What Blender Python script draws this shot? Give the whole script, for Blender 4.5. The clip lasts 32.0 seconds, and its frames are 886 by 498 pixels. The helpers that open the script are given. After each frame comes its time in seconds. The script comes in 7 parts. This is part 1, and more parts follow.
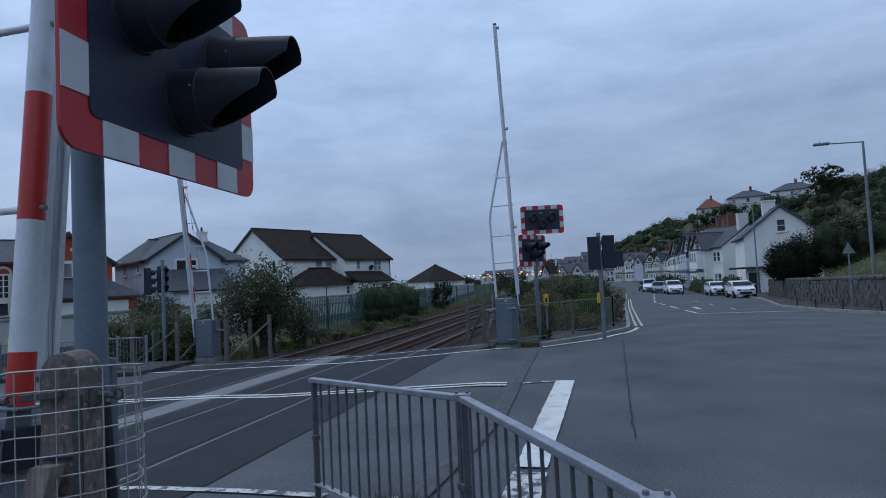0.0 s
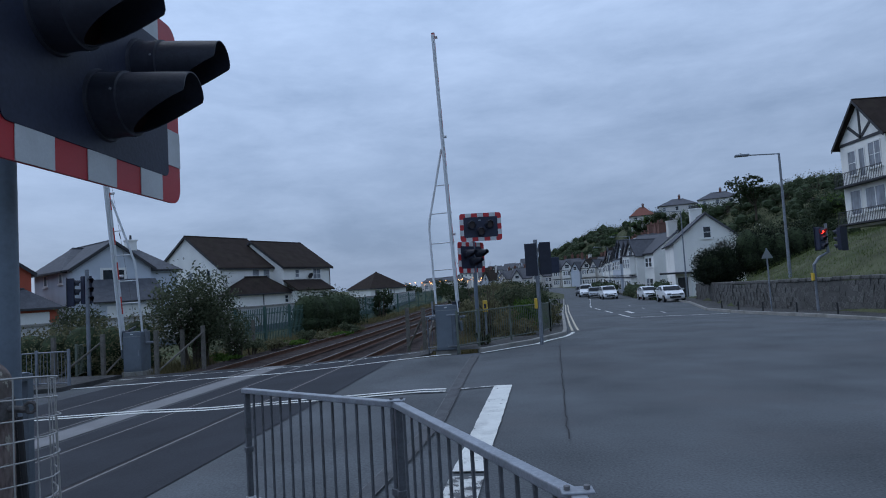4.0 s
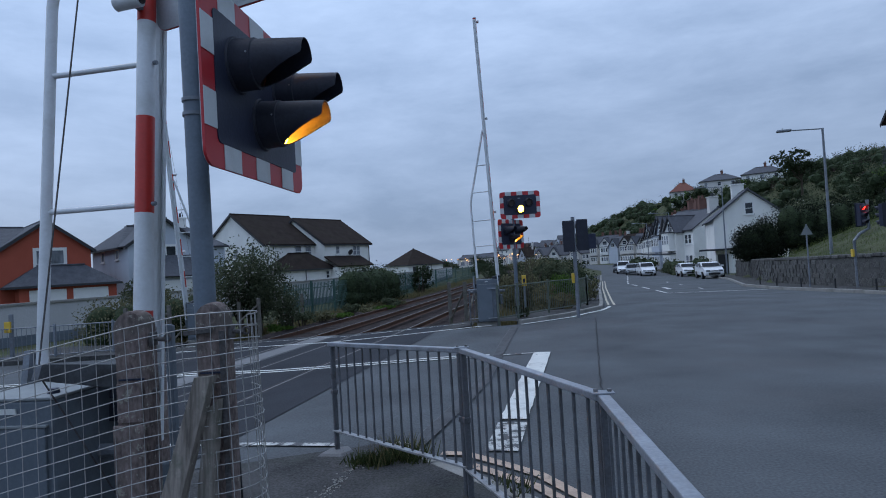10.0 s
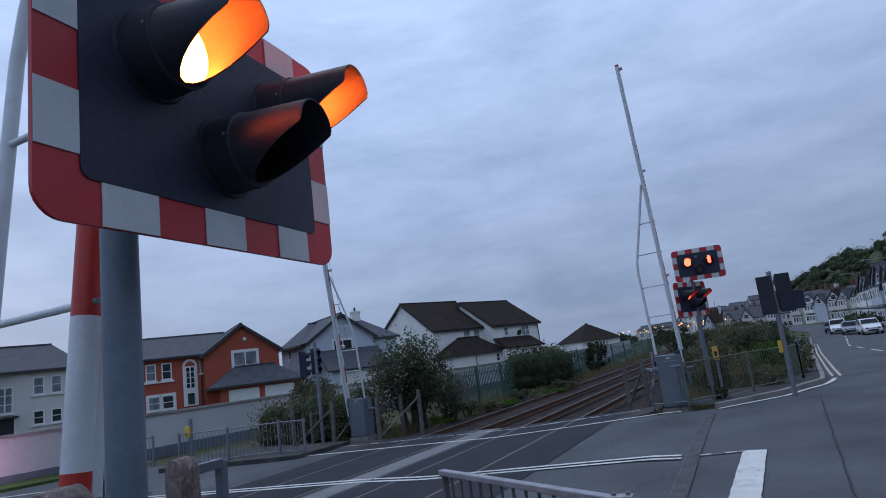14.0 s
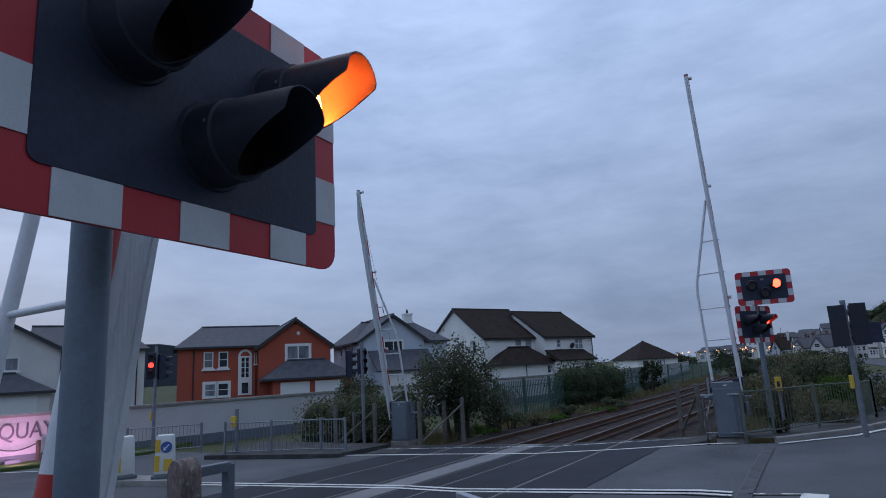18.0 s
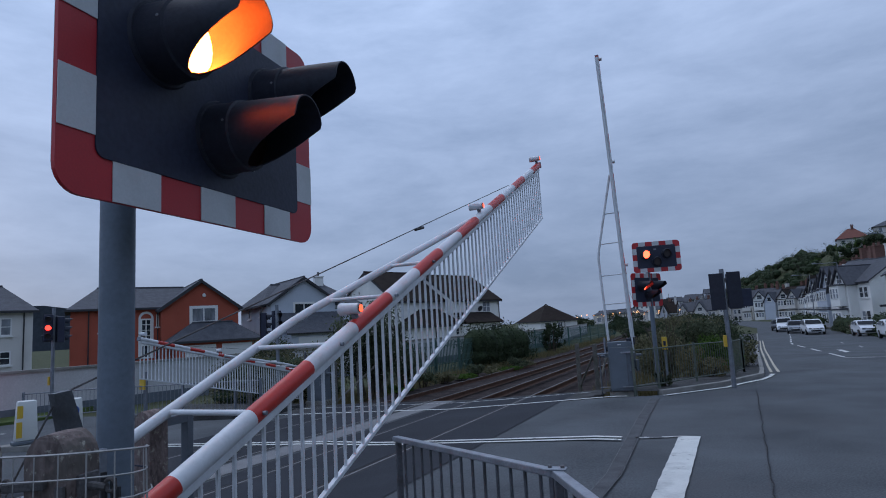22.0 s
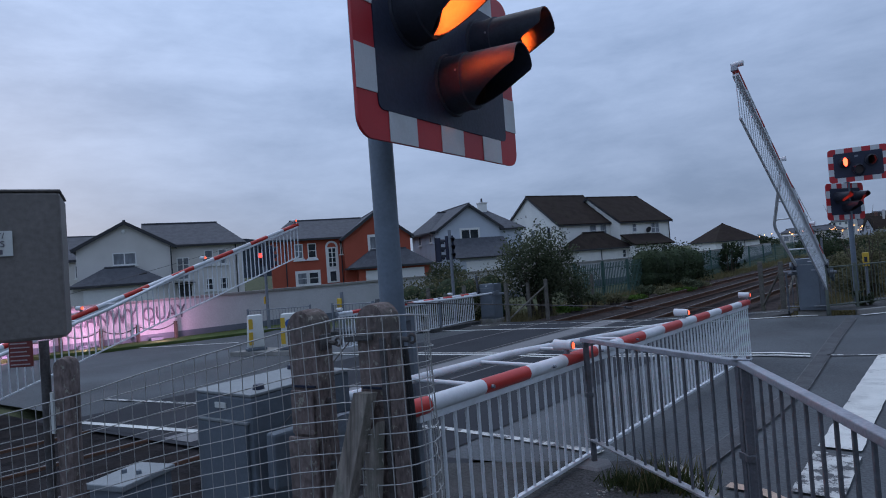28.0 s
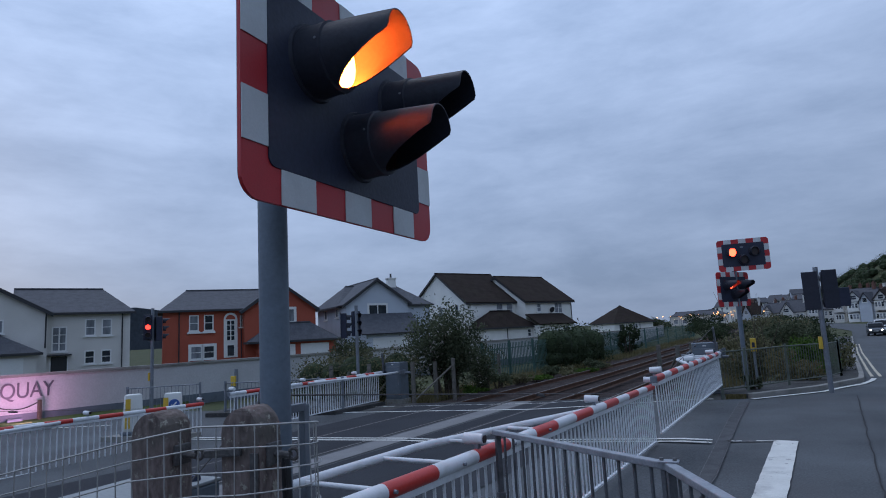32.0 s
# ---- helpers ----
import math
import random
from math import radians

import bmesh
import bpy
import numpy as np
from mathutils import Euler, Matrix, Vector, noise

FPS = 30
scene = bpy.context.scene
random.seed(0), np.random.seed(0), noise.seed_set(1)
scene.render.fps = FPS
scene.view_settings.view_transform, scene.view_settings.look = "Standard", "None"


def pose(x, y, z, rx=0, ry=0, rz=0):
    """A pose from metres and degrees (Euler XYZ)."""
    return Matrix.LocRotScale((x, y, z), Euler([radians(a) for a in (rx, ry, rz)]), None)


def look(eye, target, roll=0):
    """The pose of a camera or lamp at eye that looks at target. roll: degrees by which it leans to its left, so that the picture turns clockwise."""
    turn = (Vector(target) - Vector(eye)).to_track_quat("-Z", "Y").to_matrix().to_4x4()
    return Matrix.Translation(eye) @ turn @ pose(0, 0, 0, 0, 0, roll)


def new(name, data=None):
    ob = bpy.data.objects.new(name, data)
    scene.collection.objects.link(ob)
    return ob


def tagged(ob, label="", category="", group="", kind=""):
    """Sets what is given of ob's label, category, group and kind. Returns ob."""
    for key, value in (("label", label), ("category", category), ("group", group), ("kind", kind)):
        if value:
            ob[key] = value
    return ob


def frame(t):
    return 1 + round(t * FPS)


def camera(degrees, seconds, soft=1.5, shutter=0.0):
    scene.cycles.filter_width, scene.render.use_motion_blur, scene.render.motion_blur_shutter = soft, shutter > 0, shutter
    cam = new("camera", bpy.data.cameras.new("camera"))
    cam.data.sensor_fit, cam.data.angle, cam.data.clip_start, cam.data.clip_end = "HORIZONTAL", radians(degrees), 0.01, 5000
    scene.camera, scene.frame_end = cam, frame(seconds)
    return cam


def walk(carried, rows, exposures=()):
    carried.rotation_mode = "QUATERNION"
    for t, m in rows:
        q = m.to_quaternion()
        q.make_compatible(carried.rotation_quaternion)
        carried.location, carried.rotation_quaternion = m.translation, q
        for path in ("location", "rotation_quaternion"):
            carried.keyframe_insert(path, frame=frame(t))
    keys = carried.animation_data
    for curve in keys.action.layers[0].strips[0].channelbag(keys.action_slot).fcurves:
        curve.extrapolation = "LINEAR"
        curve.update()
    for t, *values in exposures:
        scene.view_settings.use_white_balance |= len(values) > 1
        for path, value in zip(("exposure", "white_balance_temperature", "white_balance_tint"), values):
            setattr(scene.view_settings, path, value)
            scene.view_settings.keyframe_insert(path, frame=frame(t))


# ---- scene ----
cam = camera(72.1, 32.0, soft=1.0)
PATH = [
    (0, (0.412, 0.039, 1.799), (0.116, 2.115, 1.909), -2.8),
    (0.5, (0.432, 0.054, 1.798), (0.237, 2.143, 1.890), -2.9),
    (1, (0.450, 0.065, 1.793), (0.297, 2.157, 1.899), -3.0),
    (1.5, (0.465, 0.056, 1.799), (0.419, 2.151, 1.922), -3.3),
    (2, (0.479, 0.037, 1.801), (0.406, 2.131, 1.936), -3.6),
    (2.5, (0.493, 0.022, 1.803), (0.412, 2.116, 1.951), -3.9),
    (3, (0.495, 0.022, 1.802), (0.390, 2.115, 1.940), -3.6),
    (3.5, (0.492, 0.026, 1.801), (0.387, 2.119, 1.940), -3.5),
    (5.5, (0.306, -0.255, 1.746), (0.259, 1.844, 1.754), -3.3),
    (6, (0.306, -0.412, 1.751), (0.205, 1.686, 1.741), -3.7),
    (6.5, (0.326, -0.607, 1.761), (0.072, 1.478, 1.777), -5.6),
    (7, (0.309, -0.694, 1.768), (0.143, 1.399, 1.784), -5.1),
    (7.5, (0.265, -0.780, 1.768), (0.166, 1.317, 1.719), -5.2),
    (8, (0.274, -0.824, 1.771), (0.161, 1.273, 1.776), -3.9),
    (8.5, (0.322, -0.841, 1.764), (0.155, 1.253, 1.786), -4.2),
    (9, (0.339, -0.857, 1.767), (0.134, 1.233, 1.802), -4.1),
    (9.5, (0.347, -0.806, 1.758), (0.109, 1.279, 1.810), -3.6),
    (10, (0.355, -0.869, 1.757), (0.134, 1.219, 1.809), -3.3),
    (10.5, (0.369, -0.895, 1.763), (0.093, 1.185, 1.849), -4.0),
    (11, (0.376, -0.834, 1.778), (0.062, 1.241, 1.876), -4.5),
    (11.5, (0.329, -0.557, 1.788), (-0.053, 1.505, 1.920), -3.8),
    (12, (0.345, -0.349, 1.805), (-0.064, 1.701, 2.003), -4.9),
    (12.5, (0.414, -0.017, 1.822), (-0.198, 1.972, 2.105), -4.7),
    (13, (0.401, 0.321, 1.825), (-0.251, 2.285, 2.186), -5.1),
    (13.5, (0.391, 0.536, 1.814), (-0.303, 2.484, 2.182), -6.6),
    (15.6, (0.452, 1.008, 1.836), (-0.409, 2.886, 2.207), -5.5),
    (16, (0.456, 1.025, 1.827), (-0.397, 2.919, 2.136), -5.2),
    (16.5, (0.497, 1.043, 1.833), (-0.417, 2.899, 2.195), -4.6),
    (17, (0.528, 1.038, 1.846), (-0.470, 2.845, 2.232), -4.3),
    (17.5, (0.521, 1.019, 1.847), (-0.429, 2.850, 2.240), -3.7),
    (18, (0.472, 0.977, 1.858), (-0.447, 2.820, 2.267), -3.1),
    (18.5, (0.429, 0.811, 1.838), (-0.502, 2.655, 2.220), -2.6),
    (19, (0.341, 0.668, 1.838), (-0.536, 2.548, 2.156), -2.4),
    (19.5, (0.351, 0.591, 1.838), (-0.450, 2.508, 2.147), -2.1),
    (20, (0.399, 0.511, 1.832), (-0.438, 2.414, 2.134), -2.6),
    (20.5, (0.416, 0.461, 1.833), (-0.351, 2.399, 2.085), -2.1),
    (21, (0.428, 0.457, 1.843), (-0.287, 2.407, 2.151), -2.4),
    (21.5, (0.452, 0.489, 1.850), (-0.268, 2.441, 2.140), -2.9),
    (22, (0.471, 0.487, 1.850), (-0.180, 2.465, 2.118), -3.2),
    (22.5, (0.474, 0.467, 1.834), (-0.071, 2.486, 2.025), -3.6),
    (23, (0.478, 0.436, 1.823), (-0.004, 2.475, 1.961), -3.2),
    (23.5, (0.484, 0.391, 1.830), (-0.030, 2.417, 2.017), -3.0),
    (24, (0.468, 0.342, 1.835), (-0.086, 2.354, 2.070), -3.1),
    (24.5, (0.458, 0.196, 1.789), (-0.076, 2.217, 2.006), -3.8),
    (25, (0.456, -0.017, 1.782), (-0.065, 2.015, 1.886), -3.9),
    (25.5, (0.489, -0.054, 1.773), (-0.090, 1.965, 1.822), -3.2),
    (26, (0.448, 0.043, 1.787), (-0.197, 2.041, 1.796), -4.1),
    (26.5, (0.411, 0.030, 1.773), (-0.562, 1.891, 1.720), -3.9),
    (28.5, (0.524, -0.043, 1.777), (-0.647, 1.699, 1.840), -4.1),
    (29, (0.526, -0.034, 1.774), (-0.647, 1.707, 1.825), -4.3),
    (29.5, (0.532, -0.039, 1.778), (-0.622, 1.715, 1.857), -4.3),
    (30, (0.524, -0.033, 1.781), (-0.651, 1.704, 1.889), -4.1),
    (30.5, (0.537, -0.039, 1.778), (-0.635, 1.701, 1.878), -4.1),
    (31, (0.500, -0.008, 1.780), (-0.563, 1.800, 1.877), -3.9),
    (31.5, (0.408, 0.098, 1.796), (-0.496, 1.980, 2.015), -1.8),
    (32, (0.326, 0.286, 1.825), (-0.544, 2.177, 2.111), -3.0),
]
walk(cam, [(t, look(eye, target, roll)) for t, eye, target, roll in PATH], [(0, 0.2, 6480, 10), (3.5, 0.2, 6500, 10), (9, 0.3, 6520, 10), (11.5, 0.27, 6500, 11), (13, 0.2, 6500, 13), (16, 0.04, 6500, 14), (21, 0.0, 6500, 13.5), (26, 0.08, 6500, 13), (32, 0.06, 6500, 12.5)])

# ---------------- light: overcast dusk ----------------
world = bpy.data.worlds.new("dusk_sky")
scene.world = world
world.use_nodes = True
wn, wl = world.node_tree.nodes, world.node_tree.links
wn.clear()
w_out = wn.new("ShaderNodeOutputWorld")
w_bg = wn.new("ShaderNodeBackground")
w_sky = wn.new("ShaderNodeTexSky")
w_sky.sky_type = "NISHITA"
w_sky.sun_disc = False
w_sky.sun_elevation = radians(14)
w_sky.sun_rotation = radians(-70)
w_gam = wn.new("ShaderNodeMixRGB")
w_gam.blend_type = "MULTIPLY"
w_gam.inputs["Fac"].default_value = 1.0
w_gam.inputs["Color2"].default_value = (0.05, 0.05, 0.05, 1)
w_tc = wn.new("ShaderNodeTexCoord")
w_map = wn.new("ShaderNodeMapping")
w_map.inputs["Scale"].default_value = (1.5, 1.5, 5.0)
w_map.inputs["Rotation"].default_value = (0.1, 0.06, 0.4)
w_no = wn.new("ShaderNodeTexNoise")
w_no.inputs["Scale"].default_value = 2.8
w_no.inputs["Detail"].default_value = 10.0
w_no.inputs["Roughness"].default_value = 0.62
w_no.inputs["Distortion"].default_value = 0.15
w_rmp = wn.new("ShaderNodeValToRGB")
w_rmp.color_ramp.elements[0].position = 0.3
w_rmp.color_ramp.elements[0].color = (0.282, 0.393, 0.6, 1)
w_rmp.color_ramp.elements[1].position = 0.74
w_rmp.color_ramp.elements[1].color = (0.425, 0.561, 0.812, 1)
w_sep = wn.new("ShaderNodeSeparateXYZ")
w_h = wn.new("ShaderNodeMapRange")
w_h.inputs["From Min"].default_value = 0.0
w_h.inputs["From Max"].default_value = 0.55
w_h.inputs["To Min"].default_value = 0.63
w_h.inputs["To Max"].default_value = 1.28
w_side = wn.new("ShaderNodeMapRange")
w_side.inputs["From Min"].default_value = -1.0
w_side.inputs["From Max"].default_value = 1.0
w_side.inputs["To Min"].default_value = 1.2
w_side.inputs["To Max"].default_value = 0.84
w_lev = wn.new("ShaderNodeMath")
w_lev.operation = "MULTIPLY"
w_mul = wn.new("ShaderNodeMixRGB")
w_mul.blend_type = "MULTIPLY"
w_mul.inputs["Fac"].default_value = 1.0
w_mix = wn.new("ShaderNodeMixRGB")
w_mix.inputs["Fac"].default_value = 0.92
wl.new(w_tc.outputs["Generated"], w_map.inputs["Vector"])
wl.new(w_map.outputs["Vector"], w_no.inputs["Vector"])
wl.new(w_no.outputs["Fac"], w_rmp.inputs["Fac"])
wl.new(w_tc.outputs["Generated"], w_sep.inputs["Vector"])
wl.new(w_sep.outputs["Z"], w_h.inputs["Value"])
wl.new(w_rmp.outputs["Color"], w_mul.inputs["Color1"])
wl.new(w_sep.outputs["X"], w_side.inputs["Value"])
wl.new(w_h.outputs["Result"], w_lev.inputs[0])
wl.new(w_side.outputs["Result"], w_lev.inputs[1])
wl.new(w_lev.outputs[0], w_mul.inputs["Color2"])
wl.new(w_sky.outputs["Color"], w_gam.inputs["Color1"])
wl.new(w_gam.outputs["Color"], w_mix.inputs["Color1"])
wl.new(w_mul.outputs["Color"], w_mix.inputs["Color2"])
wl.new(w_mix.outputs["Color"], w_bg.inputs["Color"])
wl.new(w_bg.outputs["Background"], w_out.inputs["Surface"])
w_bg.inputs["Strength"].default_value = 1.0

sun_data = bpy.data.lights.new("sun", "SUN")
sun_data.energy = 0.62
sun_data.angle = radians(40)
sun_data.color = (0.9, 0.93, 1.0)
sun = new("sun", sun_data)
sun.matrix_world = look((0, 0, 60), (26, -12, 0))


# ---------------- materials ----------------
def mat(name, color, rough=0.7, metal=0.0, var=0.15, scale=6.0, fine=90.0, bump=0.15, emit=None, strength=0.0, dirt=None, piece=0.0, stretch=None):
    """A procedural surface: two scales of tone, optional stains, fine relief."""
    m = bpy.data.materials.new(name)
    m.use_nodes = True
    n, l = m.node_tree.nodes, m.node_tree.links
    b = n["Principled BSDF"]
    b.inputs["Roughness"].default_value = rough
    b.inputs["Metallic"].default_value = metal
    tc = n.new("ShaderNodeTexCoord")
    big, small = n.new("ShaderNodeTexNoise"), n.new("ShaderNodeTexNoise")
    big.inputs["Scale"].default_value, big.inputs["Detail"].default_value = scale, 4.0
    small.inputs["Scale"].default_value, small.inputs["Detail"].default_value = fine, 3.0
    at = tc.outputs["Object"]
    if stretch:
        mp = n.new("ShaderNodeMapping")
        mp.inputs["Scale"].default_value = stretch
        l.new(at, mp.inputs["Vector"])
        at = mp.outputs["Vector"]
    l.new(at, big.inputs["Vector"])
    l.new(at, small.inputs["Vector"])
    add = n.new("ShaderNodeMath")
    add.operation = "ADD"
    l.new(big.outputs["Fac"], add.inputs[0])
    l.new(small.outputs["Fac"], add.inputs[1])
    rng = n.new("ShaderNodeMapRange")
    rng.inputs["From Min"].default_value, rng.inputs["From Max"].default_value = 0.7, 1.3
    rng.inputs["To Min"].default_value, rng.inputs["To Max"].default_value = 1 - var, 1 + var
    l.new(add.outputs[0], rng.inputs["Value"])
    mul = n.new("ShaderNodeMixRGB")
    mul.blend_type = "MULTIPLY"
    mul.inputs["Fac"].default_value = 1.0
    mul.inputs["Color1"].default_value = (*color, 1)
    l.new(rng.outputs["Result"], mul.inputs["Color2"])
    last = mul.outputs["Color"]
    if piece:
        oi = n.new("ShaderNodeObjectInfo")
        pr = n.new("ShaderNodeMapRange")
        pr.inputs["To Min"].default_value, pr.inputs["To Max"].default_value = 1 - piece, 1 + piece
        l.new(oi.outputs["Random"], pr.inputs["Value"])
        pm = n.new("ShaderNodeMixRGB")
        pm.blend_type = "MULTIPLY"
        pm.inputs["Fac"].default_value = 1.0
        l.new(last, pm.inputs["Color1"])
        l.new(pr.outputs["Result"], pm.inputs["Color2"])
        last = pm.outputs["Color"]
    if dirt:
        dn = n.new("ShaderNodeTexNoise")
        dn.inputs["Scale"].default_value, dn.inputs["Detail"].default_value = scale * 0.6, 8.0
        dn.inputs["Roughness"].default_value = 0.65
        l.new(tc.outputs["Object"], dn.inputs["Vector"])
        dr = n.new("ShaderNodeValToRGB")
        dr.color_ramp.elements[0].position, dr.color_ramp.elements[1].position = 0.5, 0.68
        l.new(dn.outputs["Fac"], dr.inputs["Fac"])
        df = n.new("ShaderNodeMath")
        df.operation = "MULTIPLY"
        df.inputs[1].default_value = 0.75
        l.new(dr.outputs["Color"], df.inputs[0])
        dm = n.new("ShaderNodeMixRGB")
        dm.inputs["Color2"].default_value = (*dirt, 1)
        l.new(df.outputs[0], dm.inputs["Fac"])
        l.new(last, dm.inputs["Color1"])
        last = dm.outputs["Color"]
    l.new(last, b.inputs["Base Color"])
    if bump:
        bp = n.new("ShaderNodeBump")
        bp.inputs["Strength"].default_value = bump
        bp.inputs["Distance"].default_value = 0.01
        l.new(small.outputs["Fac"], bp.inputs["Height"])
        l.new(bp.outputs["Normal"], b.inputs["Normal"])
    if emit:
        b.inputs["Emission Color"].default_value = (*emit, 1)
        b.inputs["Emission Strength"].default_value = strength
    return m


M = {}
M["asphalt"] = mat("asphalt", (0.079, 0.086, 0.092), 0.88, var=0.42, scale=0.6, fine=42, bump=0.5, dirt=(0.085, 0.085, 0.088))
M["asphalt_dark"] = mat("crossing_rubber", (0.04, 0.042, 0.048), 0.8, var=0.2, scale=0.8, fine=50, bump=0.3)
M["pavement"] = mat("pavement_tarmac", (0.06, 0.059, 0.059), 0.9, var=0.6, scale=2.2, fine=48, bump=0.9, dirt=(0.05, 0.055, 0.045))
M["kerb"] = mat("kerb_concrete", (0.26, 0.25, 0.23), 0.85, var=0.2, scale=2, fine=60, bump=0.3, dirt=(0.12, 0.12, 0.1))
M["paint"] = mat("road_paint", (0.62, 0.62, 0.58), 0.7, var=0.12, scale=3, fine=70, bump=0.3, dirt=(0.3, 0.3, 0.29))
M["paint_worn"] = mat("worn_road_paint", (0.5, 0.5, 0.47), 0.7, var=0.2, scale=6, fine=70, bump=0.3, dirt=(0.12, 0.12, 0.12))


def wear(m, amount, scale, under=(0.068, 0.069, 0.072)):
    """Flaked paint: ragged patches where the surface under it shows through."""
    n, l = m.node_tree.nodes, m.node_tree.links
    b = n["Principled BSDF"]
    src = b.inputs["Base Color"].links[0].from_socket
    tc = n.new("ShaderNodeTexCoord")
    no = n.new("ShaderNodeTexNoise")
    no.inputs["Scale"].default_value, no.inputs["Detail"].default_value, no.inputs["Roughness"].default_value = scale, 9.0, 0.72
    l.new(tc.outputs["Object"], no.inputs["Vector"])
    r = n.new("ShaderNodeValToRGB")
    r.color_ramp.elements[0].position, r.color_ramp.elements[1].position = amount, amount + 0.035
    r.color_ramp.elements[0].color, r.color_ramp.elements[1].color = (1, 1, 1, 1), (0, 0, 0, 1)
    l.new(no.outputs["Fac"], r.inputs["Fac"])
    mx = n.new("ShaderNodeMixRGB")
    mx.inputs["Color2"].default_value = (*under, 1)
    l.new(r.outputs["Color"], mx.inputs["Fac"])
    l.new(src, mx.inputs["Color1"])
    l.new(mx.outputs["Color"], b.inputs["Base Color"])


wear(M["paint"], 0.36, 5.0)
wear(M["paint_worn"], 0.46, 6.0)
M["yellow"] = mat("yellow_paint", (0.5, 0.45, 0.34), 0.7, var=0.2, scale=5, fine=60, bump=0.2, dirt=(0.2, 0.18, 0.14))
M["salmon"] = mat("faded_orange_paint", (0.46, 0.335, 0.25), 0.75, var=0.2, scale=5, fine=60, bump=0.2, dirt=(0.3, 0.23, 0.18))
wear(M["salmon"], 0.37, 7.0)
M["panel"] = mat("concrete_panel", (0.165, 0.163, 0.165), 0.85, var=0.18, scale=2, fine=60, bump=0.3)
M["seam"] = mat("old_bitumen_joint", (0.066, 0.068, 0.072), 0.9, var=0.45, scale=4, fine=60, bump=0.2)
M["seam_edge"] = mat("bitumen_edge", (0.1, 0.1, 0.104), 0.85, var=0.5, scale=5, fine=60, bump=0.2)
M["seal"] = mat("bitumen_seal", (0.038, 0.037, 0.039), 0.8, var=0.35, scale=4, fine=60, bump=0.2)
M["grass"] = mat("grass", (0.075, 0.105, 0.035), 0.9, var=0.45, scale=1.2, fine=40, bump=0.8, dirt=(0.1, 0.11, 0.035))
M["earth"] = mat("rough_ground", (0.075, 0.08, 0.045), 0.95, var=0.5, scale=0.7, fine=25, bump=0.8, dirt=(0.045, 0.065, 0.025))
M["ballast"] = mat("ballast", (0.046, 0.036, 0.034), 0.95, var=0.7, scale=3, fine=22, bump=1.0, dirt=(0.035, 0.028, 0.026))
M["ballast_dark"] = mat("oily_ballast", (0.024, 0.022, 0.023), 0.95, var=0.6, scale=4, fine=25, bump=1.0, dirt=(0.034, 0.028, 0.026))
M["rust"] = mat("rusty_rail", (0.12, 0.066, 0.046), 0.8, var=0.3, scale=5, fine=60, bump=0.3)
M["steel"] = mat("worn_steel", (0.17, 0.165, 0.165), 0.6, 0.3, var=0.15, scale=6, fine=60, bump=0.1)
M["galv"] = mat("galvanised_steel", (0.2, 0.22, 0.25), 0.55, 0.35, var=0.18, scale=8, fine=70, bump=0.15, dirt=(0.14, 0.15, 0.16))
# guard rail: shade on uprights and sky light on flats painted into the steel
M["galv_dark"] = mat("dark_galvanised_steel", (0.098, 0.105, 0.118), 0.6, 0.15, var=0.25, scale=9, fine=70, bump=0.2, dirt=(0.05, 0.048, 0.046))
M["galv_skylit"] = mat("skylit_galvanised_steel", (0.3, 0.31, 0.32), 0.6, 0.2, var=0.3, scale=12, fine=70, bump=0.2, dirt=(0.16, 0.15, 0.14))
M["galv_rail"] = mat("skylit_galvanised_handrail", (0.275, 0.295, 0.325), 0.5, 0.3, var=0.2, scale=8, fine=70, bump=0.15, dirt=(0.2, 0.21, 0.22))
M["grey_paint"] = mat("grey_paint", (0.14, 0.175, 0.215), 0.55, 0.1, var=0.12, scale=5, fine=60, bump=0.1, dirt=(0.1, 0.12, 0.15))
M["cab_grey"] = mat("cabinet_grey", (0.125, 0.15, 0.175), 0.6, 0.1, var=0.12, scale=4, fine=60, bump=0.1, dirt=(0.09, 0.1, 0.11))
M["cab_lid"] = mat("cabinet_lid", (0.23, 0.25, 0.255), 0.6, 0.1, var=0.12, scale=4, fine=60, bump=0.1, dirt=(0.17, 0.18, 0.19))
M["black"] = mat("matt_black", (0.028, 0.033, 0.057), 0.5, var=0.2, scale=6, fine=60, bump=0.1)
M["visor"] = mat("visor_black", (0.024, 0.027, 0.04), 0.55, var=0.2, scale=8, fine=60, bump=0.1)
M["red"] = mat("reflective_red", (0.46, 0.02, 0.028), 0.45, var=0.08, scale=5, fine=150, bump=0.05)
M["white"] = mat("reflective_white", (0.55, 0.57, 0.58), 0.5, var=0.07, scale=5, fine=150, bump=0.05, dirt=(0.45, 0.46, 0.46))
M["boom_white"] = mat("boom_white", (0.66, 0.68, 0.7), 0.4, var=0.06, scale=6, fine=60, bump=0.05, dirt=(0.5, 0.51, 0.5))
M["boom_red"] = mat("boom_red", (0.5, 0.03, 0.02), 0.4, var=0.08, scale=6, fine=60, bump=0.05)
M["sign_back"] = mat("aluminium_back", (0.2, 0.22, 0.22), 0.6, 0.2, var=0.08, scale=3, fine=60, bump=0.05)
M["sheet_back"] = mat("bare_aluminium", (0.4, 0.42, 0.44), 0.5, 0.4, var=0.1, scale=3, fine=60, bump=0.05)
M["brace_wood"] = mat("pale_silvered_wood", (0.235, 0.205, 0.178), 0.95, var=0.5, scale=14, fine=60, bump=0.8, dirt=(0.12, 0.125, 0.1), stretch=(1, 1, 0.09))
M["timber"] = mat("weathered_timber", (0.195, 0.152, 0.14), 0.95, var=0.5, scale=9, fine=60, bump=1.0, dirt=(0.125, 0.115, 0.1), stretch=(1, 1, 0.45))
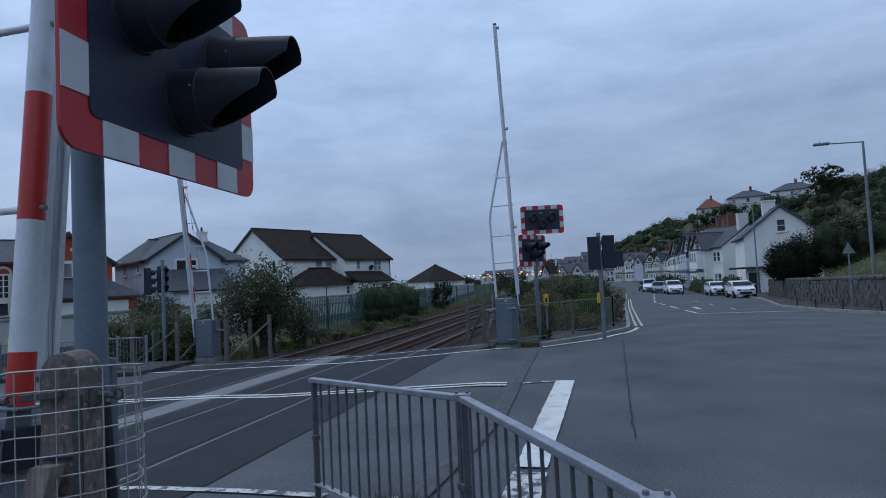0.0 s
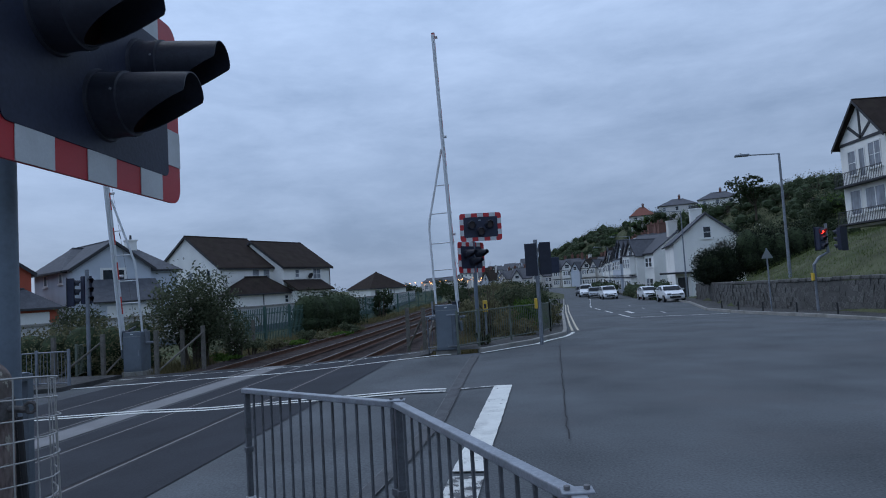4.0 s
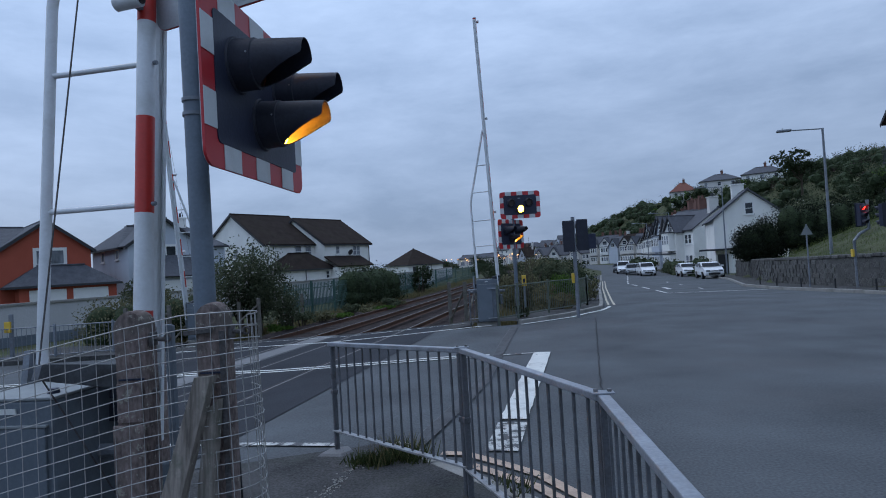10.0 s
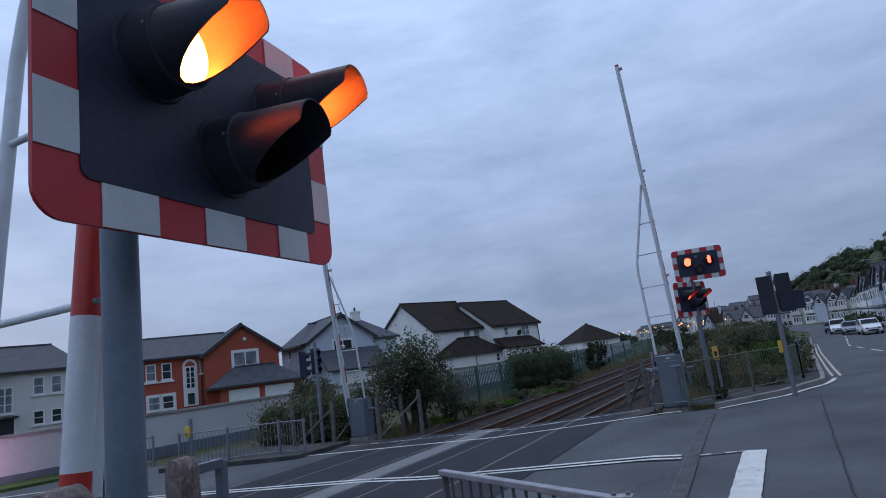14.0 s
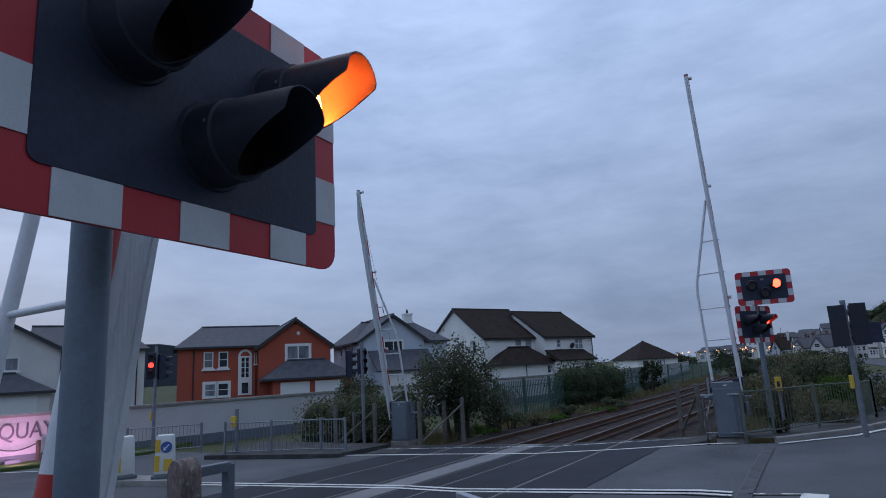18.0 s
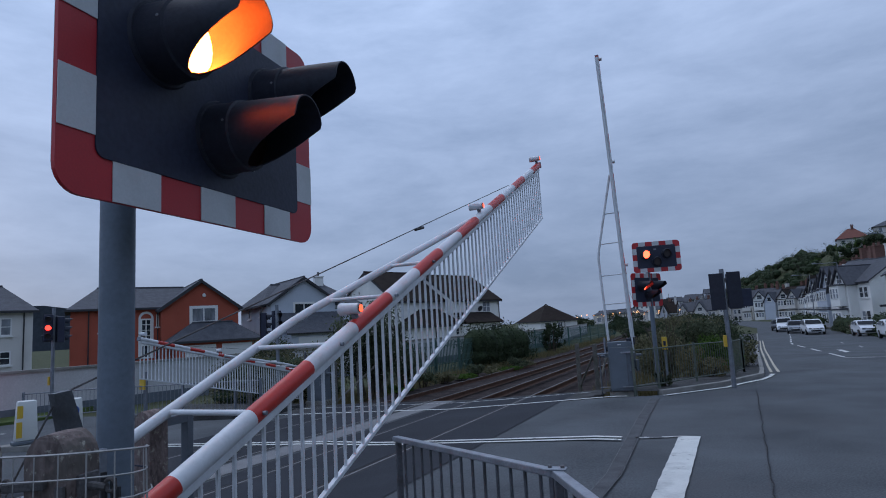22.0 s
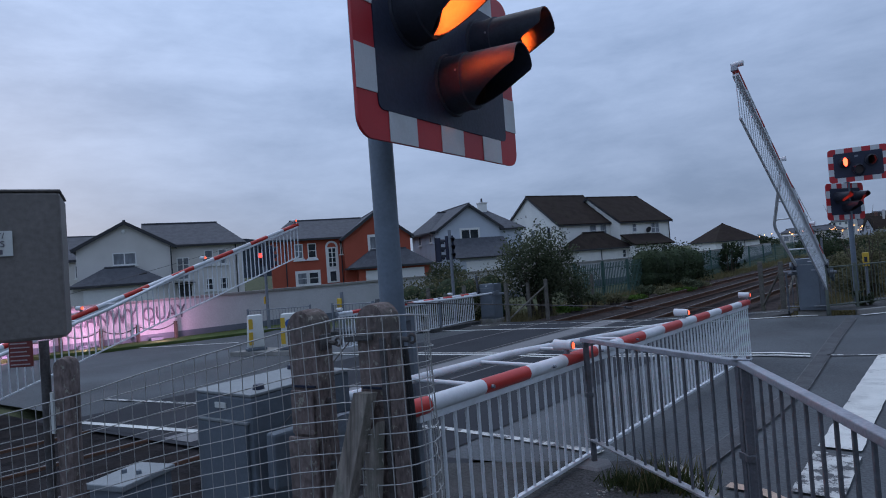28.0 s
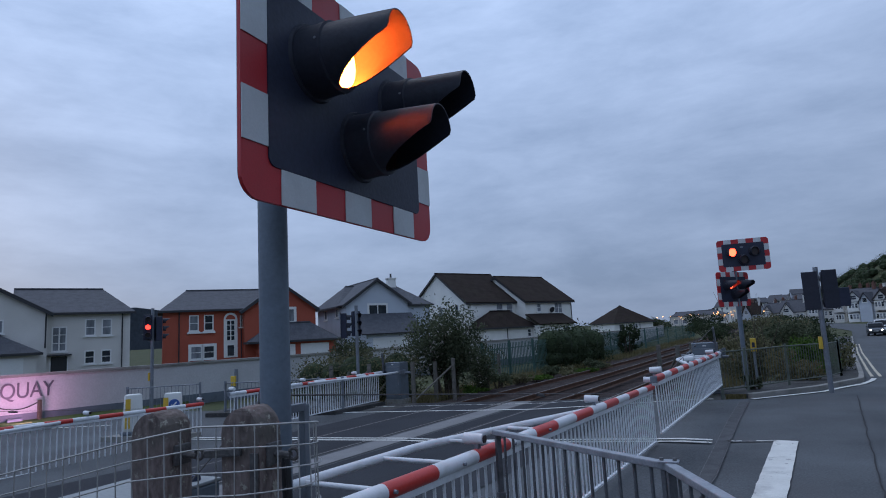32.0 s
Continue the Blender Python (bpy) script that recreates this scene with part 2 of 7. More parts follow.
M["timber_grey"] = mat("silvered_timber", (0.14, 0.13, 0.115), 0.95, var=0.35, scale=8, fine=45, bump=0.6, dirt=(0.1, 0.1, 0.07))
M["old_iron"] = mat("weathered_iron", (0.095, 0.09, 0.09), 0.75, 0.2, var=0.4, scale=14, fine=90, bump=0.4, dirt=(0.07, 0.05, 0.04))
M["wire"] = mat("galvanised_wire", (0.39, 0.38, 0.365), 0.55, 0.3, var=0.1, bump=0.0)
M["cable"] = mat("black_cable", (0.02, 0.02, 0.022), 0.6, var=0.1, bump=0.0)
M["render_white"] = mat("white_render", (0.8, 0.79, 0.75), 0.9, var=0.08, scale=0.6, fine=20, bump=0.2, dirt=(0.7, 0.69, 0.66))
M["render_cream"] = mat("cream_render", (0.64, 0.615, 0.58), 0.9, var=0.08, scale=0.6, fine=20, bump=0.2, dirt=(0.57, 0.545, 0.51))
M["render_blue"] = mat("pale_grey_render", (0.5, 0.54, 0.6), 0.9, var=0.08, scale=0.6, fine=20, bump=0.2, dirt=(0.44, 0.47, 0.52))
M["render_red"] = mat("terracotta_render", (0.39, 0.095, 0.06), 0.9, var=0.12, scale=0.8, fine=20, bump=0.2, dirt=(0.36, 0.085, 0.052))
M["wall_render"] = mat("boundary_wall_render", (0.5, 0.5, 0.5), 0.9, var=0.14, scale=0.5, fine=20, bump=0.2, dirt=(0.42, 0.42, 0.41))
M["slate"] = mat("slate_roof", (0.085, 0.088, 0.1), 0.7, var=0.25, scale=2.5, fine=14, bump=0.4)
M["tile_brown"] = mat("brown_roof", (0.032, 0.024, 0.021), 0.95, var=0.3, scale=1.5, fine=14, bump=0.4, dirt=(0.042, 0.036, 0.026))
M["fascia"] = mat("dark_fascia", (0.03, 0.03, 0.035), 0.6, var=0.1, bump=0.05)
M["upvc"] = mat("white_frame", (0.72, 0.72, 0.7), 0.5, var=0.04, bump=0.0)
M["glass"] = mat("window_glass", (0.03, 0.036, 0.045), 0.06, var=0.5, scale=0.9, fine=3, bump=0.0)
# pale panes: sky reflections and curtains are both put into the glass colour
M["curtain_reflection"] = mat("curtained_reflecting_window", (0.2, 0.215, 0.24), 0.12, var=0.5, scale=0.8, fine=3, bump=0.0, stretch=(1, 1, 0.3))
M["door_dark"] = mat("dark_door", (0.02, 0.022, 0.025), 0.5, var=0.1, bump=0.05)
M["brick"] = mat("brick_red", (0.165, 0.083, 0.064), 0.9, var=0.25, scale=5, fine=30, bump=0.4)
M["stone"] = mat("rubble_stone", (0.118, 0.115, 0.11), 0.95, var=0.6, scale=1.8, fine=16, bump=0.9, dirt=(0.05, 0.052, 0.046), piece=0.22)
M["mortar"] = mat("mortar", (0.105, 0.103, 0.098), 0.95, var=0.2, scale=3, fine=20, bump=0.5)
# blue-grey of the haze is put into the hills' base colour
M["far_hill"] = mat("distant_hill", (0.045, 0.055, 0.07), 0.95, var=0.25, scale=0.02, fine=0.2, bump=0.0)
M["leaf"] = mat("dark_leaves", (0.034, 0.048, 0.024), 0.8, var=0.5, scale=1.5, fine=8, bump=0.2)
M["bark"] = mat("bark", (0.08, 0.065, 0.05), 0.95, var=0.3, bump=0.6)
M["green_paint"] = mat("green_paint", (0.045, 0.1, 0.085), 0.6, 0.1, var=0.15, bump=0.05)
M["car_white"] = mat("car_white", (0.7, 0.71, 0.72), 0.25, var=0.03, bump=0.0)
M["car_silver"] = mat("car_silver", (0.3, 0.32, 0.34), 0.3, 0.6, var=0.03, bump=0.0)
M["car_lamp"] = mat("headlight_glass", (0.16, 0.17, 0.18), 0.2, 0.2, var=0.2, scale=9, bump=0.0)
M["car_dark"] = mat("car_dark", (0.05, 0.055, 0.065), 0.3, 0.3, var=0.03, bump=0.0)
M["car_glass"] = mat("car_glass", (0.015, 0.017, 0.02), 0.25, var=0.1, bump=0.0)
M["car_glass"].node_tree.nodes["Principled BSDF"].inputs["Specular IOR Level"].default_value = 0.06
M["rubber"] = mat("rubber", (0.015, 0.015, 0.016), 0.8, var=0.1, bump=0.1)
M["plastic_white"] = mat("bollard_white", (0.62, 0.63, 0.6), 0.5, var=0.06, scale=4, bump=0.05)
M["plastic_yellow"] = mat("yellow_plastic", (0.62, 0.4, 0.04), 0.5, var=0.06, scale=4, bump=0.05)
M["blue"] = mat("sign_blue", (0.03, 0.09, 0.3), 0.5, var=0.04, bump=0.0)
M["tile_red"] = mat("red_roof", (0.17, 0.062, 0.045), 0.9, var=0.2, scale=1.5, fine=14, bump=0.3)
M["letter"] = mat("letter_metal", (0.13, 0.115, 0.14), 0.5, 0.3, var=0.1, bump=0.0)
M["box_grey"] = mat("telephone_box_grey", (0.165, 0.148, 0.136), 0.6, 0.05, var=0.25, scale=4, fine=70, bump=0.15, dirt=(0.12, 0.105, 0.095))
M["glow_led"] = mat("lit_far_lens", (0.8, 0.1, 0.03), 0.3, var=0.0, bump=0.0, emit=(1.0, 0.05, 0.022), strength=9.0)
M["dull_text"] = mat("faded_text", (0.36, 0.3, 0.3), 0.6, var=0.1, bump=0.0)
M["dull_red"] = mat("dull_red", (0.16, 0.025, 0.022), 0.6, var=0.1, bump=0.05)
M["lens_dark"] = mat("dark_lens", (0.02, 0.007, 0.007), 0.35, var=0.1, bump=0.0)
M["glow_red"] = mat("lit_red_lens", (0.8, 0.1, 0.03), 0.3, var=0.0, bump=0.0, emit=(1.0, 0.11, 0.012), strength=120.0)
M["glow_amber"] = mat("lit_amber_lens", (0.8, 0.4, 0.05), 0.3, var=0.0, bump=0.0, emit=(1.0, 0.34, 0.02), strength=45.0)
M["glow_soft"] = mat("lit_boom_lens", (0.7, 0.1, 0.05), 0.3, var=0.0, bump=0.0, emit=(1.0, 0.1, 0.04), strength=2.2)
M["glow_town"] = mat("town_lamp", (0.8, 0.6, 0.3), 0.3, var=0.0, bump=0.0, emit=(1.0, 0.42, 0.14), strength=5.0)
M["glow_white"] = mat("headlamp_glow", (0.9, 0.9, 0.85), 0.3, var=0.0, bump=0.0, emit=(1.0, 0.95, 0.85), strength=6.0)

# pale lichen on the old timber
for key, amount, size, tone in (("timber", 0.385, 26.0, (0.33, 0.31, 0.26)), ("brace_wood", 0.35, 30.0, (0.34, 0.33, 0.28))):
    wear(M[key], amount, size, tone)

# rough, dusty surfaces hardly mirror the sky
SHEEN = {"asphalt": 0.3, "asphalt_dark": 0.06, "ballast": 0.05, "ballast_dark": 0.02, "mortar": 0.1, "tile_brown": 0.1, "slate": 0.15, "seal": 0.15, "earth": 0.1, "grass": 0.1, "timber": 0.15, "timber_grey": 0.15, "brace_wood": 0.15, "pavement": 0.25, "black": 0.3, "visor": 0.3, "stone": 0.2, "rust": 0.15, "steel": 0.2, "leaf": 0.1, "bark": 0.1, "render_red": 0.2, "render_white": 0.2, "render_cream": 0.2, "render_blue": 0.2}
for key, level in SHEEN.items():
    M[key].node_tree.nodes["Principled BSDF"].inputs["Specular IOR Level"].default_value = level


# ---------------- mesh helpers ----------------
def bm_box(bm, x0, x1, y0, y1, z0, z1, m=None, bevel=0.0):
    mm = Matrix.Translation(((x0 + x1) / 2, (y0 + y1) / 2, (z0 + z1) / 2)) @ Matrix.Diagonal((abs(x1 - x0), abs(y1 - y0), abs(z1 - z0), 1))
    r = bmesh.ops.create_cube(bm, size=1.0, matrix=(m @ mm) if m else mm)
    if bevel:
        es = list({e for v in r["verts"] for e in v.link_edges})
        bmesh.ops.bevel(bm, geom=es, offset=bevel, segments=2, affect="EDGES", profile=0.5)


def box(x0, x1, y0, y1, z0, z1, bevel=0.0, m=None):
    bm = bmesh.new()
    bm_box(bm, x0, x1, y0, y1, z0, z1, m, bevel)
    return bm


def bm_tube(bm, a, b, r0, r1=None, seg=10, cap=True):
    a, b = Vector(a), Vector(b)
    d = b - a
    if d.length < 1e-6:
        return
    mm = Matrix.Translation((a + b) / 2) @ d.to_track_quat("Z", "Y").to_matrix().to_4x4()
    bmesh.ops.create_cone(bm, cap_ends=cap, segments=seg, radius1=r0, radius2=r0 if r1 is None else r1, depth=d.length, matrix=mm)


def tube(a, b, r0, r1=None, seg=10):
    bm = bmesh.new()
    bm_tube(bm, a, b, r0, r1, seg)
    return bm


def path_tube(points, r, seg=8, closed=False):
    """One continuous tube along points."""
    bm = bmesh.new()
    pts = [Vector(p) for p in points]
    n = len(pts)
    rings = []
    for i, p in enumerate(pts):
        if closed:
            t = pts[(i + 1) % n] - pts[i - 1]
        else:
            t = pts[min(i + 1, n - 1)] - pts[max(i - 1, 0)]
        m = t.to_track_quat("Z", "Y").to_matrix()
        rings.append([bm.verts.new(p + m @ Vector((r * math.cos(6.28319 * k / seg), r * math.sin(6.28319 * k / seg), 0))) for k in range(seg)])
    for a, b in list(zip(rings, rings[1:])) + ([(rings[-1], rings[0])] if closed else []):
        for k in range(seg):
            bm.faces.new((a[k], a[(k + 1) % seg], b[(k + 1) % seg], b[k]))
    if not closed:
        bm.faces.new(rings[0][::-1])
        bm.faces.new(rings[-1])
    return bm


def bm_poly(bm, pts, thick=None, m=None):
    vs = [bm.verts.new((m @ Vector(p)) if m else p) for p in pts]
    f = bm.faces.new(vs)
    if thick:
        r = bmesh.ops.extrude_face_region(bm, geom=[f])
        d = Vector(thick)
        if m:
            d = m.to_3x3() @ d
        bmesh.ops.translate(bm, vec=d, verts=[v for v in r["geom"] if isinstance(v, bmesh.types.BMVert)])


def poly(pts, thick=None, m=None):
    bm = bmesh.new()
    bm_poly(bm, pts, thick, m)
    return bm


def done(name, bm, material, smooth=False):
    bmesh.ops.recalc_face_normals(bm, faces=bm.faces)
    me = bpy.data.meshes.new(name)
    bm.to_mesh(me)
    bm.free()
    me.materials.append(M[material] if isinstance(material, str) else material)
    if smooth:
        for p in me.polygons:
            p.use_smooth = True
        me.set_sharp_from_angle(angle=radians(40))
    return me


def part(name, bm, material, parent, label="", smooth=False):
    ob = new(name, done(name, bm, material, smooth))
    ob.parent = parent
    if label:
        ob["label"] = label
    return ob


def thing(name, label, category, m=None, group="", kind=""):
    ob = new(name)
    ob.empty_display_size = 0.1
    if m is not None:
        ob.matrix_world = m
    return tagged(ob, label, category, group, kind)


def solid(name, bm, material, label, category, m=None, group="", kind="", smooth=False):
    ob = new(name, done(name, bm, material, smooth))
    if m is not None:
        ob.matrix_world = m
    return tagged(ob, label, category, group, kind)


def lerp(a, b, f):
    return a + (b - a) * max(0.0, min(1.0, f))


def table(rows, v):
    """Straight-line look-up in rows of (key, value)."""
    for (k0, a), (k1, b) in zip(rows, rows[1:]):
        if v <= k1:
            return lerp(a, b, (v - k0) / (k1 - k0))
    return rows[-1][1]


def gz(x, y):
    """Height of the road surface: it falls towards the railway and away along the main road."""
    z = lerp(0, -0.22, (-0.5 - x) / 4.0) if x > -4.5 else lerp(-0.22, -0.32, (-4.5 - x) / 6.5)
    return z - 0.02 * (min(max(y, 18), 75) - 18) * max(0.0, min(1.0, (x + 2) / 4))


# ---------------- ground, roads, markings ----------------
LEFT_KERB = [(-40, 1.9), (-6, 1.7), (0.5, 1.55), (2.2, 1.15), (3.4, 0.5), (4.3, -0.3), (4.9, -0.75), (15.6, -0.75), (15.9, 0.6), (17.5, 2.1), (20.0, 3.4), (21.7, 3.68), (25, 4.15), (40, 6.25), (60, 9.3), (85, 13), (112, 17), (160, 19), (300, 10)]
RIGHT_KERB = [(-40, 15), (21.9, 12.3), (27, 11.9), (32, 12.3), (45, 16), (63, 19), (80, 21.5), (112, 25), (160, 28), (300, 22)]


def grid_sheet(xs, ys, zf):
    bm = bmesh.new()
    vs = [[bm.verts.new((x, y, zf(x, y))) for x in xs] for y in ys]
    for j in range(len(ys) - 1):
        for i in range(len(xs) - 1):
            bm.faces.new((vs[j][i], vs[j][i + 1], vs[j + 1][i + 1], vs[j + 1][i]))
    return bm


def hill(x, y):
    """Rise of the wooded hill east of the main road."""
    d = x - table(RIGHT_KERB, y) - 1.8
    if d <= 0:
        return 0.0
    bank = lerp(0.7, 3.9, d / 8.0) * lerp(1, 0, (y - 44) / 5.0) + lerp(0, 0.8, d / 20.0) * lerp(0, 1, (y - 44) / 5.0)
    slope = table(HILL_TOP, y)
    foot = table(HILL_FOOT, y)
    s = max(0.0, min(1.0, (d - foot) / 38.0))
    return bank + slope * (s * s * (3 - 2 * s)) * (1 + 0.08 * math.sin(y * 0.09) + 0.05 * math.sin(x * 0.23))


HILL_TOP = [(-50, 15), (40, 15), (110, 17.5), (190, 20.5), (330, 21), (450, 18), (620, 10), (900, 3), (1500, 0)]
HILL_FOOT = [(-50, 12), (36, 12), (60, 18), (140, 14), (220, 4), (1500, 4)]


def ground_z(x, y):
    z = gz(x, y) - 0.08 + hill(x, y) * (1 if y > -40 else 0)
    q = x - 0.125 * (y - 10) + 0.0007 * max(0.0, y - 30) ** 2
    if (y > 17.5 or y < 4.3) and (-12 if y > 0 else -15) < q < -0.4 and -70 < y < 200:
        z = min(z, -0.95)
    return z


xs = sorted({*[v * 1.5 for v in range(-40, 41)], *range(-180, 200, 14), *range(-1800, 1801, 150)})
ys = sorted({*range(-30, 61, 3), *range(-60, 460, 14), *range(-600, 3000, 150)})
solid("ground", grid_sheet(xs, ys, ground_z), "earth", "rough grassy ground rising to a wooded hillside", "ground", kind="structure")

ry = [-40, -20, -6, -3, 0.5, 1.3, 2.2, 2.8, 3.4, 3.9, 4.3, 4.6, 4.9, 5.5, 7, 9, 11, 13, 15.6, 15.9, 16.7, 17.5, 18.7, 20, 21.7, 25, 28, 32, 36, 40, 45, 52, 60, 75, 85, 98, 112, 135, 160, 220, 300]
bm = bmesh.new()
rows_ = []
for y in ry:
    a, b = table(LEFT_KERB, y), table(RIGHT_KERB, y)
    rows_.append([bm.verts.new((a + (b - a) * k / 10, y, gz(a + (b - a) * k / 10, y))) for k in range(11)])
for r0, r1 in zip(rows_, rows_[1:]):
    for k in range(10):
        bm.faces.new((r0[k], r0[k + 1], r1[k + 1], r1[k]))
solid("road", bm, "asphalt", "grey asphalt main road with worn patches", "road", kind="structure")
xs2 = [-90, -60, -45, -30, -22, -16, -13, -11, -9.5, -8, -6.5, -5.5, -4.5, -3.5, -2.5, -1.5, -0.75]
solid("crossing_road", grid_sheet(xs2, [4.9, 7.5, 10.3, 13, 15.6], lambda x, y: gz(x, y)), "asphalt", "asphalt side road over the railway", "road", kind="structure")



def rail_x(x10, y):
    """x of a rail that lies at x10 where y is 10; the line bends gently eastward ahead."""
    return x10 + 0.125 * (y - 10) - 0.0007 * max(0.0, y - 30) ** 2


def strip(pts, w, lift=0.017):
    """A flat painted band along pts, of width w, lying on the road."""
    bm = bmesh.new()
    prev = None
    n = len(pts)
    for i, (x, y) in enumerate(pts):
        a, b = pts[max(0, i - 1)], pts[min(n - 1, i + 1)]
        d = Vector((b[0] - a[0], b[1] - a[1])).normalized()
        j = w * (1 + (0.1 if w > 0.2 else 0.06) * noise.noise(Vector((x * 4.0, y * 4.0, w))))
        nx, ny = -d.y * j / 2, d.x * j / 2
        cur = [bm.verts.new((x + nx, y + ny, gz(x + nx, y + ny) + lift)), bm.verts.new((x - nx, y - ny, gz(x - nx, y - ny) + lift))]
        if prev:
            bm.faces.new((prev[0], prev[1], cur[1], cur[0]))
        prev = cur
    return bm


def dense(a, b, step=0.2):
    n = max(2, int(math.dist(a, b) / step) + 1)
    return [(lerp(a[0], b[0], i / (n - 1)), lerp(a[1], b[1], i / (n - 1))) for i in range(n)]


def marking(name, pts, w, m, label):
    fine = []
    for a, b in zip(pts, pts[1:]):
        fine += dense(a, b)[(1 if fine else 0):]
    return solid(name, strip(fine, w), m, label, "road marking", kind="structure")


marking("lane_marking", [(0.885, 10.65), (0.31, 5.9)], 0.31, "paint", "broad white stop line on the asphalt")
marking("lane_marking", [(0.3, 5.75), (0.19, 4.78)], 0.32, "paint_worn", "worn end of the broad white line")
for off in (0.0, 0.22):
    marking("centre_line", [(-0.1, 10.35 + off), (-5.8, 11.1 + off), (-12, 10.9 + off)], 0.1, "paint", "white double centre line over the crossing")
marking("centre_line", [(0.1, 10.5), (0.75, 10.62)], 0.07, "paint_worn", "faded thin white line")
marking("edge_line", [(-0.2, 15.72), (-2.8, 15.5), (-7.1, 15.4), (-10.6, 15.2)], 0.12, "paint", "white edge line of the crossing")
marking("edge_line", [(-0.9, 16.95), (-2.8, 16.8), (-7.1, 16.6), (-9.8, 16.45)], 0.1, "paint_worn", "worn white edge line of the crossing footway")
marking("edge_line", [(-1.5, 5.3), (-2.42, 5.57), (-3.6, 5.85), (-6, 6.12), (-8.8, 6.07), (-11.2, 5.85)], 0.1, "paint_worn", "white edge line of the crossing")
marking("edge_line", [(0.6, 15.7), (2.1, 17.1), (3.2, 19.0), (3.55, 20.0), (3.78, 20.9)], 0.12, "paint", "white line along the kerb corner")
for off in (0.0, 0.2):
    marking("double_yellow_line", [(3.85 + off, 21.6), (4.3 + off, 25), (6.4 + off, 40), (9.4 + off, 60)], 0.08, "yellow", "pale double line along the kerb")
marking("double_yellow_line", [(-0.36, 4.76), (-0.13, 4.72), (0.24, 4.395), (0.51, 4.135), (0.75, 3.72), (0.98, 3.4), (1.5, 2.3), (1.86, 0.5), (2.0, -4)], 0.105, "salmon", "faded orange outer line round the corner")
marking("double_yellow_line", [(-0.06, 4.4), (0.05, 4.3), (0.49, 3.865), (0.64, 3.61), (0.8, 3.37), (1.3, 2.25), (1.66, 0.5), (1.8, -4)], 0.1, "salmon", "faded orange inner line round the corner")
marking("centre_line", [(7.6, 28.5), (10.9, 27.5), (11.6, 27.3)], 0.14, "paint", "white line across the parking bays")
for i in range(9):
    y0 = 29 + i * 6.0
    marking("centre_dash", [(table([(28, 7.6), (48, 9.5), (80, 15.6)], y0), y0), (table([(28, 7.6), (48, 9.5), (80, 15.6)], y0 + 3.4), y0 + 3.4)], 0.12, "paint", "white centre dash of the main road")
for y0 in (31, 38, 45):
    x0 = table([(28, 9.6), (48, 12.2)], y0)
    marking("lane_dash", [(x0, y0), (x0 + 0.4, y0 + 2.0)], 0.12, "paint_worn", "short white lane dash")
marking("lane_arrow", [(8.9, 33.0), (9.3, 36.0)], 0.22, "paint", "white lane arrow")
marking("edge_line", [(-16, 12.5), (-21, 10.2), (-26, 7.5)], 0.12, "paint", "white edge line of the side road")
marking("edge_line", [(-4.9, 4.94), (-7.1, 4.86), (-9.9, 4.59)], 0.12, "paint", "white line beside the crossing")
seam_line = [(0.42, 15.2), (0.2, 12.6), (-0.1, 8.2), (-0.35, 6.6), (-0.62, 5.2), (-0.74, 4.6)]
marking("road_seam", seam_line, 0.16, "seam", "reinstated trench strip in the asphalt")
for off in (-0.09, 0.09):
    marking("road_seam", [(x + off, y) for x, y in seam_line], 0.012, "seam_edge", "worn bitumen joint beside the strip")
crack = []
for k in range(48):
    y = 16.3 - k * 0.2
    crack.append((table([(6.3, 1.35), (7.6, 1.5), (11.36, 2.0), (16.5, 2.68)], y) + 0.05 * noise.noise(Vector((y * 1.9, 3.1, 0))) + 0.02 * noise.noise(Vector((y * 7, 1, 0))), y))
marking("road_seam", crack, 0.016, "seal", "wandering dark crack in the asphalt")

# crossing deck between the rails
def deck_sheet(a, b, ys, lift):
    bm = bmesh.new()
    n = 6
    v = [[bm.verts.new((rail_x(lerp(a, b, k / n), y), y, gz(rail_x(lerp(a, b, k / n), y), y) + lift)) for k in range(n + 1)] for y in ys]
    for r0, r1 in zip(v, v[1:]):
        for k in range(n):
            bm.faces.new((r0[k], r0[k + 1], r1[k + 1], r1[k]))
    return bm


DECK_Y = [4.5, 5.5, 6.5, 7.5, 8.5, 9.5, 10.5, 11.5, 12.5, 13.5, 14.5, 15.5, 16.5, 17.2]
for a, b in ((-9.4, -8.27), (-8.1, -6.74), (-5.75, -5.27), (-5.1, -3.75), (-3.57, -2.4)):
    solid("crossing_deck", deck_sheet(a, b, DECK_Y, 0.01), "asphalt_dark", "dark rubber deck panel beside the rails", "crossing deck", kind="structure")
solid("concrete_strip", deck_sheet(-6.45, -5.85, DECK_Y, 0.012), "panel", "pale concrete strip between the tracks", "crossing deck", kind="structure")
for q in (-8.18, -6.66, -5.18, -3.66):
    solid("flangeway", deck_sheet(q - 0.085, q + 0.085, DECK_Y, 0.0065), "seal", "dark groove along the rail", "crossing deck", kind="structure")

